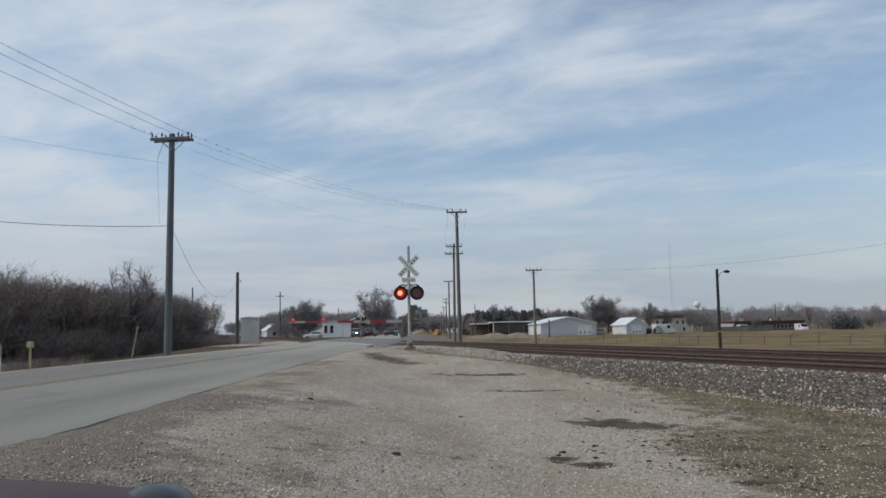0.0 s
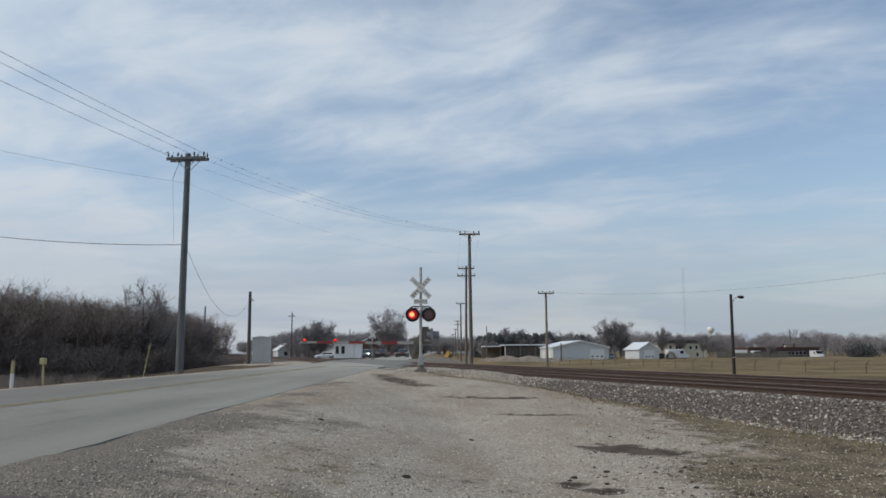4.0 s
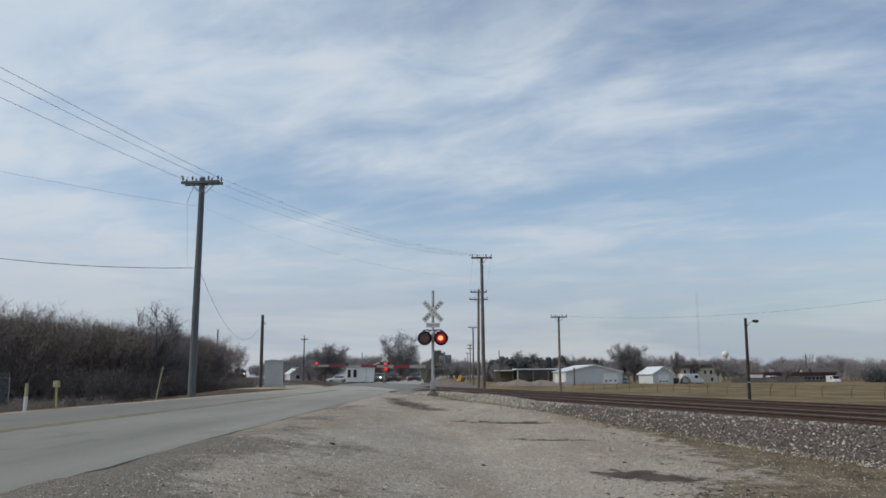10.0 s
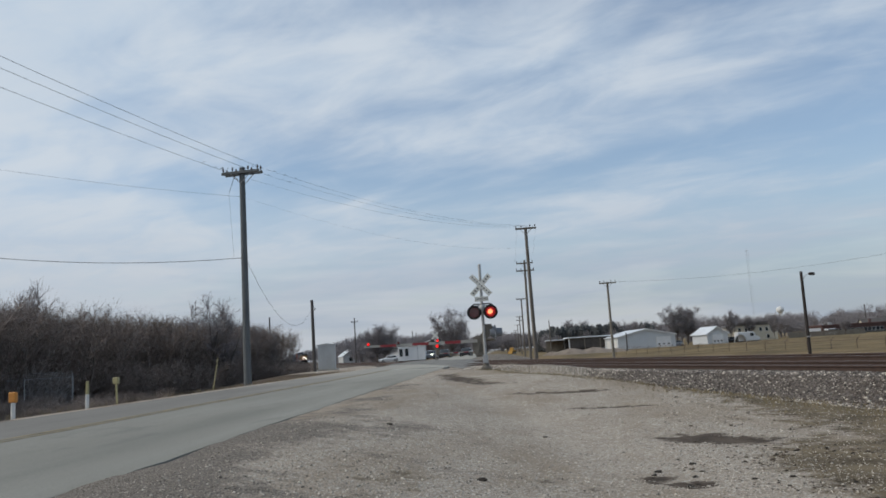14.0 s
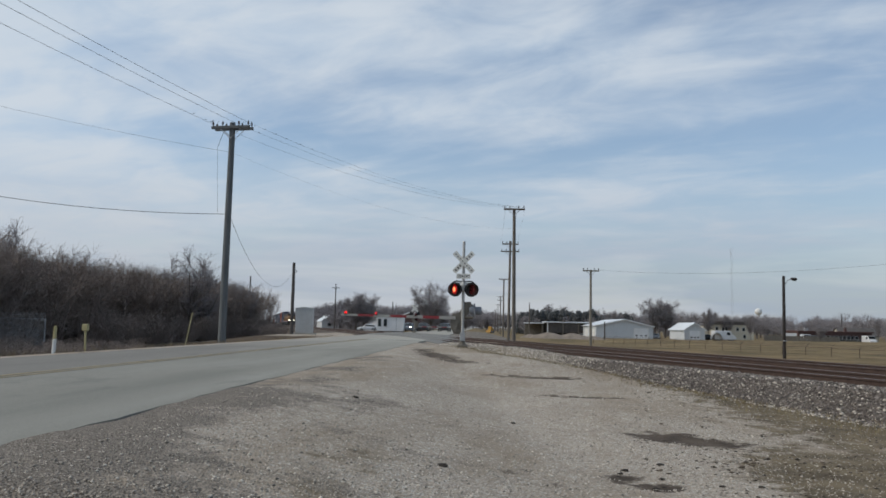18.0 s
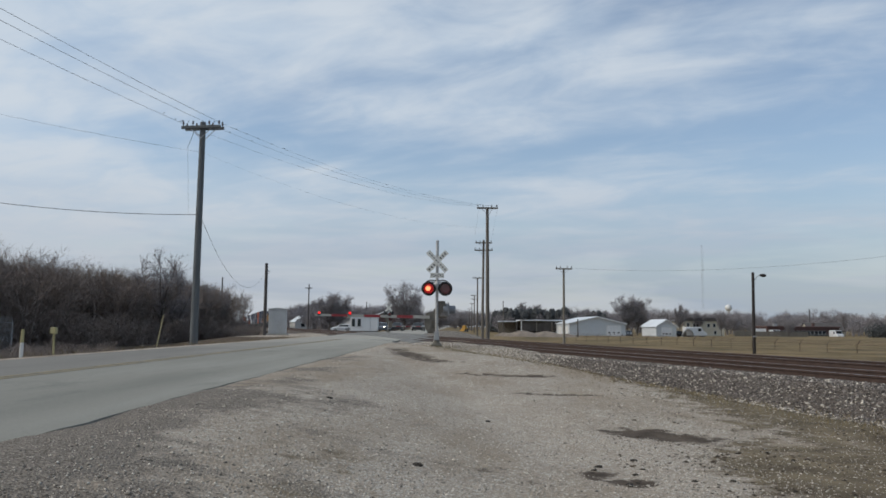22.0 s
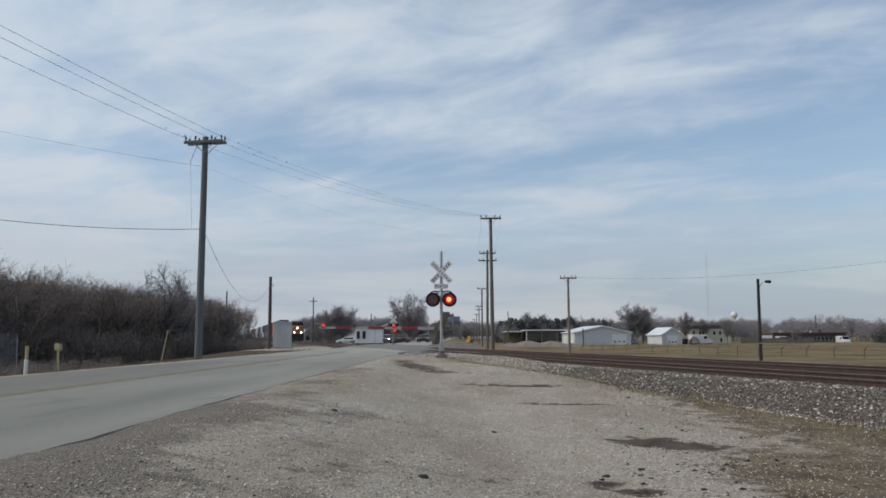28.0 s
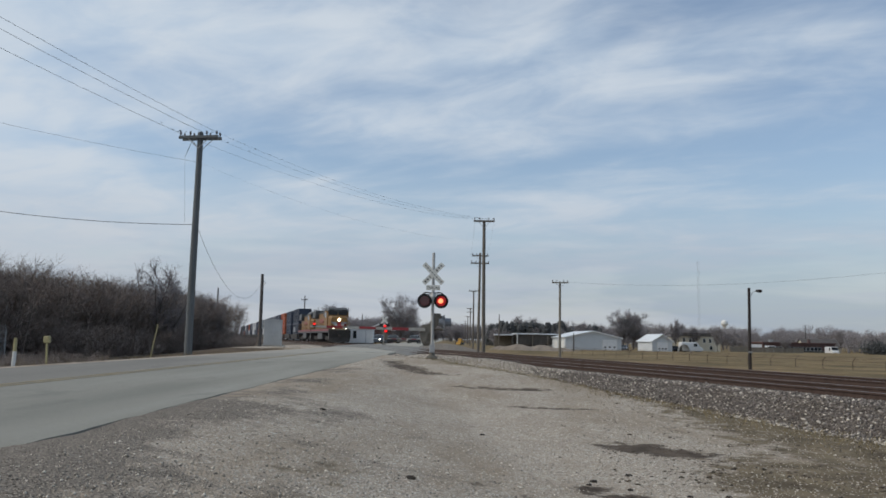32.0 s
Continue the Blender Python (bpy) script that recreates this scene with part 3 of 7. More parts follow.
xs = [-3000, -1200, -500, -250, -140, -90, -60, -45, -36] + [-30 + 1.0 * k for k in range(17)] + [-13.5 + 0.5 * k for k in range(8)] + \
     [-9.6, -6, -3.45, -3.22, -3.1, -2.95, -2.8] + [-2.5 + 0.35 * k for k in range(50)] + [15.5 + k for k in range(15)] + [33, 38, 46, 60, 85, 130, 200, 320, 600, 1400, 3000]
ys = [-3000, -900, -300, -100, -40, -15, -6, -2] + [0.35 * k for k in range(110)] + [39 + k for k in range(60)] + [102, 106, 112, 120, 130, 145, 165, 190, 220, 260, 320, 420, 600, 1000, 2000, 3500]


# worn spots in the lot: centre, half length, half width, turn in degrees
RUTS = ((2.62, 11.2, 0.84, 0.36, -42), (1.52, 8.52, 0.26, 0.16, 30), (1.62, 8.1, 0.22, 0.16, -20), (1.5, 8.3, 0.11, 0.26, 0), (1.85, 15.8, 1.15, 0.16, -4), (-1.4, 27.3, 5.0, 0.48, -79), (-0.6, 24.0, 1.4, 0.35, -60),
        (2.9, 7.0, 0.25, 0.15, 0), (0.5, 7.9, 0.34, 0.12, -40), (1.25, 19.4, 1.3, 0.30, -12))


def zone(x, y):
    q = NORM.x * x + NORM.y * y
    straw_w = step(21.5, 25, q) * (1 - step(-9, -1, x) * step(8, 2, x) * step(60, 70, y) * step(190, 150, y))
    weeds_w = step(-11.0, -12.6, x) * (1 - step(66, 70, y) * step(-20, -17, x))
    tan_w = 0.70 * step(8.0, 9.7, q) * step(11.2, 10.3, q) * step(28, 19, y) + 0.66 * step(2.0, 5.0, x) * step(9.8, 8.5, q) * step(4.0, 8.0, q) * step(22, 14, y)
    tan_w = max(tan_w, 0.92 * step(1.6, 3.6, x) * step(13.5, 8, y), 0.36 * step(2.0, -1.0, x) * step(11, 7, y) * step(-2.5, -1.0, x))
    mud_w = 0.0
    for k, (cx, cy, a, b, turn) in enumerate(RUTS):
        c, s = math.cos(radians(turn)), math.sin(radians(turn))
        u, v = (x - cx) * c + (y - cy) * s, -(x - cx) * s + (y - cy) * c
        mud_w = max(mud_w, ((1.06, 1.15, 1.15, 1.15)[k] if k < 4 else 0.8) * step(1.9, 0.2, math.hypot(u / a, v / b) * (1 + 0.5 * noise.noise((x * 1.3, y * 1.3, 2)))))
    grit_w = 0.50 * step(2.4, -2.8, x + 1.2 * noise.noise((x * 0.5, y * 0.3, 8))) * step(19, 5, y) + 0.35 * step(-1.6, -2.9, x) * step(40, 20, y)
    grit_w = max(grit_w, 0.95 * step(-9, -3, x) * step(11, 8, x) * step(54, 60, y) * step(190, 150, y), 0.9 * step(19.0, 20.0, q) * step(25.0, 22.5, q))
    return straw_w, weeds_w, tan_w, mud_w, grit_w


def dip(x, y):
    z = ground_z(x, y)
    for cx, cy, a, b, turn in RUTS:
        c, s = math.cos(radians(turn)), math.sin(radians(turn))
        u, v = (x - cx) * c + (y - cy) * s, -(x - cx) * s + (y - cy) * c
        z -= 0.04 * step(1.6, 0.2, math.hypot(u / a, v / b))
    return z


gv = [(x, y, dip(x, y)) for y in ys for x in xs]
nx = len(xs)
ground = new("ground", bpy.data.meshes.new("ground"))
ground.data.from_pydata(gv, [], [(j * nx + i, j * nx + i + 1, (j + 1) * nx + i + 1, (j + 1) * nx + i) for j in range(len(ys) - 1) for i in range(nx - 1)])
zones = [zone(x, y) for y in ys for x in xs]
for k, name in enumerate(("straw", "weeds", "tan", "mud", "grit")):
    ground.data.attributes.new(name, "FLOAT", "POINT").data.foreach_set("value", [z[k] for z in zones])
ground.data.polygons.foreach_set("use_smooth", [True] * len(ground.data.polygons))
ground.data.materials.append(gm)
tagged(ground, "gravel lot, dry winter grass and weedy ditch round the crossing", "ground", kind="structure")

# ---- road ----
rm, rt, rb = nodes_of("worn asphalt", 0.95)
N = Tree(rt)
col = N.mix(N.span(N.noise(0.35, 5, 0.6, (1.6, 0.25, 1)), 0.3, 0.7), (0.235, 0.228, 0.197, 1), (0.335, 0.325, 0.283, 1))
col = N.mix(N.span(N.noise(1.0, 3, 0.5, (0.9, 0.02, 1)), 0.42, 0.66, 0, 0.32), col, (0.15, 0.15, 0.132, 1))
col = N.mix(N.span(N.noise(50, 2), 0.3, 0.75, 0, 0.4), col, (0.10, 0.10, 0.095, 1))
col = N.mix(N.span(N.noise(0.8, 6, 0.7, (1, 0.4, 1)), 0.58, 0.74, 0, 0.6), col, (0.11, 0.11, 0.105, 1))
sx = rt.nodes.new("ShaderNodeSeparateXYZ")           # the far lane is the darker, older mat
rt.links.new(N.co, sx.inputs[0])
col = N.mix(N.span(N.math("ADD", sx.outputs[0], N.span(N.noise(0.6, 4), 0.2, 0.8, -0.25, 0.25)), -6.9, -6.3, 0.5, 0.0), col, (0.155, 0.142, 0.135, 1))
dust = N.math("ADD", sx.outputs[1], N.span(N.noise(0.5, 5, 0.65, (1, 0.4, 1)), 0.2, 0.8, -11.0, 11.0))
col = N.mix(N.span(dust, 26.0, 46.0, 0.0, 0.5), col, (0.43, 0.41, 0.355, 1))   # pale dust carried onto the road by the crossing
rt.links.new(col, rb.inputs["Base Color"])
N.bump(N.noise(80, 3), 0.4, 0.01, rb)
MAT["asphalt"] = rm
ROAD_L, ROAD_R = -10.1, -3.2


def road_edge(y, base, seed):
    return base + 0.10 * noise.noise((y * 0.3, seed, 0)) + 0.05 * noise.noise((y * 2.3, seed, 4))


g = Geo()
ry = [-60, -20, -5] + [0.4 * k for k in range(0, 230)] + [95, 105, 120, 150, 200, 300, 500, 1200]
for j, y in enumerate(ry):
    l, r = road_edge(y, ROAD_L, 1.5), road_edge(y, ROAD_R, 8.5)
    for x, z in ((l, 0.05), (l + 0.03, ROAD_Z - 0.02), (l + 1.6, ROAD_Z + 0.01), (-6.55, ROAD_Z + 0.03), (r - 1.6, ROAD_Z + 0.01), (r - 0.04, ROAD_Z - 0.02), (r, 0.05)):
        g.v.append((x, y, z))
for j in range(len(ry) - 1):
    for i in range(6):
        g.f.append((j * 7 + i, j * 7 + i + 1, (j + 1) * 7 + i + 1, (j + 1) * 7 + i))
        g.m.append(0)
road = tagged(solid("road", g, rm), "worn grey asphalt two-lane road with a ragged edge", "road", kind="structure")
ym = material("faded yellow road paint", (0.30, 0.238, 0.13), 0.8, var=0.3, scale=3, fine=40, dirt=(0.2, 0.19, 0.17), dirt_amount=0.8)
g = Geo()
for k in range(26):
    for off in (-0.14, 0.06):
        y0 = -8 + 2.2 * k
        if y0 < 47:
            g.box(-6.55 + off, -6.55 + off + 0.08, y0, y0 + 2.2, ROAD_Z + 0.028, ROAD_Z + 0.036)
tagged(solid("centre_line", g, ym), "faded double yellow centre line on the asphalt", "road marking", kind="structure")
wm = material("worn white road paint", (0.5, 0.5, 0.47), 0.8, var=0.25, scale=3, fine=40, dirt=(0.25, 0.24, 0.22), dirt_amount=0.8)
g = Geo()
g.box(-6.4, -3.2, 46.6, 47.1, ROAD_Z + 0.02, ROAD_Z + 0.034)
tagged(solid("stop_line", g, wm), "worn white stop line before the crossing", "road marking", kind="structure")

# ---- track bed, ties and rails ----
bm_, bt, bb = nodes_of("ballast bed")
N = Tree(bt)
cells = N.cells(17)
col = N.mix(N.span(cells.outputs["Color"], 0.2, 0.9), (0.04, 0.033, 0.028, 1), (0.185, 0.156, 0.134, 1))
col = N.mix(N.span(N.noise(0.3, 4), 0.4, 0.7, 0, 0.5), col, (0.12, 0.092, 0.07, 1))
bt.links.new(col, bb.inputs["Base Color"])
N.bump(cells.outputs["Distance"], 1.0, 0.05, bb)
S0, S1 = -90.0, 1500.0
g = Geo()
prof = [(9.55, -0.1), (9.75, 0.03), (10.75, 0.42), (11.3, 0.46), (11.62, 0.41), (11.8, 0.37), (14.2, 0.37), (14.8, 0.30), (15.2, 0.37), (18.2, 0.37), (18.7, 0.34), (20.3, -0.35), (20.6, -0.6)]
ss = [S0, -40, -20] + [2.0 * k - 10 for k in range(60)] + [125, 160, 250, 450, 800, S1]
for s in ss:
    for q, z in prof:
        g.v.append(tuple(at_track(q, s, z)))
n = len(prof)
for j in range(len(ss) - 1):
    for i in range(n - 1):
        g.f.append((j * n + i, j * n + i + 1, (j + 1) * n + i + 1, (j + 1) * n + i))
        g.m.append(0)
tagged(solid("track_bed", g, bm_), "raised bed of grey crushed-stone ballast", "track bed", kind="structure")

RAIL = [(-0.075, 0), (0.075, 0), (0.075, 0.012), (0.012, 0.035), (0.010, 0.135), (0.037, 0.145), (0.037, 0.175), (0.030, 0.183), (-0.030, 0.183),
        (-0.037, 0.175), (-0.037, 0.145), (-0.010, 0.135), (-0.012, 0.035), (-0.075, 0.012)]
TRACK_POSE = Matrix((NORM.to_4d(), ALONG.to_4d(), Vector((0, 0, 1, 0)), Vector((0, 0, 0, 1)))).transposed()
for k in range(4):
    TRACK_POSE[k][3] = (0, 0, 0, 1)[k]
    TRACK_POSE[3][k] = (0, 0, 0, 1)[k]
for tq in TRACK_Q:
    track = thing("railway_track", TRACK_POSE @ pose(tq, 0, 0.0), "rusty steel railway track on dark timber ties", "track", "tracks", "structure")
    for side in (-1, 1):
        g = Geo().prism([(side * 0.755 + x, 0.37 + z) for x, z in RAIL], S0, S1)
        for i in range(len(g.m)):
            if i in (7,):
                g.m[i] = 1
        part("rail", g, [MAT["rail_side"], MAT["rail_top"]], track)
    tie = Geo().box(-1.3, 1.3, -0.115, 0.115, 0.20, 0.372, bevel=0.012).mesh("tie", MAT["tie"])
    rest = Geo()
    for k in range(-60, 420):
        s = k * 0.52
        if -12 <= s < 66:
            ob = new("tie", tie)
            ob.parent = track
            ob.matrix_basis = pose(random.uniform(-0.04, 0.04), s, random.uniform(-0.012, 0.006), 0, 0, random.uniform(-1, 1))
        else:
            rest.box(-1.3, 1.3, s - 0.115, s + 0.115, 0.2, 0.37)
    tagged(part("ties", rest, MAT["tie"], track), kind="stuff")

# crossing deck between and beside the rails
cm = material("crossing deck asphalt", (0.19, 0.185, 0.17), 0.9, var=0.3, scale=1.2, fine=40, dirt=(0.2, 0.19, 0.17))
deck = thing("crossing_deck", TRACK_POSE, "dark asphalt and timber crossing deck between the rails", "crossing deck", kind="structure")
for q0, q1 in ((10.6, 11.80), (12.00, 13.30), (13.50, 15.98), (16.20, 17.50), (17.7, 19.3)):
    v, f = [], []
    for x, top in ((ROAD_R + 2.6, 0.38), (ROAD_R + 0.2, ROAD_Z + 0.04), (ROAD_L - 0.5, ROAD_Z + 0.045), (ROAD_L - 2.5, 0.38)):
        for q in (q0, q1):
            s = (NORM.x * q - x) / math.sin(TURN)
            v += [(q, s, 0.2), (q, s, top - (0.10 if q == 10.6 else 0.0))]
    f = [(0, 2, 3, 1), (12, 13, 15, 14)]
    for k in (0, 4, 8):
        f += [(k, k + 1, k + 5, k + 4), (k + 2, k + 6, k + 7, k + 3), (k + 1, k + 3, k + 7, k + 5)]
    part("panel", Geo().add(v, f), cm, deck)


# ---- pole line and wires ----
def utility_pole(x, y, z0, top, arms, mat, label, r0=0.17, r1=0.11, lean=(0, 0), turn=0.0, braces=True, group="utility poles"):
    """A tapered wooden pole; arms: (height, half length, doubled)."""
    pole = thing("utility_pole", pose(x, y, z0, 0, 0, turn), label, "utility pole", group)
    h = top - z0
    lx, ly = lean
    part("pole_shaft", Geo().tube((0, 0, -0.6), (lx * 0.5, ly * 0.5, h * 0.5), r0, (r0 + r1) / 2, 12, caps=False).tube((lx * 0.5, ly * 0.5, h * 0.5), (lx, ly, h), (r0 + r1) / 2, r1, 12), mat, pole, smooth=True)
    for az, half, double in arms:
        zz = az - z0
        cx, cy = lx * zz / h, ly * zz / h
        for dy in ((-r1 - 0.06, r1 + 0.06) if double else (-r1 - 0.06,)):
            arm = part("crossarm", Geo().box(cx - half, cx + half, cy + dy - 0.055, cy + dy + 0.055, zz - 0.07, zz + 0.07, bevel=0.012), mat, pole)
            for px in (-half + 0.08, -half * 0.42, half * 0.42, half - 0.08):
                ins = Geo().lathe((cx + px, cy + dy, zz + 0.07), (0, 0, 1), [(0, 0.02), (0.06, 0.02), (0.08, 0.055), (0.13, 0.05), (0.15, 0.03), (0.2, 0.045), (0.22, 0.02)], 8)
                ins_ob = part("insulator", ins, MAT["insulator"], arm)
            if braces:
                for sx in (-1, 1):
                    part("brace", Geo().tube((cx + sx * half * 0.55, cy + dy, zz - 0.05), (cx, cy + dy, zz - 0.55), 0.018, sides=5), MAT["galv"], arm)
    return pole


def wire(name, a, b, sag, r=0.011, label="thin overhead line wire", group="overhead wires"):
    """A hanging wire, in short straight lengths."""
    a, b = Vector(a), Vector(b)
    g = Geo()
    pts = []
    for k in range(25):
        u = k / 24
        p = a.lerp(b, u)
        p.z -= 4 * sag * u * (1 - u)
        pts.append(p)
    u = (b - a).cross(Vector((0, 0, 1))).normalized()
    for p in pts:
        g.v.extend(tuple(p + r * w) for w in (u, Vector((0, 0, 1)), -u, Vector((0, 0, -1))))
    g.f = [(4 * j + k, 4 * j + (k + 1) % 4, 4 * j + 4 + (k + 1) % 4, 4 * j + 4 + k) for j in range(24) for k in range(4)]
    g.m = [0] * len(g.f)
    return tagged(solid(name, g, MAT["wire"]), label, "wire", group)


P1, P2 = (-12.08, 38.0), (2.80, 65.0)
utility_pole(*P1, -0.3, 10.98, [(10.72, 0.98, True)], MAT["blue_pole"], "tall grey wooden utility pole with a doubled crossarm", 0.19, 0.135, (0.05, 0), -8)
utility_pole(*P2, -0.2, 11.03, [(10.95, 0.85, False)], MAT["wood_pole"], "tall wooden utility pole with one crossarm by the track", 0.17, 0.12, (-0.08, 0), 0)
utility_pole(3.36, 92.0, 0.0, 11.3, [(10.95, 0.95, False), (10.1, 1.05, False)], MAT["wood_pole"], "wooden utility pole with two crossarms", 0.17, 0.12, (0.1, 0), 0)
utility_pole(4.55, 150.0, 0.0, 10.5, [(10.4, 0.9, False)], MAT["wood_pole"], "distant wooden utility pole with one crossarm", 0.17, 0.12)
utility_pole(6.1, 230.0, 0.0, 10.4, [(10.2, 1.0, False), (9.2, 1.0, False)], MAT["wood_pole"], "distant wooden utility pole with two crossarms", 0.18, 0.13)
utility_pole(7.3, 310.0, 0.0, 10.4, [(10.2, 1.0, False)], MAT["wood_pole"], "distant wooden utility pole with one crossarm", 0.18, 0.13)
utility_pole(8.2, 400.0, 0.0, 10.4, [(10.2, 1.0, False)], MAT["wood_pole"], "distant wooden utility pole with one crossarm", 0.18, 0.13)
utility_pole(12.07, 88.0, -0.3, 7.88, [(7.75, 0.9, False)], MAT["grey_wood"], "grey wooden pole with one crossarm in the field", 0.15, 0.11)
utility_pole(-32.4, 180.0, 0.0, 10.5, [(9.6, 0.8, False)], MAT["dark_pole"], "distant dark utility pole behind the cottages", 0.16, 0.11)
utility_pole(-23.7, 220.0, 0.0, 7.9, [], MAT["dark_pole"], "distant dark utility pole among trees", 0.16, 0.11)
utility_pole(-34.6, 120.0, -0.4, 8.4, [], MAT["dark_pole"], "dark utility pole rising behind the thicket", 0.14, 0.10)
utility_pole(23.2, 150.0, -0.5, 2.9, [], MAT["dark_pole"], "short dark post before the barn", 0.13, 0.11)
utility_pole(105.0, 238.0, -1.0, 7.5, [], MAT["dark_pole"], "distant dark utility pole behind the brick building", 0.16, 0.11)
utility_pole(10.6, 170.0, -0.4, 6.8, [], MAT["wood_pole"], "thin distant wooden pole by the carport", 0.13, 0.09)
service = utility_pole(-17.0, 73.0, 0.3, 6.95, [], MAT["dark_pole"], "short dark wooden service pole beside the relay cabinet", 0.17, 0.13)
part("meter_ring", Geo().tube((0.15, -0.1, 5.7), (0.34, -0.1, 5.85), 0.035, sides=6).tube((0.15, -0.1, 6.0), (0.34, -0.1, 5.85), 0.03, sides=6), MAT["galv"], service)
utility_pole(-18.5, -6.8, -0.3, 10.98, [(10.72, 1.05, True)], MAT["dark_pole"], "tall dark wooden utility pole with a doubled crossarm", 0.19, 0.135, (0, 0), -8)
utility_pole(54.0, 46.0, -0.3, 11.4, [], MAT["wood_pole"], "wooden utility pole at the edge of the field", 0.16, 0.12)
utility_pole(-46.0, 33.0, -0.3, 18.0, [], MAT["wood_pole"], "wooden utility pole beyond the brush", 0.16, 0.12)

c8, s8 = math.cos(radians(8)), math.sin(radians(8))
for off in (-0.95, 0.25, 0.92):
    a = (P1[0] + off * c8, P1[1] - off * s8, 10.95)
    wire("line_wire", (-18.5 + off * c8, -6.8 - off * s8, 10.95), a, 0.5, 0.008)
    wire("line_wire", a, (P2[0] + off * 0.83, P2[1], 11.12), 0.75, 0.0045)
    wire("line_wire", (P2[0] + off * 0.83, P2[1], 11.12), (3.3 + off, 92, 11.1), 0.3, 0.004)
wire("neutral_wire", (-46.0, 33.0, 17.6), (-12.05, 38.1, 9.55), 0.9, 0.005)
wire("neutral_wire", (-12.05, 38.1, 9.55), (2.6, 65, 9.4), 0.9, 0.0025)
wire("service_cable", (-46.0, 33.0, 14.2), (-12.05, 37.9, 6.52), 2.2, 0.014, "black overhead service cable")
wire("service_cable", (-11.95, 38.1, 6.35), (-16.95, 73, 6.4), 2.4, 0.010, "slack black service cable")
wire("field_cable", (12.8, 88, 7.85), (54.0, 46.0, 11.1), 2.25, 0.008, "long black cable across the field")
g = Geo().tube((-12.38, 37.9, 10.6), (-12.62, 37.7, 9.7), 0.012, sides=4).tube((-12.62, 37.7, 9.7), (-12.5, 37.8, 6.6), 0.005, sides=4)
tagged(solid("jumper_cable", g, MAT["wire"]), "loose jumper cable hanging along the pole", "cable")


def bird(p, heading, size=1.0):
    b = thing("bird", pose(*p, 0, 0, heading) @ Matrix.Scale(size, 4), "small dark bird perched on the line", "bird", "birds on the line")
    part("body", Geo().lathe((-0.09, 0, 0.05), (1, 0, 0.55), [(0, 0.01), (0.03, 0.04), (0.09, 0.055), (0.15, 0.04), (0.18, 0.02)], 8), MAT["bird"], b, smooth=True)
    part("head", Geo().lathe((0.06, 0, 0.13), (0.4, 0, 1), [(0, 0.02), (0.02, 0.035), (0.05, 0.034), (0.075, 0.01)], 8).tube((0.09, 0, 0.17), (0.135, 0, 0.165), 0.009, 0.002, 5), MAT["bird"], b)
    part("tail", Geo().box(-0.24, -0.08, -0.018, 0.018, 0.0, 0.018), MAT["bird"], b)
    return b


first = bird((P1[0] - 0.95, P1[1], 11.0), 40, 0.55)
for k in range(6):
    copy_thing(first, pose(P1[0] + (-0.66, -0.4, 0.1, 0.33, 0.6, 0.98)[k] * c8, P1[1], 10.99, 0, 0, 60 * k) @ Matrix.Scale(0.55, 4))
for off, us in ((0.92, (0.035, 0.06, 0.085, 0.12, 0.15, 0.62, 0.85, 0.9, 0.95)), (0.25, (0.05, 0.1, 0.7, 0.97)), (-0.95, (0.88, 0.93, 0.985))):
    for u in us:
        a = Vector((P1[0] + off * c8, P1[1] - off * s8, 10.95))
        b = Vector((P2[0] + off * 0.83, P2[1], 11.12))
        p = a.lerp(b, u)
        copy_thing(first, pose(p.x, p.y, p.z - 4 * 0.75 * u * (1 - u), 0, 0, random.uniform(-40, 40)) @ Matrix.Scale(0.55, 4))
for u in (0.985, 0.96):
    copy_thing(first, pose(-18.5 - 0.95 * c8 + (P1[0] + 18.5) * u, -6.8 + (P1[1] + 6.8) * u, 10.93, 0, 0, 20) @ Matrix.Scale(0.55, 4))

# yard light on its own pole in the field
lamp = thing("yard_light", pose(22.13, 60, -0.42), "dark wooden pole with a cobra-head yard light", "street lamp")
part("pole_shaft", Geo().tube((0, 0, -0.5), (0.05, 0, 6.0), 0.125, 0.10, 12), MAT["tarred_pole"], lamp, smooth=True)
part("arm", Geo().tube((0.1, 0, 5.35), (0.35, 0, 5.7), 0.025, sides=6).tube((0.35, 0, 5.7), (0.62, 0, 5.8), 0.025, sides=6), MAT["galv"], lamp)
part("luminaire", Geo().lathe((0.55, 0, 5.8), (1, 0, -0.06), [(0, 0.05), (0.08, 0.10), (0.3, 0.13), (0.42, 0.10), (0.48, 0.03)], 10), MAT["tarred_pole"], lamp, smooth=True)
part("collar_box", Geo().box(-0.13, 0.13, -0.19, -0.1, 1.25, 1.33, bevel=0.01), MAT["galv"], lamp)


# ---- crossing signals ----
FLASH = []     # (turning lens, lit in the first half of the beat?)
PERIOD, BEAT0 = 0.9508, 2.765


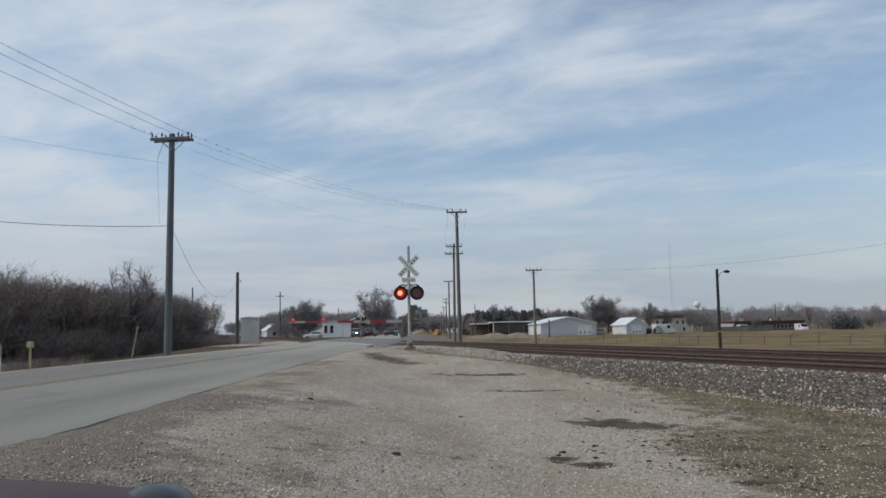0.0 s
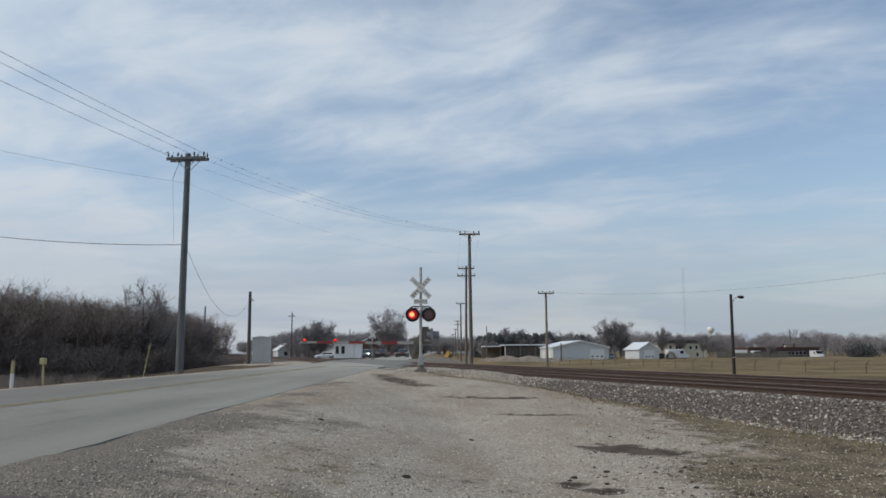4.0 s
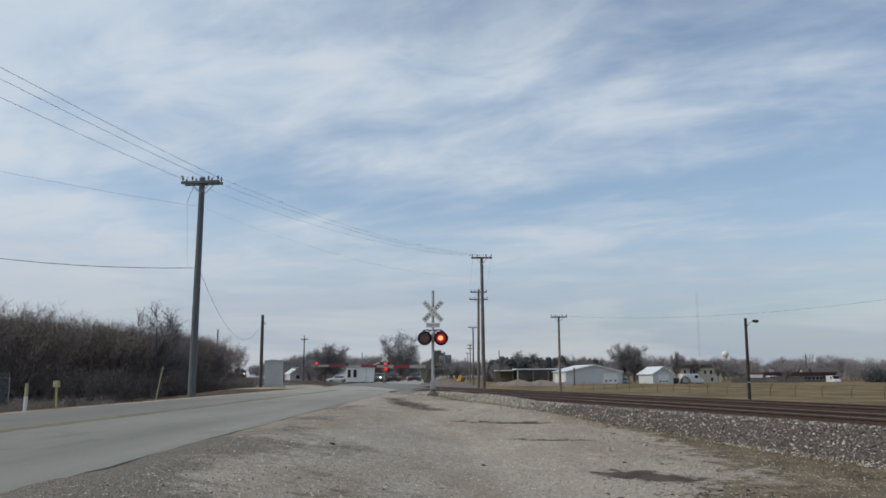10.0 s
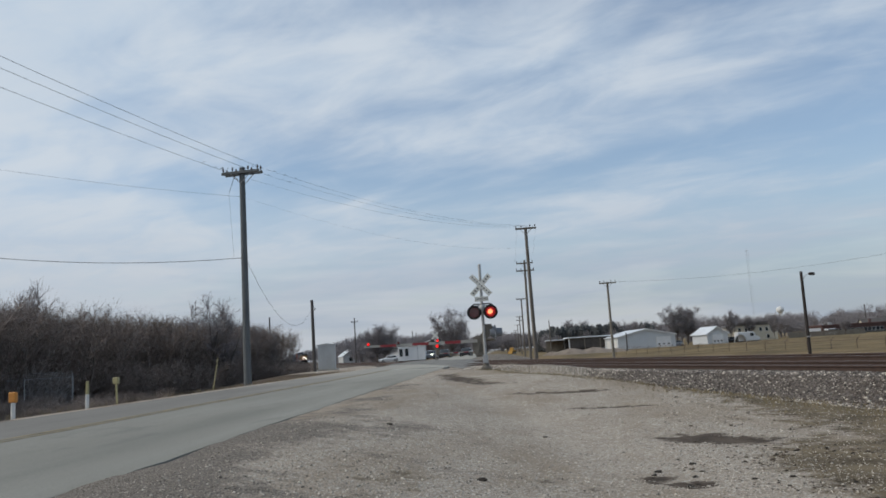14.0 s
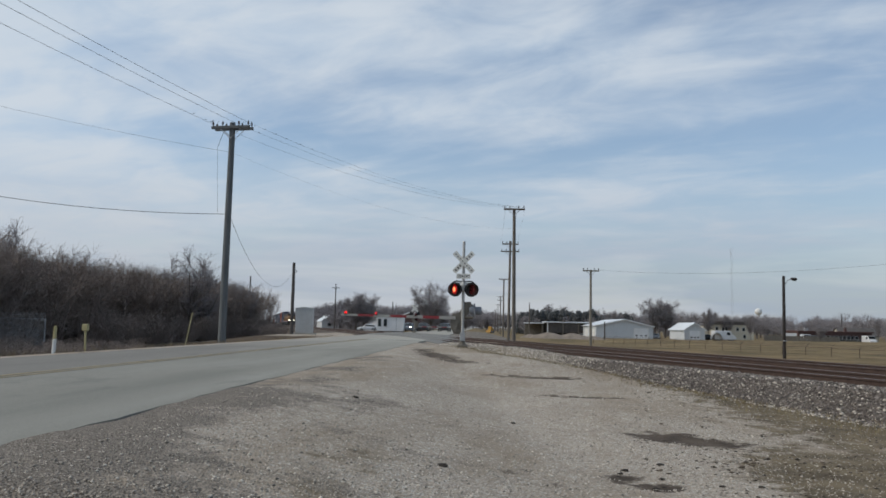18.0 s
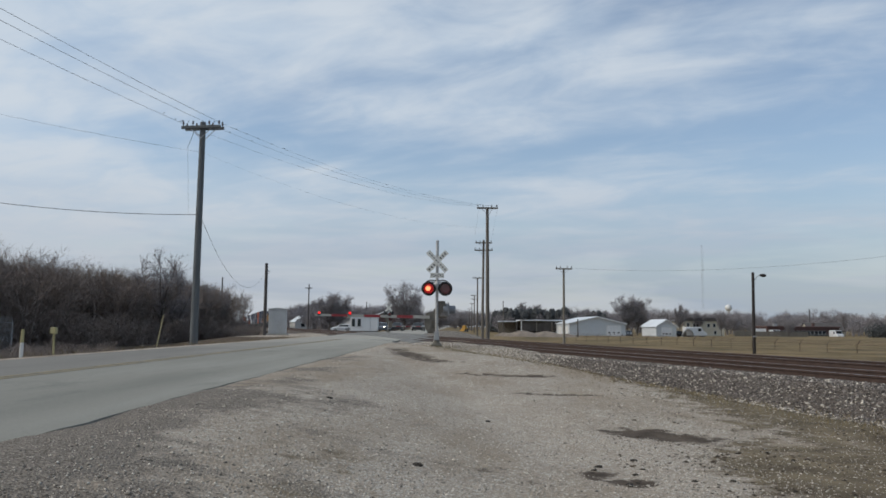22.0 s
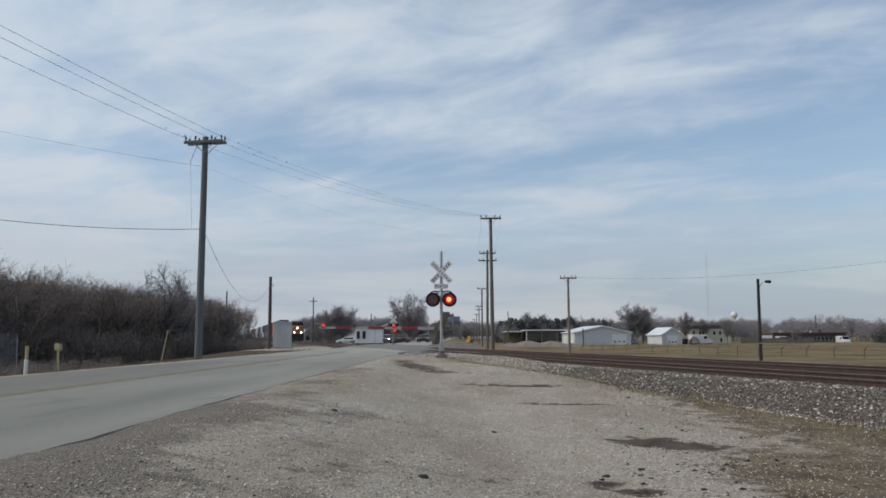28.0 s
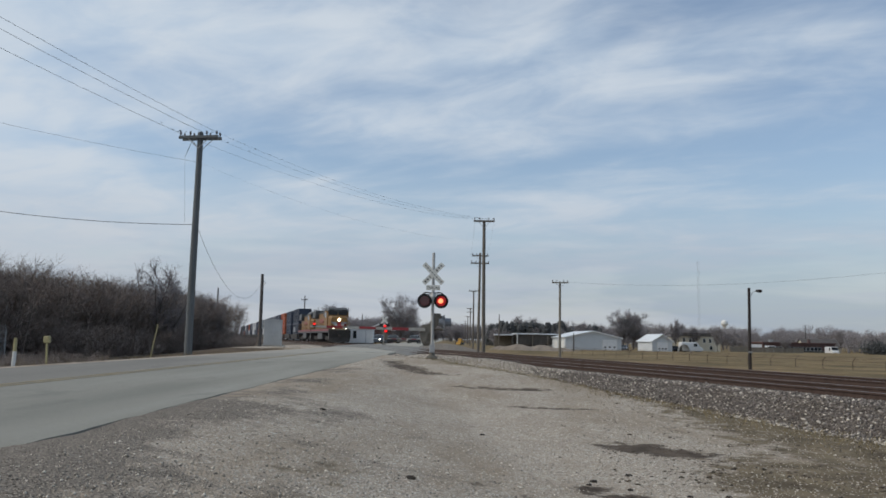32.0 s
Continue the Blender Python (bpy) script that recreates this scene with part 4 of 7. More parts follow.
def light_unit(parent, x, z, first_half, facing=-1.0, size=1.0):
    """A flasher: black round background with hood, and a lens drum that turns its lit or its dark face to the front."""
    f = facing
    unit = part("flasher", Geo().lathe((x, f * 0.10, z), (0, f, 0), [(0, 0.02), (0, 0.16 * size), (0.02, 0.30 * size), (0.045, 0.30 * size), (0.045, 0.22 * size), (0.005, 0.215 * size), (0.004, 0.02)], 24), MAT["black"], parent)
    hood = Geo()
    n = 14
    for k in range(n):
        a0, a1 = radians(-20 + 220 * k / n), radians(-20 + 220 * (k + 1) / n)
        for r in (0.235 * size, 0.227 * size):
            p = [(x + r * math.cos(a), f * y, z + r * math.sin(a)) for a, y in ((a0, 0.14), (a1, 0.14), (a1, 0.44), (a0, 0.44))]
            hood.add(p, [(0, 1, 2, 3)])
    part("hood", hood, MAT["black"], unit)
    part("housing", Geo().lathe((x, f * 0.10, z), (0, -f, 0), [(0, 0.17 * size), (0.10, 0.16 * size), (0.16, 0.10 * size), (0.17, 0.03)], 16), MAT["black"], unit)
    if first_half is not None:
        g = Geo()
        r = 0.205 * size
        ring = [(r * math.cos(2 * math.pi * k / 20), r * math.sin(2 * math.pi * k / 20)) for k in range(20)]
        core = [(0.50 * u - 0.02, 0.50 * w) for u, w in ring]
        g.add([(u, -0.012, w) for u, w in ring] + [(u, -0.018, w) for u, w in core], [(k, (k + 1) % 20, 20 + (k + 1) % 20, 20 + k) for k in range(20)], 0)
        g.add([(u, -0.018, w) for u, w in core], [tuple(range(20))], 1)
        g.add([(u, 0.012, w) for u, w in ring], [tuple(range(20))[::-1]], 2)
        g.add([(u, -0.012, w) for u, w in ring] + [(u, 0.012, w) for u, w in ring], [(k, (k + 1) % 20, 20 + (k + 1) % 20, 20 + k) for k in range(20)], 2)
        lens = part("lens", g, [MAT["lamp_on"] if facing < 0 else MAT["gate_on"], MAT["lamp_core"] if facing < 0 else MAT["gate_on"], MAT["lamp_off"]], unit, "red signal lens, lit by turns")
        FLASH.append((lens, first_half, (x, f * 0.26, z), 0 if f < 0 else 180))
    return unit


def gate_lamp(parent, x, z, first_half):
    lamp_ob = part("gate_lamp", Geo().box(x - 0.07, x + 0.07, -0.06, 0.06, z + 0.02, z + 0.05).tube((x, 0, z + 0.05), (x, 0, z + 0.07), 0.03, sides=6), MAT["black"], parent)
    g = Geo()
    r = 0.055
    ring = [(r * math.cos(2 * math.pi * k / 12), r * math.sin(2 * math.pi * k / 12)) for k in range(12)]
    g.add([(u, -0.02, w) for u, w in ring], [tuple(range(12))], 0)
    g.add([(u, 0.02, w) for u, w in ring], [tuple(range(12))[::-1]], 1)
    g.add([(u, -0.02, w) for u, w in ring] + [(u, 0.02, w) for u, w in ring], [(k, (k + 1) % 12, 12 + (k + 1) % 12, 12 + k) for k in range(12)], 1)
    lens = part("lens", g, [MAT["gate_on"], MAT["lamp_off"]], lamp_ob, "small red gate lamp lens")
    if first_half is None:
        lens.matrix_basis = pose(x, 0, z + 0.10)
    else:
        FLASH.append((lens, first_half, (x, 0, z + 0.10), 0))


def bars(parent, cx, cz, angle, length, count, height, y):
    g = Geo()
    for k in range(count):
        u = -length / 2 + length * (k + 0.5) / count
        w = length / count * 0.20
        p = [(u - w, -height), (u + w, -height), (u + w, height), (u - w, height)]
        c, s = math.cos(angle), math.sin(angle)
        g.add([(cx + a * c - b * s, y, cz + a * s + b * c) for a, b in p], [(0, 1, 2, 3)])
    return g


def signal(x, y, z0, turn, arm_len, label, height=4.35, lamps=(True, False), back=True, arm_drop=0.0, detail=True, arm_z=1.18):
    sg = thing("crossing_signal", pose(x, y, z0, 0, 0, turn), label, "crossing signal", "crossing signals")
    part("foundation", Geo().box(-0.22, 0.22, -0.22, 0.22, -0.4, 0.06, bevel=0.03), MAT["mech"], sg)
    part("base_casting", Geo().lathe((0, 0, 0.06), (0, 0, 1), [(0, 0.2), (0.03, 0.2), (0.06, 0.14), (0.25, 0.11), (0.30, 0.10), (0.34, 0.08)], 14), MAT["mech"], sg)
    part("junction_box", Geo().box(-0.11, 0.11, -0.18, -0.05, 0.24, 0.58, bevel=0.02), MAT["galv"], sg, "pale junction box at the foot")
    part("pole_shaft", Geo().tube((0, 0, 0.3), (0, 0, height), 0.064, 0.06, 14), MAT["mast"], sg, smooth=True)
    part("cap", Geo().lathe((0, 0, height), (0, 0, 1), [(0, 0.07), (0.03, 0.06), (0.05, 0.02)], 12), MAT["mast"], sg)
    # crossbuck
    zc = height - 0.85
    for k, ang in enumerate((radians(46), radians(-46))):
        c, s = math.cos(ang), math.sin(ang)
        g = Geo().box(-0.57, 0.57, -0.004, 0.004, -0.105, 0.105).turned(Matrix.Translation((0, (-0.085 - 0.012 * k) * (1 if back else -1), zc)) @ Matrix.Rotation(-ang, 4, "Y"))
        blade = part("crossbuck_blade", g, MAT["white_sheet"], sg, "white crossbuck blade")
        if detail:
            lg = bars(sg, 0, zc, ang, 1.06, 8, 0.028, -0.092 - 0.012 * k)
            if k == 0:
                lg = bars(sg, 0, zc, ang, 1.06, 8, 0.05, -0.0895)
            part("lettering", lg, MAT["text"], blade)
    sign = part("tracks_sign", Geo().box(-0.29, 0.29, -0.128, -0.120, 2.81, 3.02), MAT["white_sheet"], sg, "white sign reading TRACKS")
    if detail:
        cu = bpy.data.curves.new("tracks_text", "FONT")
        cu.body, cu.size, cu.align_x, cu.align_y = "TRACKS", 0.145, "CENTER", "CENTER"
        tmp = bpy.data.objects.new("tmp", cu)
        scene.collection.objects.link(tmp)
        me = bpy.data.meshes.new_from_object(tmp.evaluated_get(bpy.context.evaluated_depsgraph_get()))
        bpy.data.objects.remove(tmp)
        me.materials.append(MAT["text"])
        txt = new("lettering", me)
        txt.parent = sign
        txt.matrix_basis = pose(0, -0.131, 2.91, 90)
    # flashers on their cross pipe
    zl = 2.36
    part("light_bracket", Geo().tube((-0.42, 0, zl + 0.28), (0.42, 0, zl + 0.28), 0.028, sides=8).tube((-0.36, 0, zl + 0.28), (-0.36, -0.02, zl), 0.03, sides=8)
         .tube((0.36, 0, zl + 0.28), (0.36, -0.02, zl), 0.03, sides=8).tube((-0.40, 0, zl + 0.05), (0.40, 0, zl + 0.05), 0.03, sides=8).lathe((0, 0, zl - 0.1), (0, 0, 1), [(0, 0.08), (0.1, 0.12), (0.3, 0.12), (0.42, 0.08)], 12), MAT["mast"], sg)
    arch = Geo()
    for sx in (-1, 1):
        way = [(0.0, zl + 0.34), (0.30, zl + 0.36), (0.42, zl + 0.31), (0.50, zl + 0.20)]
        for (xa, za_), (xb, zb) in zip(way, way[1:]):
            arch.tube((sx * xa, -0.02, za_), (sx * xb, -0.02, zb), 0.026, sides=7)
    part("bracket_arch", arch, MAT["black"], sg, "dark bent pipe over the flashers")
    light_unit(sg, -0.345, zl, lamps[0])
    light_unit(sg, 0.345, zl, lamps[1])
    if back:
        m = pose(0.22, 0.28, 1.50, 0, 0, -82)
        for dx in (-0.38, 0.30):
            hs = Geo().lathe((dx, 0, 0), (0, 1, 0), [(0, 0.03), (0.0, 0.13), (0.18, 0.17), (0.2, 0.30), (0.23, 0.30), (0.23, 0.17), (0.5, 0.17), (0.5, 0.155), (0.24, 0.15), (0.24, 0.02)], 16)
            hs.turned(m)
            part("rear_flasher", hs, MAT["grey_box"], sg, "grey hooded flasher turned to the side road")
        part("rear_bracket", Geo().tube((0, 0, 1.62), tuple(m @ Vector((-0.05, 0.1, 0))), 0.03, sides=8).tube(tuple(m @ Vector((-0.05, 0.1, 0))), tuple(m @ Vector((0.42, 0.1, 0))), 0.03, sides=8), MAT["mast"], sg)
    # gate mechanism, counterweights and arm
    za = arm_z
    mech = part("gate_mechanism", Geo().box(-0.40, -0.04, 0.10, 0.52, 0.52, 1.26, bevel=0.05), MAT["mech"], sg, "weathered tan gate mechanism case")
    part("gate_shaft", Geo().tube((-0.42, 0.3, 1.2), (0.42, 0.3, 1.2), 0.05, sides=10), MAT["mech"], sg)
    for sy in (0.02, 0.60):
        out = [(-0.42, 0.62), (-0.30, 0.56), (-0.20, 0.98), (-0.02, 1.12), (0.34, 1.52), (0.36, 1.76), (0.10, 1.83), (0.02, 1.66), (-0.18, 1.40), (-0.44, 1.36), (-0.52, 1.1), (-0.50, 0.8)]
        part("counterweight_arm", Geo().prism(out, sy, sy + 0.06), MAT["mech"], sg, "curved tan counterweight arm")
    for k in range(3):
        part("counterweight", Geo().box(-0.02, 0.34, 0.09 + 0.17 * k, 0.24 + 0.17 * k, 1.55, 1.86, bevel=0.02), MAT["mech"], sg)
    n = int(arm_len / 0.61)
    g = Geo()
    seg = arm_len / n
    for k in range(n + 1):
        h = 0.066 - 0.025 * k / n
        g.v.extend((-0.3 - seg * k, yy, za + arm_drop * k / n + sz * h) for yy, sz in ((-0.02, -1), (-0.02, 1), (0.03, 1), (0.03, -1)))
    for k in range(n):
        g.f.extend((4 * k + a, 4 * k + (a + 1) % 4, 4 * k + 4 + (a + 1) % 4, 4 * k + 4 + a) for a in range(4))
        g.m.extend([k % 2] * 4)
    g.f.extend([(3, 2, 1, 0), (4 * n, 4 * n + 1, 4 * n + 2, 4 * n + 3)])
    g.m.extend([0, (n - 1) % 2])
    arm = part("gate_arm", g, [MAT["arm_white"], MAT["red_paint"]], sg, "lowered gate arm in red and white stripes")
    return sg, arm


near_signal, near_arm = signal(-0.67, 34.0, 0.58, 0, 4.78, "railway crossing signal with flashing red lights and lowered gate", arm_drop=0.05)
gate_lamp(near_arm, -4.90, 1.22, None)
gate_lamp(near_arm, -3.62, 1.21, True)
gate_lamp(near_arm, -1.97, 1.19, False)
far_signal, far_arm = signal(-8.05, 101.0, 0.60, 180, 5.6, "far railway crossing signal beyond the track with lowered gate", height=3.85, lamps=(None, None), back=False, detail=False, arm_z=0.72)
# the far signal also shows a pair to this side
light_unit(far_signal, 0.17, 1.68, True, facing=1.0, size=0.9)
light_unit(far_signal, -0.20, 1.68, False, facing=1.0, size=0.9)

# relay cabinet
cab = thing("relay_cabinet", pose(-16.35, 75.4, 0.40, 0, 0, 8), "weathered grey metal relay cabinet on a concrete slab", "cabinet")
part("slab", Geo().box(-1.05, 1.05, -0.85, 0.85, -0.3, 0.16, bevel=0.03), MAT["concrete"], cab)
part("body", Geo().box(-0.80, 0.80, -0.6, 0.6, 0.16, 2.38, bevel=0.02), MAT["cabinet"], cab)
part("roof", Geo().prism([(-0.87, 2.38), (0.87, 2.38), (0.87, 2.44), (0, 2.56), (-0.87, 2.44)], -0.68, 0.68), MAT["cabinet"], cab)
for sx in (-1, 1):
    door = part("door", Geo().box(-0.75 if sx < 0 else 0.02, -0.02 if sx < 0 else 0.75, -0.63, -0.602, 0.26, 2.30, bevel=0.008), MAT["cabinet"], cab)
    part("handle", Geo().box(sx * 0.12 - 0.02, sx * 0.12 + 0.02, -0.67, -0.632, 1.2, 1.4, bevel=0.006), MAT["galv"], door)


# ---- bare trees ----
def limbs_mesh(segs, sides):
    """Three- or five-sided tubes for all limbs, as arrays."""
    a = np.array([s[0] for s in segs])
    b = np.array([s[1] for s in segs])
    ra, rb_ = np.array([s[2] for s in segs]), np.array([s[3] for s in segs])
    d = b - a
    d /= np.linalg.norm(d, axis=1)[:, None] + 1e-9
    ref = np.where(np.abs(d[:, 2:3]) > 0.9, np.array([[1.0, 0, 0]]), np.array([[0, 0, 1.0]]))
    u = np.cross(d, ref)
    u /= np.linalg.norm(u, axis=1)[:, None] + 1e-9
    w = np.cross(d, u)
    v = []
    for p, r in ((a, ra), (b, rb_)):
        for k in range(sides):
            an = 2 * math.pi * k / sides
            v.append(p + r[:, None] * (math.cos(an) * u + math.sin(an) * w))
    v = np.stack(v, 1)
    t = []
    for k in range(sides):
        k2 = (k + 1) % sides
        t += [(k, k2, sides + k2), (k, sides + k2, sides + k)]
    t = np.array(t)[None] + (np.arange(len(segs)) * 2 * sides)[:, None, None]
    return v.reshape(-1, 3), t.reshape(-1, 3)


def slivers_mesh(segs, seed):
    """The finest twigs: one tapering sliver each, turned at random."""
    rng = np.random.default_rng(seed)
    a = np.array([s[0] for s in segs])
    b = np.array([s[1] for s in segs])
    r = np.array([s[2] for s in segs])
    d = b - a
    u = np.cross(d, rng.normal(0, 1, d.shape))
    u /= np.linalg.norm(u, axis=1)[:, None] + 1e-9
    v = np.stack([a - u * r[:, None], a + u * r[:, None], b], 1).reshape(-1, 3)
    return v, np.arange(len(v)).reshape(-1, 3)


def joined(one, two):
    return np.concatenate([one[0], two[0]]), np.concatenate([one[1], two[1] + len(one[0])])


def tree_kind(seed, wide, limbs, first=0.28, fine=1.0, sprays=2):
    """A leafless crown: limbs that fan out from the trunk, branches, side branches and fine twigs; ten metres high."""
    rng = np.random.default_rng(seed)
    segs = []

    def bend(p, d, length, n, r0, r1, wob, lift, twig):
        pts = [p]
        for k in range(n):
            d = (d + Vector(rng.normal(0, wob, 3)) + Vector((0, 0, lift))).normalized()
            e = p + d * length / n
            a, b = r0 + (r1 - r0) * k / n, r0 + (r1 - r0) * (k + 1) / n
            segs.append((p.copy(), e.copy(), a, b, twig))
            p = e
            pts.append(p)
        return pts, d

    def fork(d, tilt):
        side = Vector(rng.normal(0, 1, 3))
        side = (side - d * side.dot(d)).normalized()
        return (d * math.cos(tilt) + side * math.sin(tilt)).normalized()

    trunk, up_ = bend(Vector((0, 0, -0.2)), Vector((0, 0, 1)), 10 * first + 0.2, 4, 0.19, 0.15, 0.04, 0.05, 0)
    lead, _ = bend(trunk[-1], up_, 5.6, 5, 0.10, 0.016, 0.10, 0.06, 0)
    mains = [(lead, 5.0)]
    for k in range(limbs):
        an = 2 * math.pi * (k + rng.uniform(-0.25, 0.25)) / limbs
        tilt = rng.uniform(0.35, 1.0) * wide
        d = Vector((math.cos(an) * math.sin(tilt), math.sin(an) * math.sin(tilt), math.cos(tilt)))
        base = trunk[-1] if k % 2 else trunk[-2].lerp(trunk[-1], rng.uniform(0.3, 1))
        length = rng.uniform(4.6, 6.4)
        pts, _ = bend(base, d, length, 6, rng.uniform(0.055, 0.08), 0.016, 0.09, 0.10, 0)
        mains.append((pts, length))
    for pts, length in mains:
        for k in range(1, len(pts)):
            for _ in range(3):
                d = fork((pts[k] - pts[k - 1]).normalized(), rng.uniform(0.5, 0.95))
                l2 = length * rng.uniform(0.22, 0.42) * (1.1 - 0.09 * k)
                p2, _ = bend(pts[k - 1].lerp(pts[k], rng.uniform(0, 1)), d, l2, 3, 0.034, 0.013, 0.12, 0.10, 1)
                for m in range(1, 4):
                    for _ in range(4):
                        d3 = fork((p2[m] - p2[m - 1]).normalized(), rng.uniform(0.4, 0.9))
                        p3, _ = bend(p2[m - 1].lerp(p2[m], rng.uniform(0, 1)), d3, rng.uniform(0.5, 1.2), 1, 0.017 * fine, 0.010 * fine, 0.15, 0.08, 2)
                        for _ in range(sprays):
                            d4 = fork((p3[1] - p3[0]).normalized(), rng.uniform(0.4, 0.8))
                            bend(p3[0].lerp(p3[1], rng.uniform(0.3, 0.9)), d4, rng.uniform(0.35, 0.8), 1, 0.012 * fine, 0.007 * fine, 0.1, 0.05, 2)
    top = max(x[1].z for x in segs)
    k = 10 / top
    segs = [(a * k, b * k, r0, r1, tw) for a, b, r0, r1, tw in segs]
    return limbs_mesh([x for x in segs if x[4] == 0], 5), joined(limbs_mesh([x for x in segs if x[4] == 1], 3), slivers_mesh([x for x in segs if x[4] == 2], seed))


KINDS = {}


def bare_tree(kind, x, y, z, height, label, width=1.0, turn=0.0, mats=("bark", "twig")):
    """A leafless tree: trunk with limbs, and a crown of fine twigs."""
    (wv, wtri), (tv, ttri) = KINDS[kind]
    key = (kind,) + mats
    if key not in MESHES:
        MESHES[key] = (fast_mesh("trunk", wv, wtri, MAT[mats[0]]), fast_mesh("crown", tv, ttri, MAT[mats[1]]))
    ob = thing("bare_tree", pose(x, y, z, 0, 0, turn) @ Matrix.Diagonal((width * height / 10, width * height / 10, height / 10, 1)), label, "tree", "bare trees")
    for name, me in zip(("trunk", "crown"), MESHES[key]):
        p = new(name, me)
        p.parent = ob
    return ob


MESHES = {}
KINDS["round"] = tree_kind(3, 0.95, 7, 0.28, 1.15)
KINDS["tall"] = tree_kind(11, 0.55, 6, 0.28, 1.15)
KINDS["wide"] = tree_kind(21, 1.15, 8, 0.2, 0.95)
for name, args in (("round", (3, 0.95, 8, 0.24, 1.5, 6)), ("tall", (11, 0.6, 6, 0.28, 1.5, 6)), ("wide", (21, 1.0, 9, 0.2, 1.3, 5))):
    KINDS[name + "_far"] = tree_kind(*args)      # coarser twigs, for trees far off
KINDS["thin"] = tree_kind(8, 0.6, 4, 0.3, 1.3)


def thicket(name, kinds, places, mat, label):
    """Many bare stems and shrubs that nobody could count, in one mesh. places: x, y, z, height, width, turn."""
    vs, ts, n = [], [], 0
    for k, (x, y, z, h, w, turn) in enumerate(places):
        for v, t in KINDS[kinds[k % len(kinds)]]:
            c, s = math.cos(turn), math.sin(turn)
            p = v * np.array([w * h / 10, w * h / 10, h / 10])
            vs.append(np.stack([p[:, 0] * c - p[:, 1] * s + x, p[:, 0] * s + p[:, 1] * c + y, p[:, 2] + z], -1))
            ts.append(t + n)
            n += len(v)
    ob = new(name, fast_mesh(name, np.concatenate(vs), np.concatenate(ts), mat))
    return tagged(ob, label, "brush", kind="stuff")


def shrub_kind(seed, stems, spread):
    """A clump of bare stems that fork from near the ground, in a haze of fine twigs."""
    rng = np.random.default_rng(seed)
    wood, twigs = [], []
    for k in range(stems):
        d = Vector((*rng.normal(0, spread, 2), 1)).normalized()
        p = Vector((*rng.normal(0, 0.9, 2), -0.2))
        tall = rng.uniform(0.74, 1.0) * 10
        n = 6
        for j in range(n):
            d = (d + Vector(rng.normal(0, 0.09, 3))).normalized()
            e = p + d * tall / n
            r = 0.065 * (1 - j / n) + 0.012
            wood.append((p.copy(), e.copy(), r, r * 0.85))
            for _ in range(10):
                side = (d * 0.8 + Vector(rng.normal(0, 0.8, 3))).normalized()
                a = p.lerp(e, rng.uniform(0, 1))
                m = a + side * rng.uniform(0.7, 2.2) * (1.2 - 0.55 * j / n)
                twigs.append((a, m, 0.024))
                for _ in range(3):
                    s2 = (side + d * 0.3 + Vector(rng.normal(0, 0.9, 3))).normalized()
                    twigs.append((a.lerp(m, rng.uniform(0.3, 0.95)), m + s2 * rng.uniform(0.2, 0.9), 0.014))
            p = e
        for _ in range(46):                      # a rounded tuft of fine twigs at each tip
            way = (Vector((0, 0, 0.35)) + Vector(rng.normal(0, 0.6, 3))).normalized()
            a = p - d * rng.uniform(0.0, 1.6)
            twigs.append((a + way * rng.uniform(0.0, 0.7), a + way * rng.uniform(0.9, 1.7), 0.013))
    return limbs_mesh(wood, 3), slivers_mesh(twigs, seed)


def far_kind(seed, wide):
    """A far crown: a few stems and a rounded haze of twigs that point outwards."""
    rng = np.random.default_rng(seed)
    wood, twigs = [(Vector((0, 0, -0.2)), Vector((0, 0, 4.5)), 0.22, 0.14)], []
    for k in range(7):
        a = 6.283 * k / 7 + rng.uniform(-0.3, 0.3)
        tip = Vector((math.cos(a) * wide * 2.6, math.sin(a) * wide * 2.6, rng.uniform(6.0, 9.0)))
        wood.append((Vector((0, 0, rng.uniform(2.0, 4.2))), tip, 0.11, 0.03))
    for k in range(560):
        way = Vector(rng.normal(0, 1, 3)).normalized()
        p = Vector((way.x * wide * 3.6, way.y * wide * 3.6, way.z * 3.7)) * rng.uniform(0.2, 1.0) ** 0.45 + Vector((0, 0, 5.9))
        out = (way + Vector((0, 0, 0.7)) + Vector(rng.normal(0, 0.45, 3))).normalized()
        twigs.append((p - out * rng.uniform(0.3, 0.9), p + out * rng.uniform(0.4, 1.0), rng.uniform(0.03, 0.075)))
    return limbs_mesh(wood, 3), slivers_mesh(twigs, seed)


KINDS["shrub"] = shrub_kind(41, 6, 0.16)
KINDS["shrub2"] = shrub_kind(42, 5, 0.20)
KINDS["shrub3"] = shrub_kind(43, 6, 0.12)
KINDS["far_round"] = far_kind(51, 1.0)
KINDS["far_tall"] = far_kind(52, 0.65)
KINDS["far_broad"] = far_kind(53, 1.25)
rng = np.random.default_rng(5)
places = []
for k in range(520):
    y = rng.uniform(34, 107)
    depth = rng.uniform(0, 15)
    x = -26.4 - depth - (y - 36) * 0.020
    if y < 58 and x > -29.5:
        x -= 4.5
    if x / y > -0.268:
        continue
    h = rng.uniform(6.7, 7.1) * (1.0 if depth > 2 else 0.85) * (1.04 if y < 66 else 1.0) * (1.0 + 0.08 * noise.noise((x * 0.1, y * 0.1, 5)))
    places.append((x, y, -0.6, h, rng.uniform(0.9, 1.4), rng.uniform(0, 6.28)))
for k in range(200):
    y = rng.uniform(40, 106)
    x = -24.6 - (y - 36) * 0.025 - rng.uniform(0, 3.0) - (5.0 if y < 56 else 0)
    if x / y > -0.263:
        continue
    places.append((x, y, -0.6, rng.uniform(1.2, 2.8), rng.uniform(1.5, 2.4), rng.uniform(0, 6.28)))
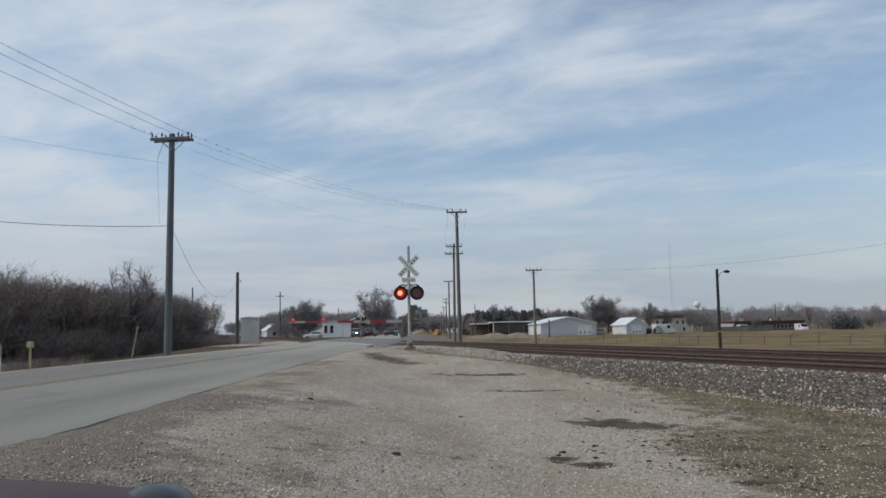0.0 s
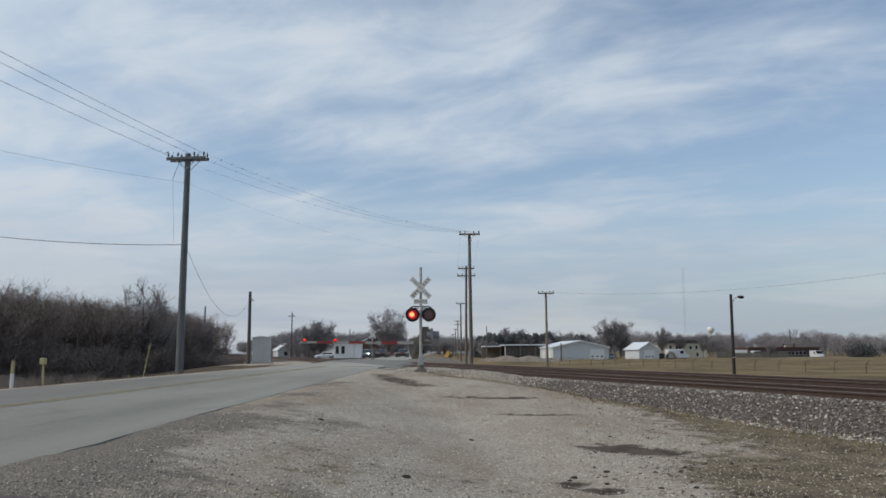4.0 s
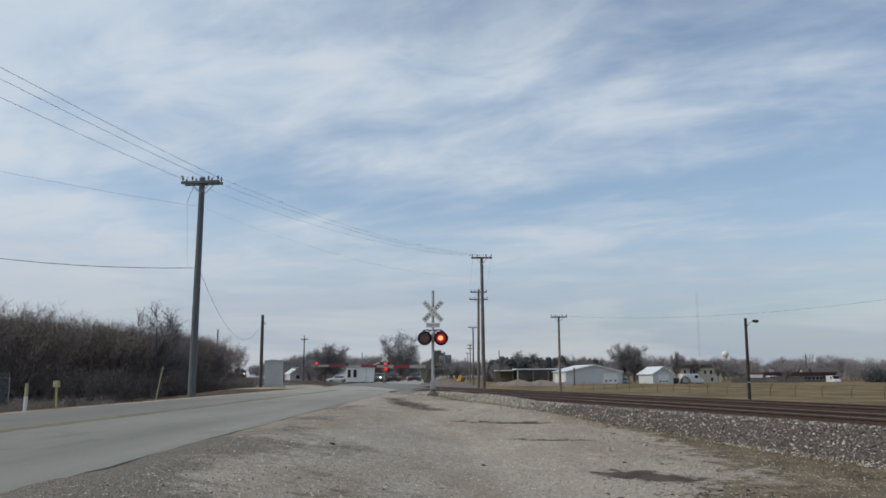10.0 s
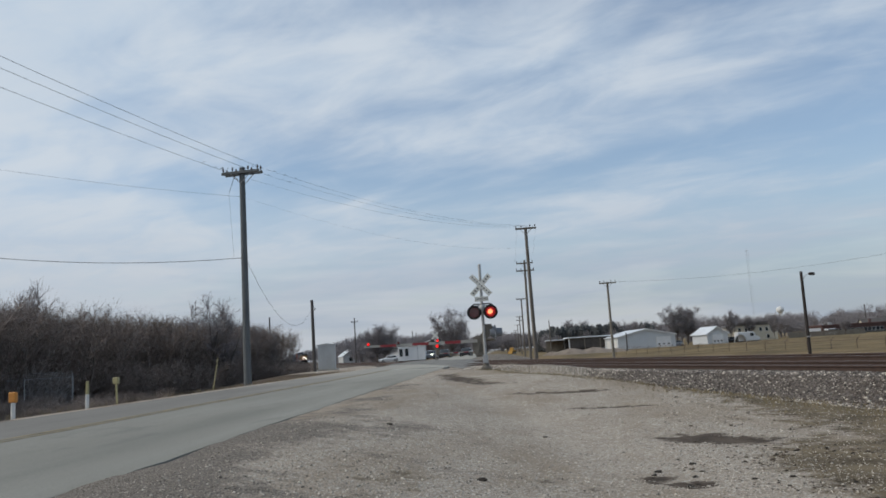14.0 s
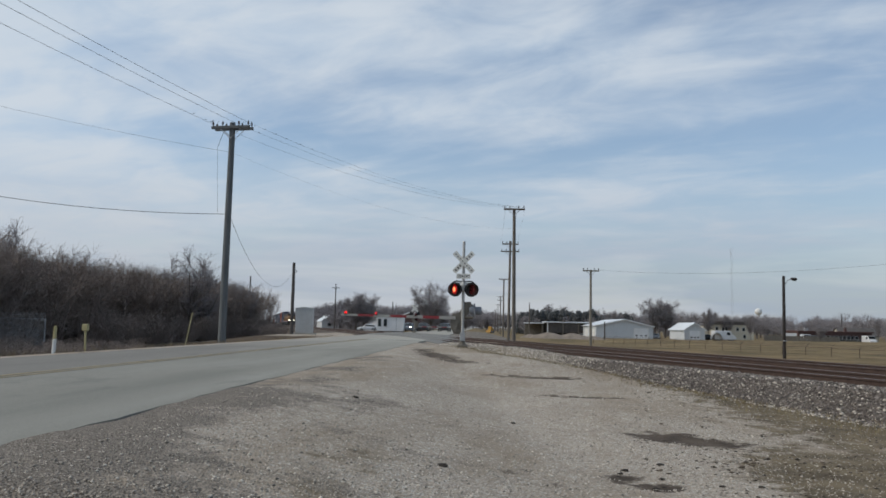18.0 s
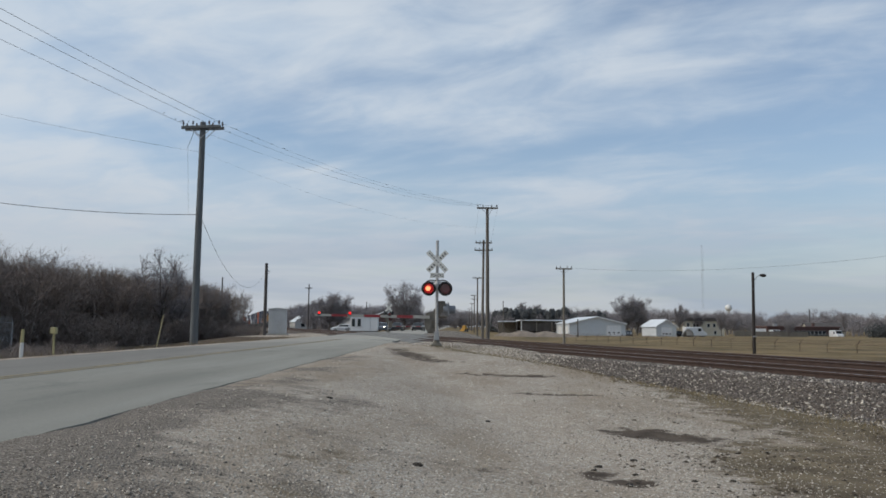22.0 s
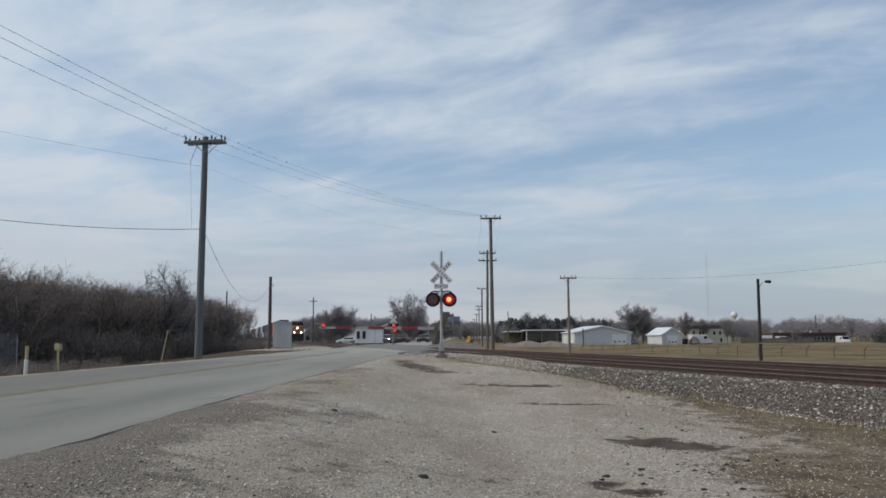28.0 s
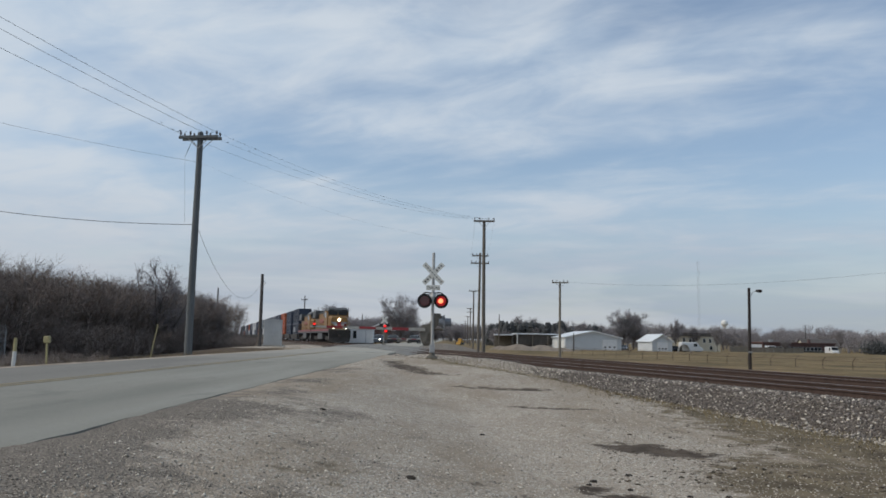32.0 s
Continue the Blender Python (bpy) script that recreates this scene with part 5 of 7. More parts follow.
for k in range(120):
    y, x = rng.uniform(26, 60), rng.uniform(-75, -31)
    if x / y > -0.56:
        continue
    places.append((x, y, -0.6, rng.uniform(5.4, 7.4), rng.uniform(1.0, 1.5), rng.uniform(0, 6.28)))
for k in range(110):
    y = rng.uniform(33, 46)
    x = rng.uniform(-0.66, -0.42) * y
    places.append((x, y, -0.5, rng.uniform(0.5, 1.0), rng.uniform(2.0, 3.2), rng.uniform(0, 6.28)))
for k in range(60):                              # low brush between the thicket and the service pole
    y = rng.uniform(76, 108)
    places.append((rng.uniform(-0.268, -0.243) * y, y, -0.5, rng.uniform(1.2, 2.0), rng.uniform(1.2, 2.2), rng.uniform(0, 6.28)))
thicket("roadside_thicket", ["shrub", "shrub2", "shrub3"], places, MAT["brush"], "dense dark thicket of leafless winter brush beside the road")
for kind, x, y, h, w, turn in (("round", -27.6, 75.5, 9.0, 1.3, 40), ("wide", -26.9, 78.0, 8.2, 0.75, 110), ("round", -36.5, 59.5, 9.6, 0.9, 80),
                               ("thin", -28.3, 92.0, 6.8, 0.7, 30), ("thin", -27.6, 97.0, 6.4, 0.7, 200), ("tall", -30.5, 84.0, 7.0, 0.7, 300)):
    # crowns share the pale twig colour that has haze painted in
    bare_tree(kind, x, y, -0.5, h, "leafless tree rising above the roadside thicket", w, turn, ("bark", "hazed_twig"))

# trees and woods beyond the crossing, with aerial haze painted into their twig colour
for kind, x, y, h, w, turn in (("wide", -9.2, 152, 11.4, 0.95, 20), ("round", -26.6, 172, 9.4, 1.2, 70), ("round", -25.4, 177, 9.4, 1.0, 160), ("tall", -43.5, 250, 10.5, 0.7, 10),
                               ("round", -19.0, 208, 6.4, 0.9, 120), ("wide", -14.0, 198, 8.2, 0.8, 210), ("round", -52.0, 300, 8.5, 1.2, 30),
                               ("round", 44.0, 204, 10.8, 1.05, 0), ("round", 47.0, 206, 10.2, 1.0, 90), ("round", 36.5, 215, 7.6, 1.0, 220), ("round", 57.4, 205, 8.6, 0.6, 40), ("round", 67.5, 219, 6.6, 1.5, 10), ("wide", 62.0, 220, 6.4, 1.3, 80), ("round", 72.0, 221, 6.6, 1.3, 200),
                               ("round", 66.4, 200, 6.9, 0.65, 300), ("tall", 63.0, 208, 7.0, 1.0, 130), ("wide", 83.0, 200, 5.0, 0.8, 50), ("tall", 107.5, 222, 7.2, 0.6, 60),
                               ("round", 119.0, 226, 5.6, 1.0, 100), ("wide", 115.0, 205, 4.6, 0.9, 150), ("round", 55.0, 232, 6.6, 1.2, 170), ("tall", 24.5, 285, 11.6, 1.1, 10), ("round", 29.0, 288, 10.8, 1.1, 60), ("wide", 43.5, 282, 10.0, 1.0, 130), ("round", 39.5, 290, 9.6, 1.0, 20), ("wide", -4.0, 240, 8.0, 1.1, 0), ("round", 2.2, 262, 6.4, 1.0, 50), ("round", -11.5, 232, 8.2, 1.3, 90)):
    bare_tree(kind + "_far", x, y, -0.5, h, "bare winter tree with a rounded crown among the houses" if kind != "tall" else "slender bare winter tree among the houses", w, turn, ("bark", "hazed_twig"))
places = []
rng = np.random.default_rng(9)
for k in range(760):
    y = rng.uniform(240, 400)
    u = rng.uniform(-0.27, 0.66)
    h = rng.uniform(5.2, 8.4) * (1.12 if 0.12 < u < 0.5 else 1.0)
    if -0.05 < u < 0.05:
        y, h = rng.uniform(420, 520), rng.uniform(8.5, 13)
    elif u < 0:
        h *= 1.15
    q = y * (NORM.x * u + NORM.y)
    if q < 26 and (u > -0.266 or q > 4):         # the railway keeps a clear strip
        continue
    places.append((u * y, y, -0.8, h, rng.uniform(0.9, 1.3), rng.uniform(0, 6.28)))
for k in range(60):
    u = rng.uniform(-0.245, -0.15)
    y = rng.uniform(28, 42) / (NORM.x * u + NORM.y)
    places.append((u * y, y, -0.8, rng.uniform(5.5, 8.5) * (1 + y / 900), rng.uniform(0.9, 1.3), rng.uniform(0, 6.28)))
for k in range(90):
    y = rng.uniform(205, 245)
    x = rng.uniform(-0.19, 0.0) * y
    if abs(x + 6.5) > 6.5 and NORM.x * x + NORM.y * y > 24:
        places.append((x, y, -0.6, rng.uniform(6.0, 8.2), rng.uniform(0.9, 1.3), rng.uniform(0, 6.28)))
thicket("far_woods", ["far_round", "far_tall", "far_broad"], places, MAT["hazed_twig"], "distant line of bare winter woods along the horizon")


def fir_row():
    """Dark evergreens with ragged outlines behind the open shed, distance haze included in their grey."""
    rng = np.random.default_rng(77)
    for k in range(46):
        y = 262 + rng.uniform(-10, 10)
        x = (0.052 + 0.0030 * k + rng.uniform(-0.002, 0.002)) * y
        h = rng.uniform(6.6, 8.2) * (0.88 if k > 30 else 1.0)
        ob = thing("evergreen_tree", pose(x, y, -0.5), "dark ragged evergreen in a far windbreak", "tree", "windbreak evergreens")
        part("trunk", Geo().tube((0, 0, -0.2), (0, 0, h * 0.95), 0.2, 0.03, 6), MAT["bark"], ob)
        n = 620
        zz = rng.uniform(0.04, 1.0, n) ** 0.9
        rad = (1 - zz ** 2.2) ** 0.7 * rng.uniform(0.3, 1.0, n) ** 0.5 * h * 0.25 + 0.05
        an = rng.uniform(0, 6.28, n)
        v, t = scatter(OCTA_V, OCTA_T, np.stack([rad * np.cos(an), rad * np.sin(an), zz * h], -1), rng.uniform(0.12, 0.32, n), rng, 1.3, 0.5)
        crown = new("crown", fast_mesh("crown", v, t, MAT["fir"]))
        crown.parent = ob


fir_row()


# ---- buildings and things beyond the track ----
def gable_house(name, x, y, z, turn, w, l, eave, ridge, wall, roof, label, category, doors=(), windows=(), overhang=0.35, siding=0.0, side_doors=()):
    """Walls with a gable front (towards -y), a roof of two slabs, doors and windows. doors: x0, x1, z0, z1, kind."""
    ob = thing(name, pose(x, y, z, 0, 0, turn), label, category)
    out = [(-w / 2, -0.4), (w / 2, -0.4), (w / 2, eave), (0, ridge), (-w / 2, eave)]
    part("wall", Geo().prism(out, 0, l), wall, ob)
    if siding:
        n = int(w / siding)
        for k in range(n + 1):
            u = -w / 2 + w * k / n
            top = eave + (ridge - eave) * (1 - abs(u) / (w / 2))
            part("seam", Geo().box(u - 0.03, u + 0.03, -0.03, 0.0, -0.2, top - 0.05), wall, ob)
    for sx in (-1, 1):
        e = w / 2 + overhang
        drop = (ridge - eave) * overhang / (w / 2)
        p = [(0, ridge + 0.02), (sx * e, eave - drop + 0.02), (sx * e, eave - drop + 0.17), (0, ridge + 0.17)]
        part("roof", Geo().prism(p if sx > 0 else p[::-1], -overhang, l + overhang), roof, ob)
        part("fascia", Geo().prism([(0, ridge - 0.10), (sx * e, eave - drop - 0.10), (sx * e, eave - drop + 0.02), (0, ridge + 0.02)], -overhang - 0.03, -overhang + 0.03), MAT["white"], ob)
    for x0, x1, z0, z1, kind in doors:
        d = part("door", Geo().box(x0, x1, -0.07, -0.01, z0, z1, bevel=0.01), MAT["white_wall"] if kind != "dark" else MAT["window"], ob)
        part("frame", Geo().box(x0 - 0.12, x0, -0.09, -0.005, z0, z1 + 0.12).box(x1, x1 + 0.12, -0.09, -0.005, z0, z1 + 0.12).box(x0, x1, -0.09, -0.005, z1, z1 + 0.12), MAT["white"], ob)
        if kind == "garage":
            for k in range(4):
                zz = z0 + (z1 - z0) * k / 4
                part("panel", Geo().box(x0 + 0.05, x1 - 0.05, -0.095, -0.072, zz + 0.04, zz + (z1 - z0) / 4 - 0.04, bevel=0.008), MAT["white_wall"], d)
            for k in range(3):
                u = x0 + (x1 - x0) * (k + 0.5) / 3
                part("pane", Geo().box(u - 0.22, u + 0.22, -0.115, -0.097, z0 + 0.30 * (z1 - z0), z0 + 0.42 * (z1 - z0)), MAT["window"], d)
    for x0, x1, z0, z1 in windows:
        wn = part("window", Geo().box(x0 - 0.08, x1 + 0.08, -0.06, -0.01, z0 - 0.08, z1 + 0.08), MAT["white"], ob)
        part("pane", Geo().box(x0, x1, -0.075, -0.062, z0, z1), MAT["window"], wn)
    for y0, y1, z0, z1 in side_doors:
        part("side_door", Geo().box(-w / 2 - 0.07, -w / 2 - 0.01, y0, y1, z0, z1, bevel=0.01), MAT["white"], ob)
    return ob


gable_house("barn", 33.2, 185.4, -0.62, 3.7, 13.0, 20, 2.95, 4.45, MAT["barn_wall"], MAT["roof_metal"], "long pale metal barn with a gable front and garage door", "barn",
            doors=((2.2, 5.4, 0.0, 2.5, "garage"),), siding=1.0, side_doors=((1.5, 5.0, 0.0, 2.2), (9, 12.5, 0, 2.2)))
gable_house("garage", 48.95, 185.4, -0.66, 9.0, 4.8, 8.5, 2.5, 4.0, MAT["barn_wall"], MAT["roof_metal"], "small white garage with a pale metal roof", "garage",
            doors=((-1.15, 1.25, 0.0, 2.2, "garage"),), siding=0.8, side_doors=())
gable_house("house", 58.2, 208.5, -0.6, 0, 1.8, 6, 3.7, 4.1, MAT["beige"], MAT["shingle"], "narrow cream wing of a house with a dark roof", "house", overhang=0.15)
hw = thing("house", pose(64.4, 207.6, -0.6), "cream two-storey house front with small dark windows", "house")
part("wall", Geo().box(-5.3, 5.3, 0, 6, -0.3, 3.95), MAT["beige"], hw)
part("roof", Geo().prism([(-5.6, 3.95), (5.6, 3.95), (4.4, 4.75), (-4.4, 4.75)], -0.3, 6.3), MAT["shingle"], hw)
for u, z0 in ((-4.3, 2.5), (-2.7, 2.4), (-1.9, 2.5), (0.9, 2.4), (2.4, 2.4), (-4.1, 0.6), (-1.0, 0.6), (2.6, 0.6)):
    wn = part("window", Geo().box(u - 0.08, u + 0.68, -0.07, -0.01, z0 - 0.08, z0 + 0.98), MAT["white"], hw)
    part("pane", Geo().box(u, u + 0.6, -0.09, -0.072, z0, z0 + 0.9), MAT["window"], wn)

# open shed with a long flat roof
shed = thing("open_shed", pose(19.6, 200, -0.5, 0, 0, 2), "long open shed with a pale flat roof and dark interior", "shed")
part("roof", Geo().box(-3.0, 9.2, -0.4, 9, 3.45, 3.72, bevel=0.03), MAT["roof_metal"], shed)
part("back_wall", Geo().box(-2.6, 8.8, 7.6, 7.9, -0.2, 3.4), MAT["shingle"], shed)
part("side_wall", Geo().box(8.5, 8.8, 0, 7.6, -0.2, 3.4), MAT["shingle"], shed)
part("front_panel", Geo().box(-2.5, 8.4, 0.4, 0.6, 1.0, 3.4), MAT["shingle"], shed)
for u in (-2.6, 1.2, 5.0, 8.4):
    part("post", Geo().box(u - 0.12, u + 0.12, -0.1, 0.12, -0.3, 3.45), MAT["white"] if u < -2 else MAT["grey_wood"], shed)
low = thing("carport", pose(14.0, 204, -0.5), "low carport with a pale flat roof", "carport")
part("roof", Geo().box(-2.4, 2.3, -0.3, 5, 3.15, 3.4, bevel=0.03), MAT["roof_metal"], low)
part("back_wall", Geo().box(-2.2, 2.2, 4.4, 4.6, -0.2, 3.1), MAT["grey_wood"], low)
for u in (-2.2, 2.1):
    part("post", Geo().box(u - 0.1, u + 0.1, -0.1, 0.1, -0.3, 3.15), MAT["grey_wood"], low)


def mound(x, y, z, r, h, seed):
    g = Geo()
    n, m = 28, 9
    for j in range(m + 1):
        for i in range(n):
            a, u = 2 * math.pi * i / n, j / m
            rr = r * u * (1 + 0.18 * noise.noise((math.cos(a) * 1.3, math.sin(a) * 1.3, seed)))
            g.v.append((rr * math.cos(a) * 1.5, rr * math.sin(a), h * (1 - u ** 1.5) * (1 + 0.15 * noise.noise((i * 0.4, j * 0.7, seed))) - 0.15 * u))
    for j in range(m):
        for i in range(n):
            g.f.append((j * n + i, (j + 1) * n + i, (j + 1) * n + (i + 1) % n, j * n + (i + 1) % n))
            g.m.append(0)
    ob = solid("gravel_mound", g, MAT["earth"], True)
    ob.matrix_basis = pose(x, y, z)
    return tagged(ob, "heap of pale gravel beside the track", "gravel pile", "gravel piles")


mound(13.0, 150, -0.5, 3.0, 1.25, 1.0)
mound(17.4, 151, -0.5, 3.4, 1.15, 2.0)
mound(21.5, 154, -0.5, 2.6, 0.7, 3.0)
mound(10.0, 156, -0.5, 2.0, 0.8, 5.0)

# mobile white office by the crossing
off = thing("site_trailer", pose(-14.0, 127, 0.28, 0, 0, 2), "white box-shaped site trailer with dark windows", "trailer")
part("body", Geo().box(-2.15, 2.15, 0, 3.0, 0.25, 2.40, bevel=0.04), MAT["white_wall"], off)
part("roof", Geo().box(-2.25, 2.25, -0.1, 3.1, 2.40, 2.48, bevel=0.02), MAT["white"], off)
part("skirt", Geo().box(-2.1, 2.1, 0.1, 2.9, -0.4, 0.25), MAT["under"], off)
for u in (-1.92, -1.0):
    wn = part("window", Geo().box(u - 0.06, u + 0.56, -0.06, -0.01, 0.9, 2.2), MAT["white"], off)
    part("pane", Geo().box(u, u + 0.5, -0.08, -0.062, 0.96, 2.14), MAT["window"], wn)
part("panel_joint", Geo().box(0.95, 1.0, -0.02, 0.0, 0.3, 2.38), MAT["grey_box"], off)
gable_house("red_shed", -14.3, 165, -0.2, 0, 5.2, 6, 3.2, 4.3, MAT["brick"], MAT["roof_metal"], "small red shed with a pale gable roof", "shed")
# small houses left of the crossing
gable_house("cottage", -51.6, 278, -0.2, 22, 6.0, 9, 2.7, 4.8, MAT["cabinet"], MAT["roof_metal"], "small grey cottage with a pale roof", "house", windows=((-1.0, 0.4, 0.9, 2.2),))
gable_house("cottage", -23.6, 182, 0.0, -20, 5.0, 7, 1.9, 3.3, MAT["white_wall"], MAT["shingle"], "small white cottage with a dark roof", "house", windows=((-1.4, -0.5, 0.5, 1.5), (0.5, 1.4, 0.5, 1.5)))
gable_house("cottage", -18.8, 176, 0.0, 10, 3.8, 6, 2.0, 3.2, MAT["white_wall"], MAT["roof_metal"], "small white outbuilding with a pale roof", "house", doors=((-0.6, 0.6, 0, 1.7, "dark"),))

# brick school-like building
red = thing("brick_building", pose(99.5, 230, -1.0, 0, 0, 2), "long low red brick building with a band of dark windows", "building")
part("wall", Geo().box(-10.3, 10.3, 0, 9, -0.4, 3.0), MAT["brick"], red)
part("roof", Geo().box(-10.6, 10.6, -0.4, 9.4, 3.0, 3.35, bevel=0.03), MAT["red_roof"], red)
part("chimney", Geo().box(4.2, 4.8, 3, 3.6, 3.3, 4.3), MAT["brick"], red)
part("vent", Geo().box(-7.4, -6.6, 2, 3, 3.3, 4.1), MAT["galv"], red)
for k in range(13):
    u = -7.6 + 1.13 * k
    wn = part("window", Geo().box(u - 0.5, u + 0.5, -0.08, -0.01, 0.8, 2.1), MAT["galv"], red)
    part("pane", Geo().box(u - 0.42, u + 0.42, -0.1, -0.082, 0.88, 2.02), MAT["window"], wn)
hed = rng.uniform(0, 1, (1500, 3))
v, t = scatter(OCTA_V, OCTA_T, np.stack([92.5 + hed[:, 0] * 16, 227.5 + hed[:, 1] * 1.0, -1.2 + hed[:, 2] * 1.3], -1), np.full(1500, 0.25), rng, 0.8, 0.5)
tagged(new("hedge", fast_mesh("hedge", v, t, MAT["fir"])), "dark clipped hedge before the brick building", "hedge")
hed = rng.normal(0, 1, (1400, 3)) * np.array([1.7, 1.5, 1.0])
v, t = scatter(OCTA_V, OCTA_T, np.stack([108.6 + hed[:, 0], 205 + hed[:, 1], 1.0 + np.abs(hed[:, 2]) - 1.9 * rng.uniform(0, 1, 1400)], -1), rng.uniform(0.1, 0.28, 1400), rng, 0.9, 0.5)
tagged(new("evergreen_bush", fast_mesh("evergreen_bush", v, t, MAT["fir"])), "broad dark evergreen bush at the edge of the field", "bush")
gable_house("house", 112.5, 236, -0.9, 90, 7, 10, 2.1, 4.2, MAT["beige"], MAT["shingle"], "low house with a dark brown roof", "house")
fw = thing("board_fence", pose(71, 204, -0.6, 0, 0, 2), "weathered brown board fence", "fence")
for k in range(52):
    part("board", Geo().box(0.36 * k, 0.36 * k + 0.33, 0, 0.03, -0.2, 1.5 + random.uniform(-0.04, 0.04)), MAT["grey_wood"], fw)
sb = thing("sign_board", pose(68.2, 180, -0.6, 0, 0, -3), "plain white sign board on two posts", "sign")
part("board", Geo().box(-1.35, 1.35, -0.04, 0.04, 1.5, 2.15), MAT["white_wall"], sb)
for u in (-0.8, 0.8):
    part("post", Geo().box(u - 0.05, u + 0.05, 0.045, 0.14, -0.4, 2.0), MAT["grey_wood"], sb)

# camper van and hoop shelter
arch = Geo()
for k in range(16):
    a0, a1 = math.pi * k / 16, math.pi * (k + 1) / 16
    arch.add([(1.3 * math.cos(a), yy, 1.9 * math.sin(a)) for a, yy in ((a0, 0), (a1, 0), (a1, 6), (a0, 6))] + [(1.2 * math.cos(a), yy, 1.8 * math.sin(a)) for a, yy in ((a0, 0), (a1, 0), (a1, 6), (a0, 6))],
             [(0, 1, 2, 3), (4, 7, 6, 5), (0, 4, 5, 1), (3, 2, 6, 7)])
hoop = thing("hoop_shelter", pose(53.3, 183, -0.6, 0, 0, -12), "grey hoop shelter open at the front", "shelter")
part("cover", arch, MAT["galv"], hoop)


def wheel(parent, x, y, r, w=0.22):
    t = part("wheel", Geo().lathe((x, y - w / 2, r), (0, 1, 0), [(0, r * 0.6), (0.01, r * 0.92), (0.05, r), (w - 0.05, r), (w - 0.01, r * 0.92), (w, r * 0.6)], 18), MAT["rubber"], parent)
    part("rim", Geo().lathe((x, y - w / 2 - 0.012, r), (0, 1, 0), [(0, 0.05), (0.0, r * 0.55), (0.03, r * 0.62), (w, r * 0.62), (w + 0.024, r * 0.5)], 14), MAT["galv"], t)


def loft(g, sections, slot=0):
    """A closed body through sections of (x, [(y, z), ...])."""
    n = len(sections[0][1])
    base = len(g.v)
    for x, ring in sections:
        g.v.extend((x, y, z) for y, z in ring)
    for j in range(len(sections) - 1):
        for i in range(n):
            g.f.append((base + j * n + i, base + j * n + (i + 1) % n, base + (j + 1) * n + (i + 1) % n, base + (j + 1) * n + i))
            g.m.append(slot)
    g.f.append(tuple(base + i for i in range(n))[::-1])
    g.f.append(tuple(base + (len(sections) - 1) * n + i for i in range(n)))
    g.m.extend([slot, slot])
    return g


def half_ring(w, z0, z1, r=0.12):
    """A rounded upright ring, half width w, from z0 to z1."""
    return [(-w, z0 + r), (-w + r, z0), (w - r, z0), (w, z0 + r), (w, z1 - r), (w - r, z1), (-w + r, z1), (-w, z1 - r)]


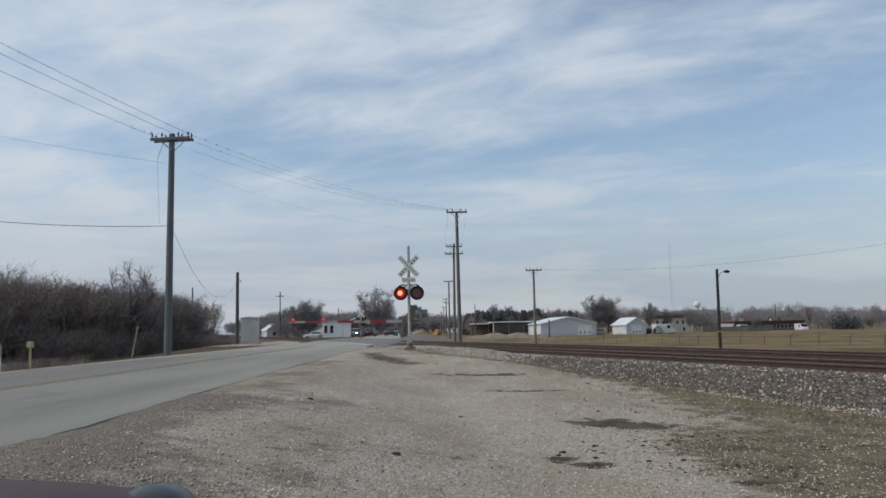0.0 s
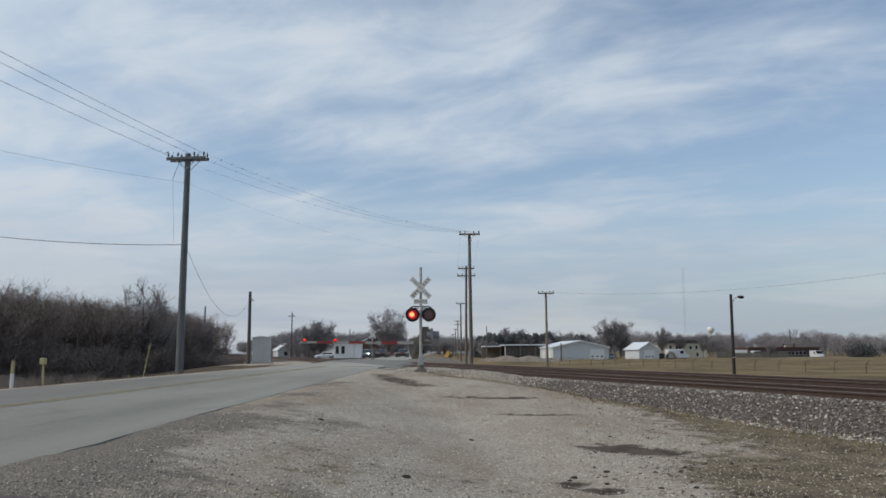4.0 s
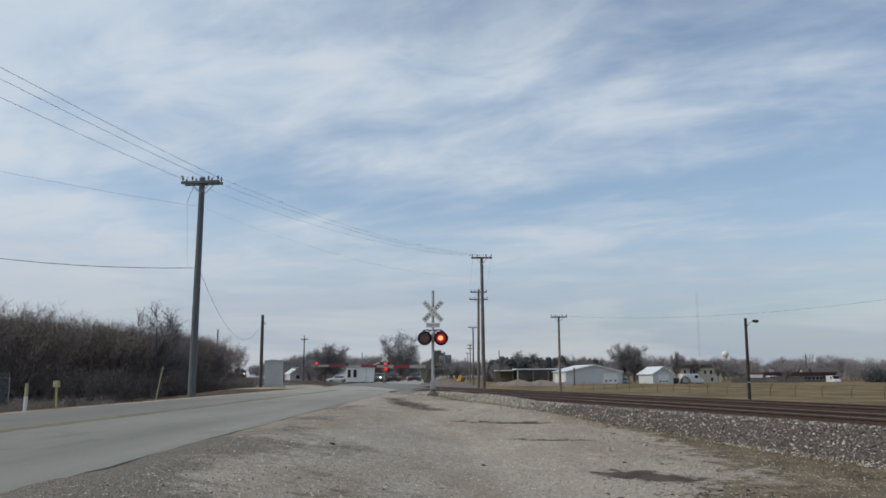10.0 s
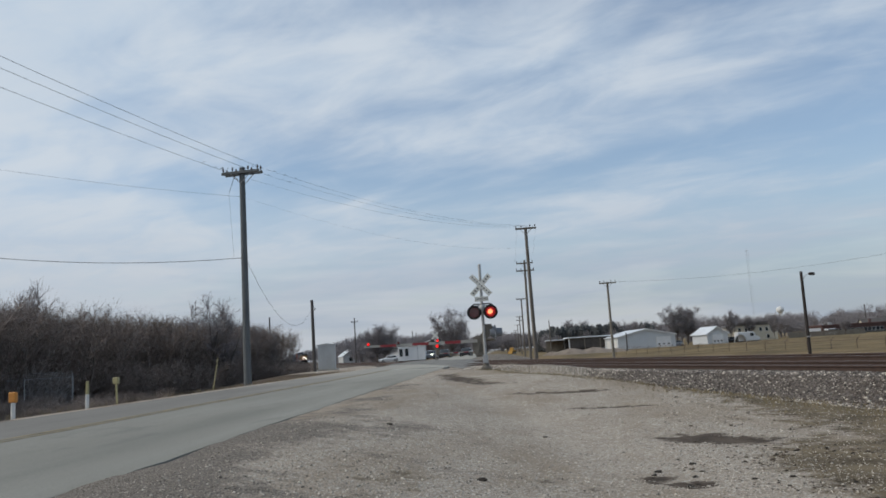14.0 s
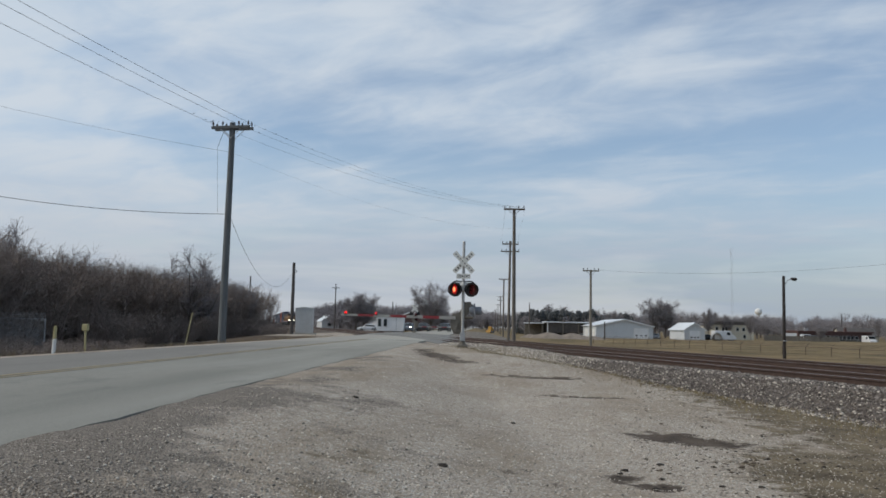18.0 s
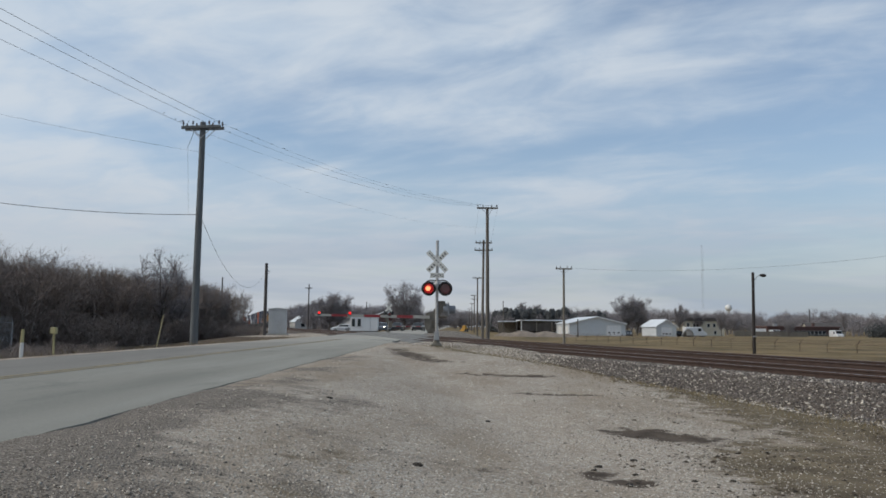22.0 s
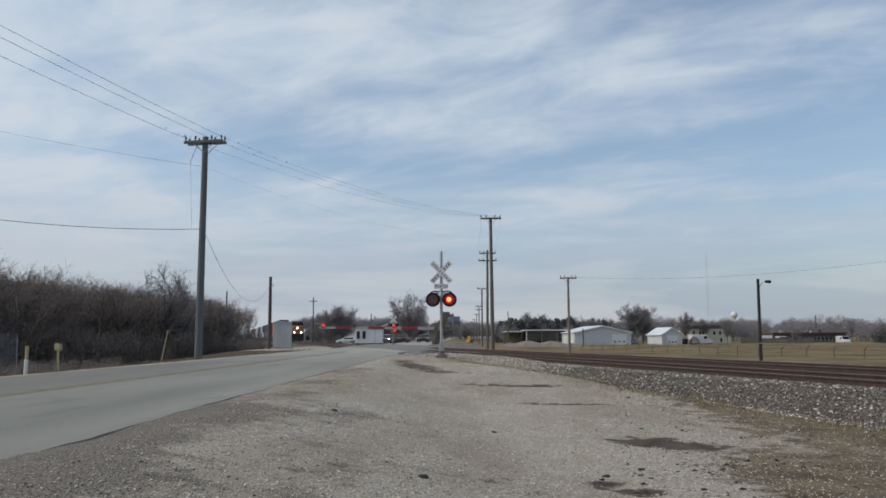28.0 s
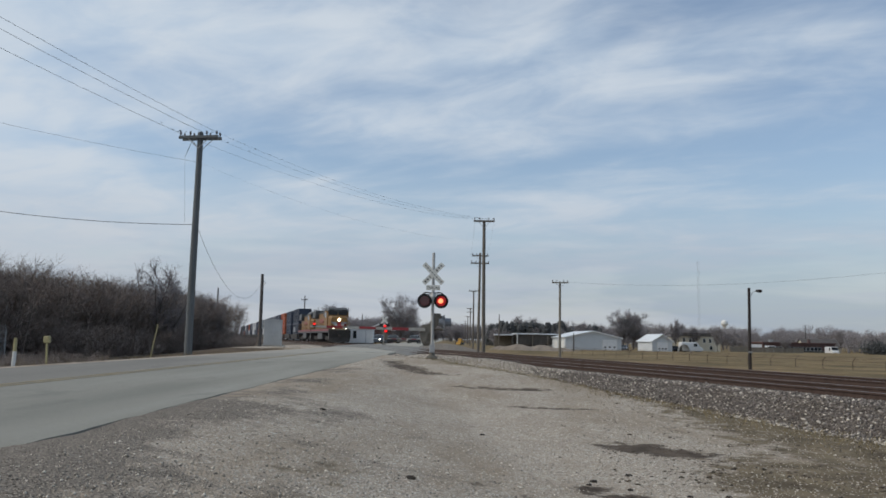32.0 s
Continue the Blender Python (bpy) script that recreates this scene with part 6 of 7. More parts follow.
def car(name, m, paint, label, kind="car", lights=None):
    """A passenger car, x forward: lower body, cabin with glass, wheels, lamps, bumpers."""
    ob = thing(name, m, label, kind)
    van = kind in ("van", "camper")
    if van:
        body = [(-2.5, half_ring(0.93, 0.35, 2.2, 0.1)), (-2.45, half_ring(0.97, 0.3, 2.3, 0.12)), (1.2, half_ring(0.97, 0.3, 2.3, 0.12)), (1.9, half_ring(0.95, 0.3, 1.35, 0.12)), (2.5, half_ring(0.92, 0.35, 1.05, 0.12)), (2.62, half_ring(0.8, 0.4, 0.9, 0.1))]
        part("body", loft(Geo(), body), paint, ob, smooth=False)
        g = Geo().add([(1.24, -0.85, 2.15), (1.24, 0.85, 2.15), (1.92, 0.85, 1.40), (1.92, -0.85, 1.40)], [(0, 1, 2, 3)])
        part("windscreen", g.turned(pose(0.04, 0, 0.04)), MAT["window"], ob)
        for sy in (-1, 1):
            part("side_window", Geo().box(0.35, 1.15, sy * 0.975 - 0.01, sy * 0.975 + 0.01, 1.35, 2.0), MAT["window"], ob)
        xs_, r = (-1.5, 1.75), 0.36
    else:
        body = [(-2.2, half_ring(0.78, 0.45, 0.85, 0.1)), (-2.1, half_ring(0.86, 0.3, 0.95, 0.12)), (-1.2, half_ring(0.9, 0.22, 1.0, 0.14)), (0.9, half_ring(0.9, 0.22, 0.97, 0.14)), (1.6, half_ring(0.88, 0.22, 0.90, 0.16)), (2.1, half_ring(0.84, 0.26, 0.80, 0.16)), (2.25, half_ring(0.74, 0.34, 0.68, 0.12))]
        part("body", loft(Geo(), body), paint, ob)
        cab = [(-2.0, half_ring(0.70, 0.9, 1.0, 0.04)), (-1.45, half_ring(0.68, 0.9, 1.42, 0.1)), (-0.2, half_ring(0.70, 0.9, 1.47, 0.1)), (0.45, half_ring(0.68, 0.9, 1.40, 0.1)), (1.15, half_ring(0.72, 0.9, 0.98, 0.04))]
        part("cabin", loft(Geo(), cab), paint, ob)
        part("windscreen", Geo().add([(0.50, -0.60, 1.39), (0.50, 0.60, 1.39), (1.13, 0.64, 1.0), (1.13, -0.64, 1.0)], [(0, 1, 2, 3)]).turned(pose(0.02, 0, 0.025)), MAT["window"], ob)
        for sy in (-1, 1):
            part("side_window", Geo().add([(-1.3, sy * 0.715, 1.02), (0.85, sy * 0.725, 1.02), (0.35, sy * 0.70, 1.36), (-1.2, sy * 0.69, 1.36)], [(0, 1, 2, 3)]), MAT["window"], ob)
            part("mirror", Geo().box(0.55, 0.75, sy * 0.95 - 0.12, sy * 0.95 + 0.12, 0.98, 1.12, bevel=0.03), paint, ob)
        xs_, r = (-1.35, 1.35), 0.32
    for x in xs_:
        for sy in (-1, 1):
            wheel(ob, x, sy * 0.82, r)
    xf = 2.56 if van else 2.18
    for sy in (-1, 1):
        part("headlight", Geo().lathe((xf - 0.1, sy * 0.62, 0.70), (1, 0, 0.1), [(0, 0.13), (0.08, 0.13), (0.12, 0.08)], 12), MAT["headlight"] if lights == "on" else MAT["lens"], ob)
        part("tail_light", Geo().box(-2.52 if van else -2.2, -2.4 if van else -2.08, sy * 0.72 - 0.1, sy * 0.72 + 0.1, 0.75, 0.92), MAT["lamp_off"], ob)
    part("front_bumper", Geo().box(xf - 0.1, xf + 0.1, -0.78, 0.78, 0.28, 0.48, bevel=0.05), MAT["plastic_grey"] if paint is not MAT["car_dark"] else MAT["black"], ob)
    return ob


car("camper_van", pose(55.3, 185, -0.55, 0, 0, 8), MAT["car_white"], "white camper van parked by the hoop shelter", "camper")
car("parked_van", pose(88.3, 222, -1.0, 0, 0, 262), MAT["car_white"], "white van parked by the brick building", "van")
car("parked_van", pose(106.0, 224, -1.0, 0, 0, 268), MAT["car_white"], "white van parked at the end of the brick building", "van")
car("parked_car", pose(51.9, 188, -0.6, 0, 0, 200), MAT["car_dark"], "dark car parked beside the garage", "car")
car("parked_car", pose(41.2, 190, -0.6, 0, 0, 250), MAT["car_grey"], "grey car parked between barn and tree", "car")
car("waiting_car", pose(-9.35, 136, 0.53, 0, 0, 268), MAT["car_dark"], "dark car waiting behind the far gate", "car")
car("waiting_car", pose(-5.9, 139, 0.53, 0, 0, 264), MAT["car_dark"], "dark car standing beyond the far gate", "car")
car("waiting_car", pose(-11.3, 131, 0.45, 0, 0, 262), MAT["car_grey"], "grey car with lit headlights beyond the crossing", "car", "on")
car("parked_car", pose(-22.4, 163, 0.1, 0, 0, 185), MAT["car_white"], "white car parked before the cottages", "car")
car("parked_car", pose(-19.0, 160, 0.1, 0, 0, 175), MAT["car_grey"], "silver car parked before the cottages", "car")
MOVING_VAN = car("moving_van", pose(11.3, 300, -0.2, 0, 0, 180), MAT["car_white"], "white van driving on the far cross street", "van")

# yellow machine far down the road
mac = thing("loader", pose(3.3, 228, -0.1, 0, 0, 240) @ Matrix.Scale(0.8, 4), "small yellow wheel loader parked by the pole line", "loader")
part("body", Geo().box(-1.4, 0.8, -0.7, 0.7, 0.6, 1.3, bevel=0.08), MAT["plant_yellow"], mac)
part("cab", Geo().box(-0.5, 0.5, -0.6, 0.6, 1.3, 2.2, bevel=0.06), MAT["plant_yellow"], mac)
part("bucket", Geo().prism([(1.3, 0.2), (2.0, 0.15), (2.05, 0.3), (1.5, 0.35), (1.4, 0.9), (1.25, 0.9)], -0.9, 0.9), MAT["plant_yellow"], mac)
for x in (-0.9, 0.6):
    for sy in (-1, 1):
        wheel(mac, x, sy * 0.75, 0.5, 0.35)

# water tower and radio mast on the horizon
wtw = thing("water_tower", pose(308, 900, 0.8) @ Matrix.Scale(0.92, 4), "white spherical water tower on a single stem", "water tower")
part("tank", Geo().lathe((0, 0, 22), (0, 0, 1), [(0.0, 0.9), (0.6, 2.2), (2.0, 3.7), (4.2, 4.4), (6.4, 3.7), (7.8, 2.2), (8.5, 0.4)], 24), MAT["white"], wtw, smooth=True)
part("stem", Geo().lathe((0, 0, -1), (0, 0, 1), [(0, 2.4), (3, 1.2), (20, 1.0), (23.2, 1.6)], 16), MAT["white"], wtw, smooth=True)
rad = thing("radio_mast", pose(217.5, 700, -1), "tall lattice radio mast", "radio mast")
for k in range(3):
    a = 2 * math.pi * k / 3
    part("leg", Geo().tube((1.1 * math.cos(a), 1.1 * math.sin(a), 0), (1.1 * math.cos(a), 1.1 * math.sin(a), 75), 0.035, sides=4), MAT["galv"], rad)
lat = Geo()
for j in range(60):
    for k in range(3):
        a, b = 2 * math.pi * k / 3, 2 * math.pi * (k + 1) / 3
        lat.tube((1.1 * math.cos(a), 1.1 * math.sin(a), j * 1.25), (1.1 * math.cos(b), 1.1 * math.sin(b), (j + 1) * 1.25), 0.02, sides=3, caps=False)
part("lattice", lat, MAT["galv"], rad)


def chain_fence(name, pts, height, spacing, fabric, label, z=-0.45, lean=0.3, metal=None):
    metal = metal or MAT["galv"]
    fence = thing(name, pose(0, 0, 0), label, "fence")
    a, b = Vector(pts[0]), Vector(pts[1])
    d = b - a
    n = int(d.length / spacing)
    nrm = Vector((-d.y, d.x)).normalized()
    for k in range(n + 1):
        p = a.lerp(b, k / n)
        part("post", Geo().tube((p.x, p.y, z - 0.3), (p.x, p.y, z + height), (0.024 if metal is not MAT["galv"] else 0.035), sides=6).tube((p.x, p.y, z + height), (p.x + nrm.x * lean, p.y + nrm.y * lean, z + height + 0.3), 0.022, sides=5), metal, fence)
    for h in (0.05, height * 0.5, height - 0.03):
        part("rail", Geo().tube((a.x, a.y, z + h), (b.x, b.y, z + h), 0.018 if h > height - 0.1 else 0.006, sides=4), metal, fence)
    for j in range(3):
        o = lean * (j + 1) / 3.2
        part("barbed_wire", Geo().tube((a.x + nrm.x * o, a.y + nrm.y * o, z + height + 0.09 * (j + 1)), (b.x + nrm.x * o, b.y + nrm.y * o, z + height + 0.09 * (j + 1)), 0.008, sides=3), metal, fence)
    if fabric:
        g = Geo()
        m = int(d.length / fabric)
        run = height
        u = d.normalized()
        for k in range(-int(run / fabric), m):
            for sgn in (1, -1):
                s0, s1 = k * fabric, k * fabric + run
                z0, z1 = (0.03, height) if sgn > 0 else (height, 0.03)
                if s0 < 0:
                    z0, s0 = z0 + (z1 - z0) * (-s0 / run), 0
                if s1 > d.length:
                    z1, s1 = z0 + (z1 - z0) * (d.length - s0) / max(1e-6, s1 - s0), d.length
                p, q = a + u * s0, a + u * s1
                g.tube((p.x, p.y, z + z0), (q.x, q.y, z + z1), 0.0035, sides=3, caps=False)
        tagged(part("mesh_fabric", g, metal, fence, "woven wire mesh"), kind="stuff")
    return fence


chain_fence("chain_link_fence", ((-25.6, 47.0), (-46.0, 41.0)), 1.75, 2.6, 0.09, "grey chain-link fence topped with barbed wire before the thicket", z=-0.35)
fa, fb = at_track(47, 105), at_track(47, 20)
chain_fence("field_fence", ((fa.x, fa.y), (fb.x, fb.y)), 0.72, 3.1, 0.0, "low rusty wire fence with leaning outriggers across the field", z=-0.42, lean=0.35, metal=MAT["rail_side"])


# ---- roadside markers ----
def marker(x, y, z, h, lean, parts_, label, r=0.045):
    ob = thing("marker_post", pose(x, y, z, lean[0], lean[1], 0), label, "marker post", "roadside markers")
    z0 = -0.3
    for name, z1, mat, rr in parts_:
        part(name, Geo().tube((0, 0, z0), (0, 0, z1), rr, sides=10), mat, ob)
        z0 = z1
    return ob


marker(-11.35, 21.7, 0.30, 0.9, (0, 1), (("lower_tube", 0.55, MAT["white"], 0.05), ("upper_tube", 0.84, MAT["yellow"], 0.045), ("cap", 0.90, MAT["yellow"], 0.04)), "white plastic marker post with a yellow top")
mk = marker(-11.38, 23.5, 0.30, 0.9, (0, -2), (("post", 0.78, MAT["yellow"], 0.03),), "yellow pedestal marker with a square head")
part("head", Geo().box(-0.085, 0.085, -0.06, 0.06, 0.76, 0.95, bevel=0.02), MAT["yellow"], mk)
mk = marker(-11.5, 18.6, 0.28, 0.9, (0, 0), (("post", 0.55, MAT["white"], 0.05),), "white marker post with a faded orange head")
part("head", Geo().box(-0.09, 0.09, -0.06, 0.06, 0.55, 0.8, bevel=0.03), MAT["orange"], mk)
marker(-11.42, 31.5, 0.35, 1.4, (0, 10), (("stake", 1.40, MAT["yellow"], 0.018),), "leaning slender yellowish stake beside the road")


# ---- the train ----
TRAIN = []      # (thing, distance behind the nose)
CAR_TURN = math.degrees(math.atan2(-ALONG.y, -ALONG.x))


def rail_truck(parent, x, axles, label=""):
    base = part("truck_frame", Geo().box(x - axles * 0.9, x + axles * 0.9, -1.1, -0.92, 0.35, 0.85, bevel=0.05).box(x - axles * 0.9, x + axles * 0.9, 0.92, 1.1, 0.35, 0.85, bevel=0.05).box(x - 0.4, x + 0.4, -0.95, 0.95, 0.5, 0.9), MAT["under"], parent)
    for k in range(axles):
        u = x + (k - (axles - 1) / 2) * 1.85
        for sy in (-1, 1):
            part("wheel", Geo().lathe((u, sy * 0.72 - 0.07, 0.5), (0, 1, 0), [(0, 0.2), (0, 0.5), (0.12, 0.5), (0.14, 0.3)], 16), MAT["under"], base)


def locomotive(back, lit):
    ob = thing("locomotive", Matrix.Diagonal((1, 1, 1.07, 1)), "yellow and grey diesel locomotive with lit headlights" if lit else "second yellow and grey diesel locomotive in the train", "locomotive", "locomotives")
    glow = MAT["headlight"] if lit else MAT["lens"]
    yl, gr = MAT["yellow_loco"], MAT["grey_loco"]
    part("frame", Geo().box(-22.0, -0.6, -1.5, 1.5, 1.35, 1.85, bevel=0.04), gr, ob)
    part("sill_stripe", Geo().box(-21.9, -0.7, -1.53, -1.505, 1.62, 1.80).box(-21.9, -0.7, 1.505, 1.53, 1.62, 1.80), MAT["red_paint"], ob)
    part("pilot", Geo().prism([(-0.62, 0.3), (-0.30, 0.25), (-0.28, 1.7), (-0.62, 1.85)], -1.45, 1.45), MAT["under"], ob)
    part("plow", Geo().prism([(-0.5, 0.15), (0.05, 0.12), (-0.2, 0.75), (-0.5, 0.75)], -1.3, 1.3), MAT["under"], ob)
    part("coupler", Geo().box(-0.4, 0.35, -0.14, 0.14, 0.75, 1.05, bevel=0.03), MAT["under"], ob)
    nose = [(-2.5, half_ring(1.40, 1.85, 3.60, 0.15)), (-1.6, half_ring(1.35, 1.85, 3.52, 0.2)), (-0.95, half_ring(1.15, 1.85, 3.35, 0.25))]
    part("nose", loft(Geo(), nose), yl, ob)
    cabs = [(-5.0, half_ring(1.55, 1.85, 4.35, 0.2)), (-2.6, half_ring(1.55, 1.85, 4.35, 0.2)), (-2.3, half_ring(1.5, 1.85, 3.6, 0.15))]
    part("cab", loft(Geo(), cabs), yl, ob)
    roof = [(-5.1, half_ring(1.58, 3.98, 4.70, 0.33)), (-2.75, half_ring(1.58, 3.98, 4.68, 0.33)), (-2.32, half_ring(1.5, 3.92, 4.42, 0.24))]
    part("cab_roof", loft(Geo(), roof), gr, ob)
    for sy in (-1, 1):
        part("windscreen", Geo().add([(-2.28, sy * 0.10, 3.70), (-2.28, sy * 1.36, 3.70), (-2.29, sy * 1.36, 4.20), (-2.29, sy * 0.10, 4.20)], [(0, 1, 2, 3)]), MAT["black"], ob)
        part("side_window", Geo().box(-4.5, -3.0, sy * 1.56 - 0.01, sy * 1.56 + 0.01, 3.35, 4.05), MAT["window"], ob)
        part("number_board", Geo().box(-2.36, -2.28, sy * 0.85 - 0.3, sy * 0.85 + 0.3, 4.24, 4.40), MAT["black"], ob)
        part("ditch_light", Geo().lathe((-0.35, sy * 0.85, 2.03), (1, 0, 0), [(0, 0.10), (0.12, 0.15), (0.16, 0.15), (0.2, 0.08)], 14), glow, ob)
        part("handrail", Geo().tube((-21.5, sy * 1.45, 2.95), (-5.2, sy * 1.45, 2.95), 0.025, sides=6), yl, ob)
        for k in range(12):
            part("stanchion", Geo().tube((-21.5 + 1.48 * k, sy * 1.45, 1.85), (-21.5 + 1.48 * k, sy * 1.45, 2.95), 0.022, sides=5), yl, ob)
        part("front_step", Geo().box(-1.2, -0.6, sy * 1.2 - 0.25, sy * 1.2 + 0.25, 0.5, 1.35), gr, ob)
        part("nose_rail", Geo().tube((-0.5, sy * 1.4, 1.85), (-0.5, sy * 1.4, 2.85), 0.025, sides=5).tube((-0.5, sy * 1.4, 2.85), (-0.5, sy * 0.5, 2.85), 0.025, sides=5), yl, ob)
    part("headlight", Geo().lathe((-0.98, 0, 3.05), (1, 0, 0), [(0, 0.12), (0.12, 0.16), (0.17, 0.16), (0.22, 0.08)], 14), glow, ob)
    part("nose_emblem", Geo().prism([(-0.965, 2.12), (-0.93, 2.12), (-0.93, 2.72), (-0.965, 2.72)], -0.26, 0.26), MAT["red_paint"], ob)
    for sy in (-1, 1):
        wing = [(sy * 0.28, 2.22), (sy * 0.62, 2.30), (sy * 1.06, 2.62), (sy * 1.06, 2.78), (sy * 0.28, 2.70)]
        part("nose_wing", Geo().add([(-0.94, y, z) for y, z in wing] + [(-0.915, y, z) for y, z in wing], [(0, 1, 2, 3, 4), (9, 8, 7, 6, 5)] + [(k, (k + 1) % 5, 5 + (k + 1) % 5, 5 + k) for k in range(5)]), MAT["grey_box"], ob, "blue-grey wing emblem on the nose")
    part("air_intake", Geo().box(-8.3, -6.0, -1.32, 1.32, 3.55, 4.42, bevel=0.08), gr, ob)
    hood = [(-21.2, half_ring(0.95, 1.85, 4.1, 0.12)), (-5.0, half_ring(0.95, 1.85, 4.1, 0.12))]
    part("hood", loft(Geo(), hood), yl, ob)
    rad_ = [(-20.8, half_ring(1.5, 3.5, 4.62, 0.12)), (-16.6, half_ring(1.5, 3.5, 4.62, 0.12))]
    part("radiator", loft(Geo(), rad_), gr, ob)
    part("hood_roof", Geo().box(-16.6, -5.1, -0.98, 0.98, 4.1, 4.3, bevel=0.05), gr, ob)
    part("exhaust", Geo().box(-12.5, -11.2, -0.35, 0.35, 4.3, 4.6, bevel=0.04), gr, ob)
    part("blower_case", Geo().box(-8.5, -5.4, -1.25, 1.25, 2.9, 4.25, bevel=0.08), yl, ob)
    for k in range(9):
        for sy in (-1, 1):
            part("hood_door", Geo().box(-16.3 + 0.85 * k, -15.55 + 0.85 * k, sy * 0.965 - 0.015, sy * 0.965 + 0.015, 2.0, 3.6, bevel=0.01), yl, ob)
    part("side_lettering", Geo().box(-15.5, -10.5, -1.0, -0.985, 2.75, 3.25).box(-15.5, -10.5, 0.985, 1.0, 2.75, 3.25), MAT["red_paint"], ob)
    part("fuel_tank", Geo().box(-14.0, -8.6, -1.4, 1.4, 0.45, 1.35, bevel=0.12), gr, ob)
    rail_truck(ob, -4.2, 3)
    rail_truck(ob, -18.2, 3)
    TRAIN.append((ob, back))
    return ob


def well_car(back, colours):
    """A low well car with two stacked containers, each a thing of its own."""
    m = pose(0, 0, 0)
    ob = thing("well_car", m, "low dark well car carrying stacked containers", "railcar", "well cars")
    L = 16.2
    part("side_sill", Geo().box(-L + 1.6, -1.6, -1.5, -1.35, 0.35, 1.30, bevel=0.03), MAT["under"], ob)
    part("side_sill", Geo().box(-L + 1.6, -1.6, 1.35, 1.5, 0.35, 1.30, bevel=0.03), MAT["under"], ob)
    part("floor", Geo().box(-L + 1.6, -1.6, -1.3, 1.3, 0.30, 0.42), MAT["under"], ob)
    part("end_platform", Geo().box(-1.7, -0.2, -1.3, 1.3, 0.95, 1.25, bevel=0.03).box(-L + 0.2, -L + 1.7, -1.3, 1.3, 0.95, 1.25, bevel=0.03), MAT["under"], ob)
    rail_truck(ob, -0.9, 1)
    rail_truck(ob, -L + 0.9, 1)
    TRAIN.append((ob, back))
    for k, col in enumerate(colours):
        z0 = 0.43 + 2.92 * k
        c = thing("container", m, {"blue_box": "dark blue", "grey_box": "grey", "orange_box": "orange", "white_box": "white"}[col] + " corrugated shipping container on a well car", "container", "containers")
        part("body", Geo().box(-L + 1.95, -1.95, -1.17, 1.17, z0 + 0.06, z0 + 2.84), MAT[col], c)
        part("frame", Geo().box(-2.0, -1.84, -1.22, 1.22, z0, z0 + 0.16).box(-2.0, -1.84, -1.22, 1.22, z0 + 2.74, z0 + 2.9).box(-2.0, -1.84, -1.22, -1.06, z0 + 0.16, z0 + 2.74).box(-2.0, -1.84, 1.06, 1.22, z0 + 0.16, z0 + 2.74), MAT[col], c)
        for sy in (-1, 1):
            part("bottom_rail", Geo().box(-L + 1.9, -2.0, sy * 1.19 - 0.03, sy * 1.19 + 0.03, z0, z0 + 0.16), MAT[col], c)
            part("top_rail", Geo().box(-L + 1.9, -2.0, sy * 1.19 - 0.03, sy * 1.19 + 0.03, z0 + 2.78, z0 + 2.9), MAT[col], c)
            g = Geo()
            for j in range(40):
                g.box(-L + 2.1 + 0.302 * j, -L + 2.1 + 0.302 * j + 0.15, sy * 1.185 - 0.02, sy * 1.185 + 0.02, z0 + 0.18, z0 + 2.76)
            tagged(part("corrugation", g, MAT[col], c), kind="stuff")
            if (k + int(back)) % 3 == 0:
                part("panel_mark", Geo().box(-L + 3.5, -L + 8.0, sy * 1.215 - 0.004, sy * 1.215 + 0.004, z0 + 1.3, z0 + 2.3), MAT["grey_box"] if col != "grey_box" else MAT["blue_box"], c)
        TRAIN.append((c, back))


locomotive(0.0, True)
locomotive(22.3, False)
B, G_, O, W = "blue_box", "grey_box", "orange_box", "white_box"
LOADS = ((B, B), (B, B), (O, O), (B, B), (B, G_), (G_, B), (B, B), (W, B), (B, W), (O, B), (B, B), (G_, W),
         (W, W), (B, G_), (B, B), (W, O), (B, B), (G_, B), (B, W), (O, B), (B, B), (W, G_), (B, B), (G_, B))
for k, pair in enumerate(LOADS):
    well_car(45.0 + 16.6 * k, pair)

# where the nose stands along the track, second by second: it slows for the town and runs on
RUN = ((0, 730), (6, 602), (8, 560), (10, 515), (12, 462), (13, 436), (14.5, 398), (16, 364), (18, 330), (20, 304), (22, 279), (24, 253), (26, 226),
       (28, 196), (29, 176), (30, 155), (31, 134), (32, 112))


def train_pose(back, t):
    """The train rolls towards the crossing on the second track."""
    nose = float(np.interp(t, [r[0] for r in RUN], [r[1] for r in RUN]))
    p = at_track(TRACK_Q[1], nose + back, 0.553)
    return pose(p.x, p.y, p.z, 0, 0, CAR_TURN)


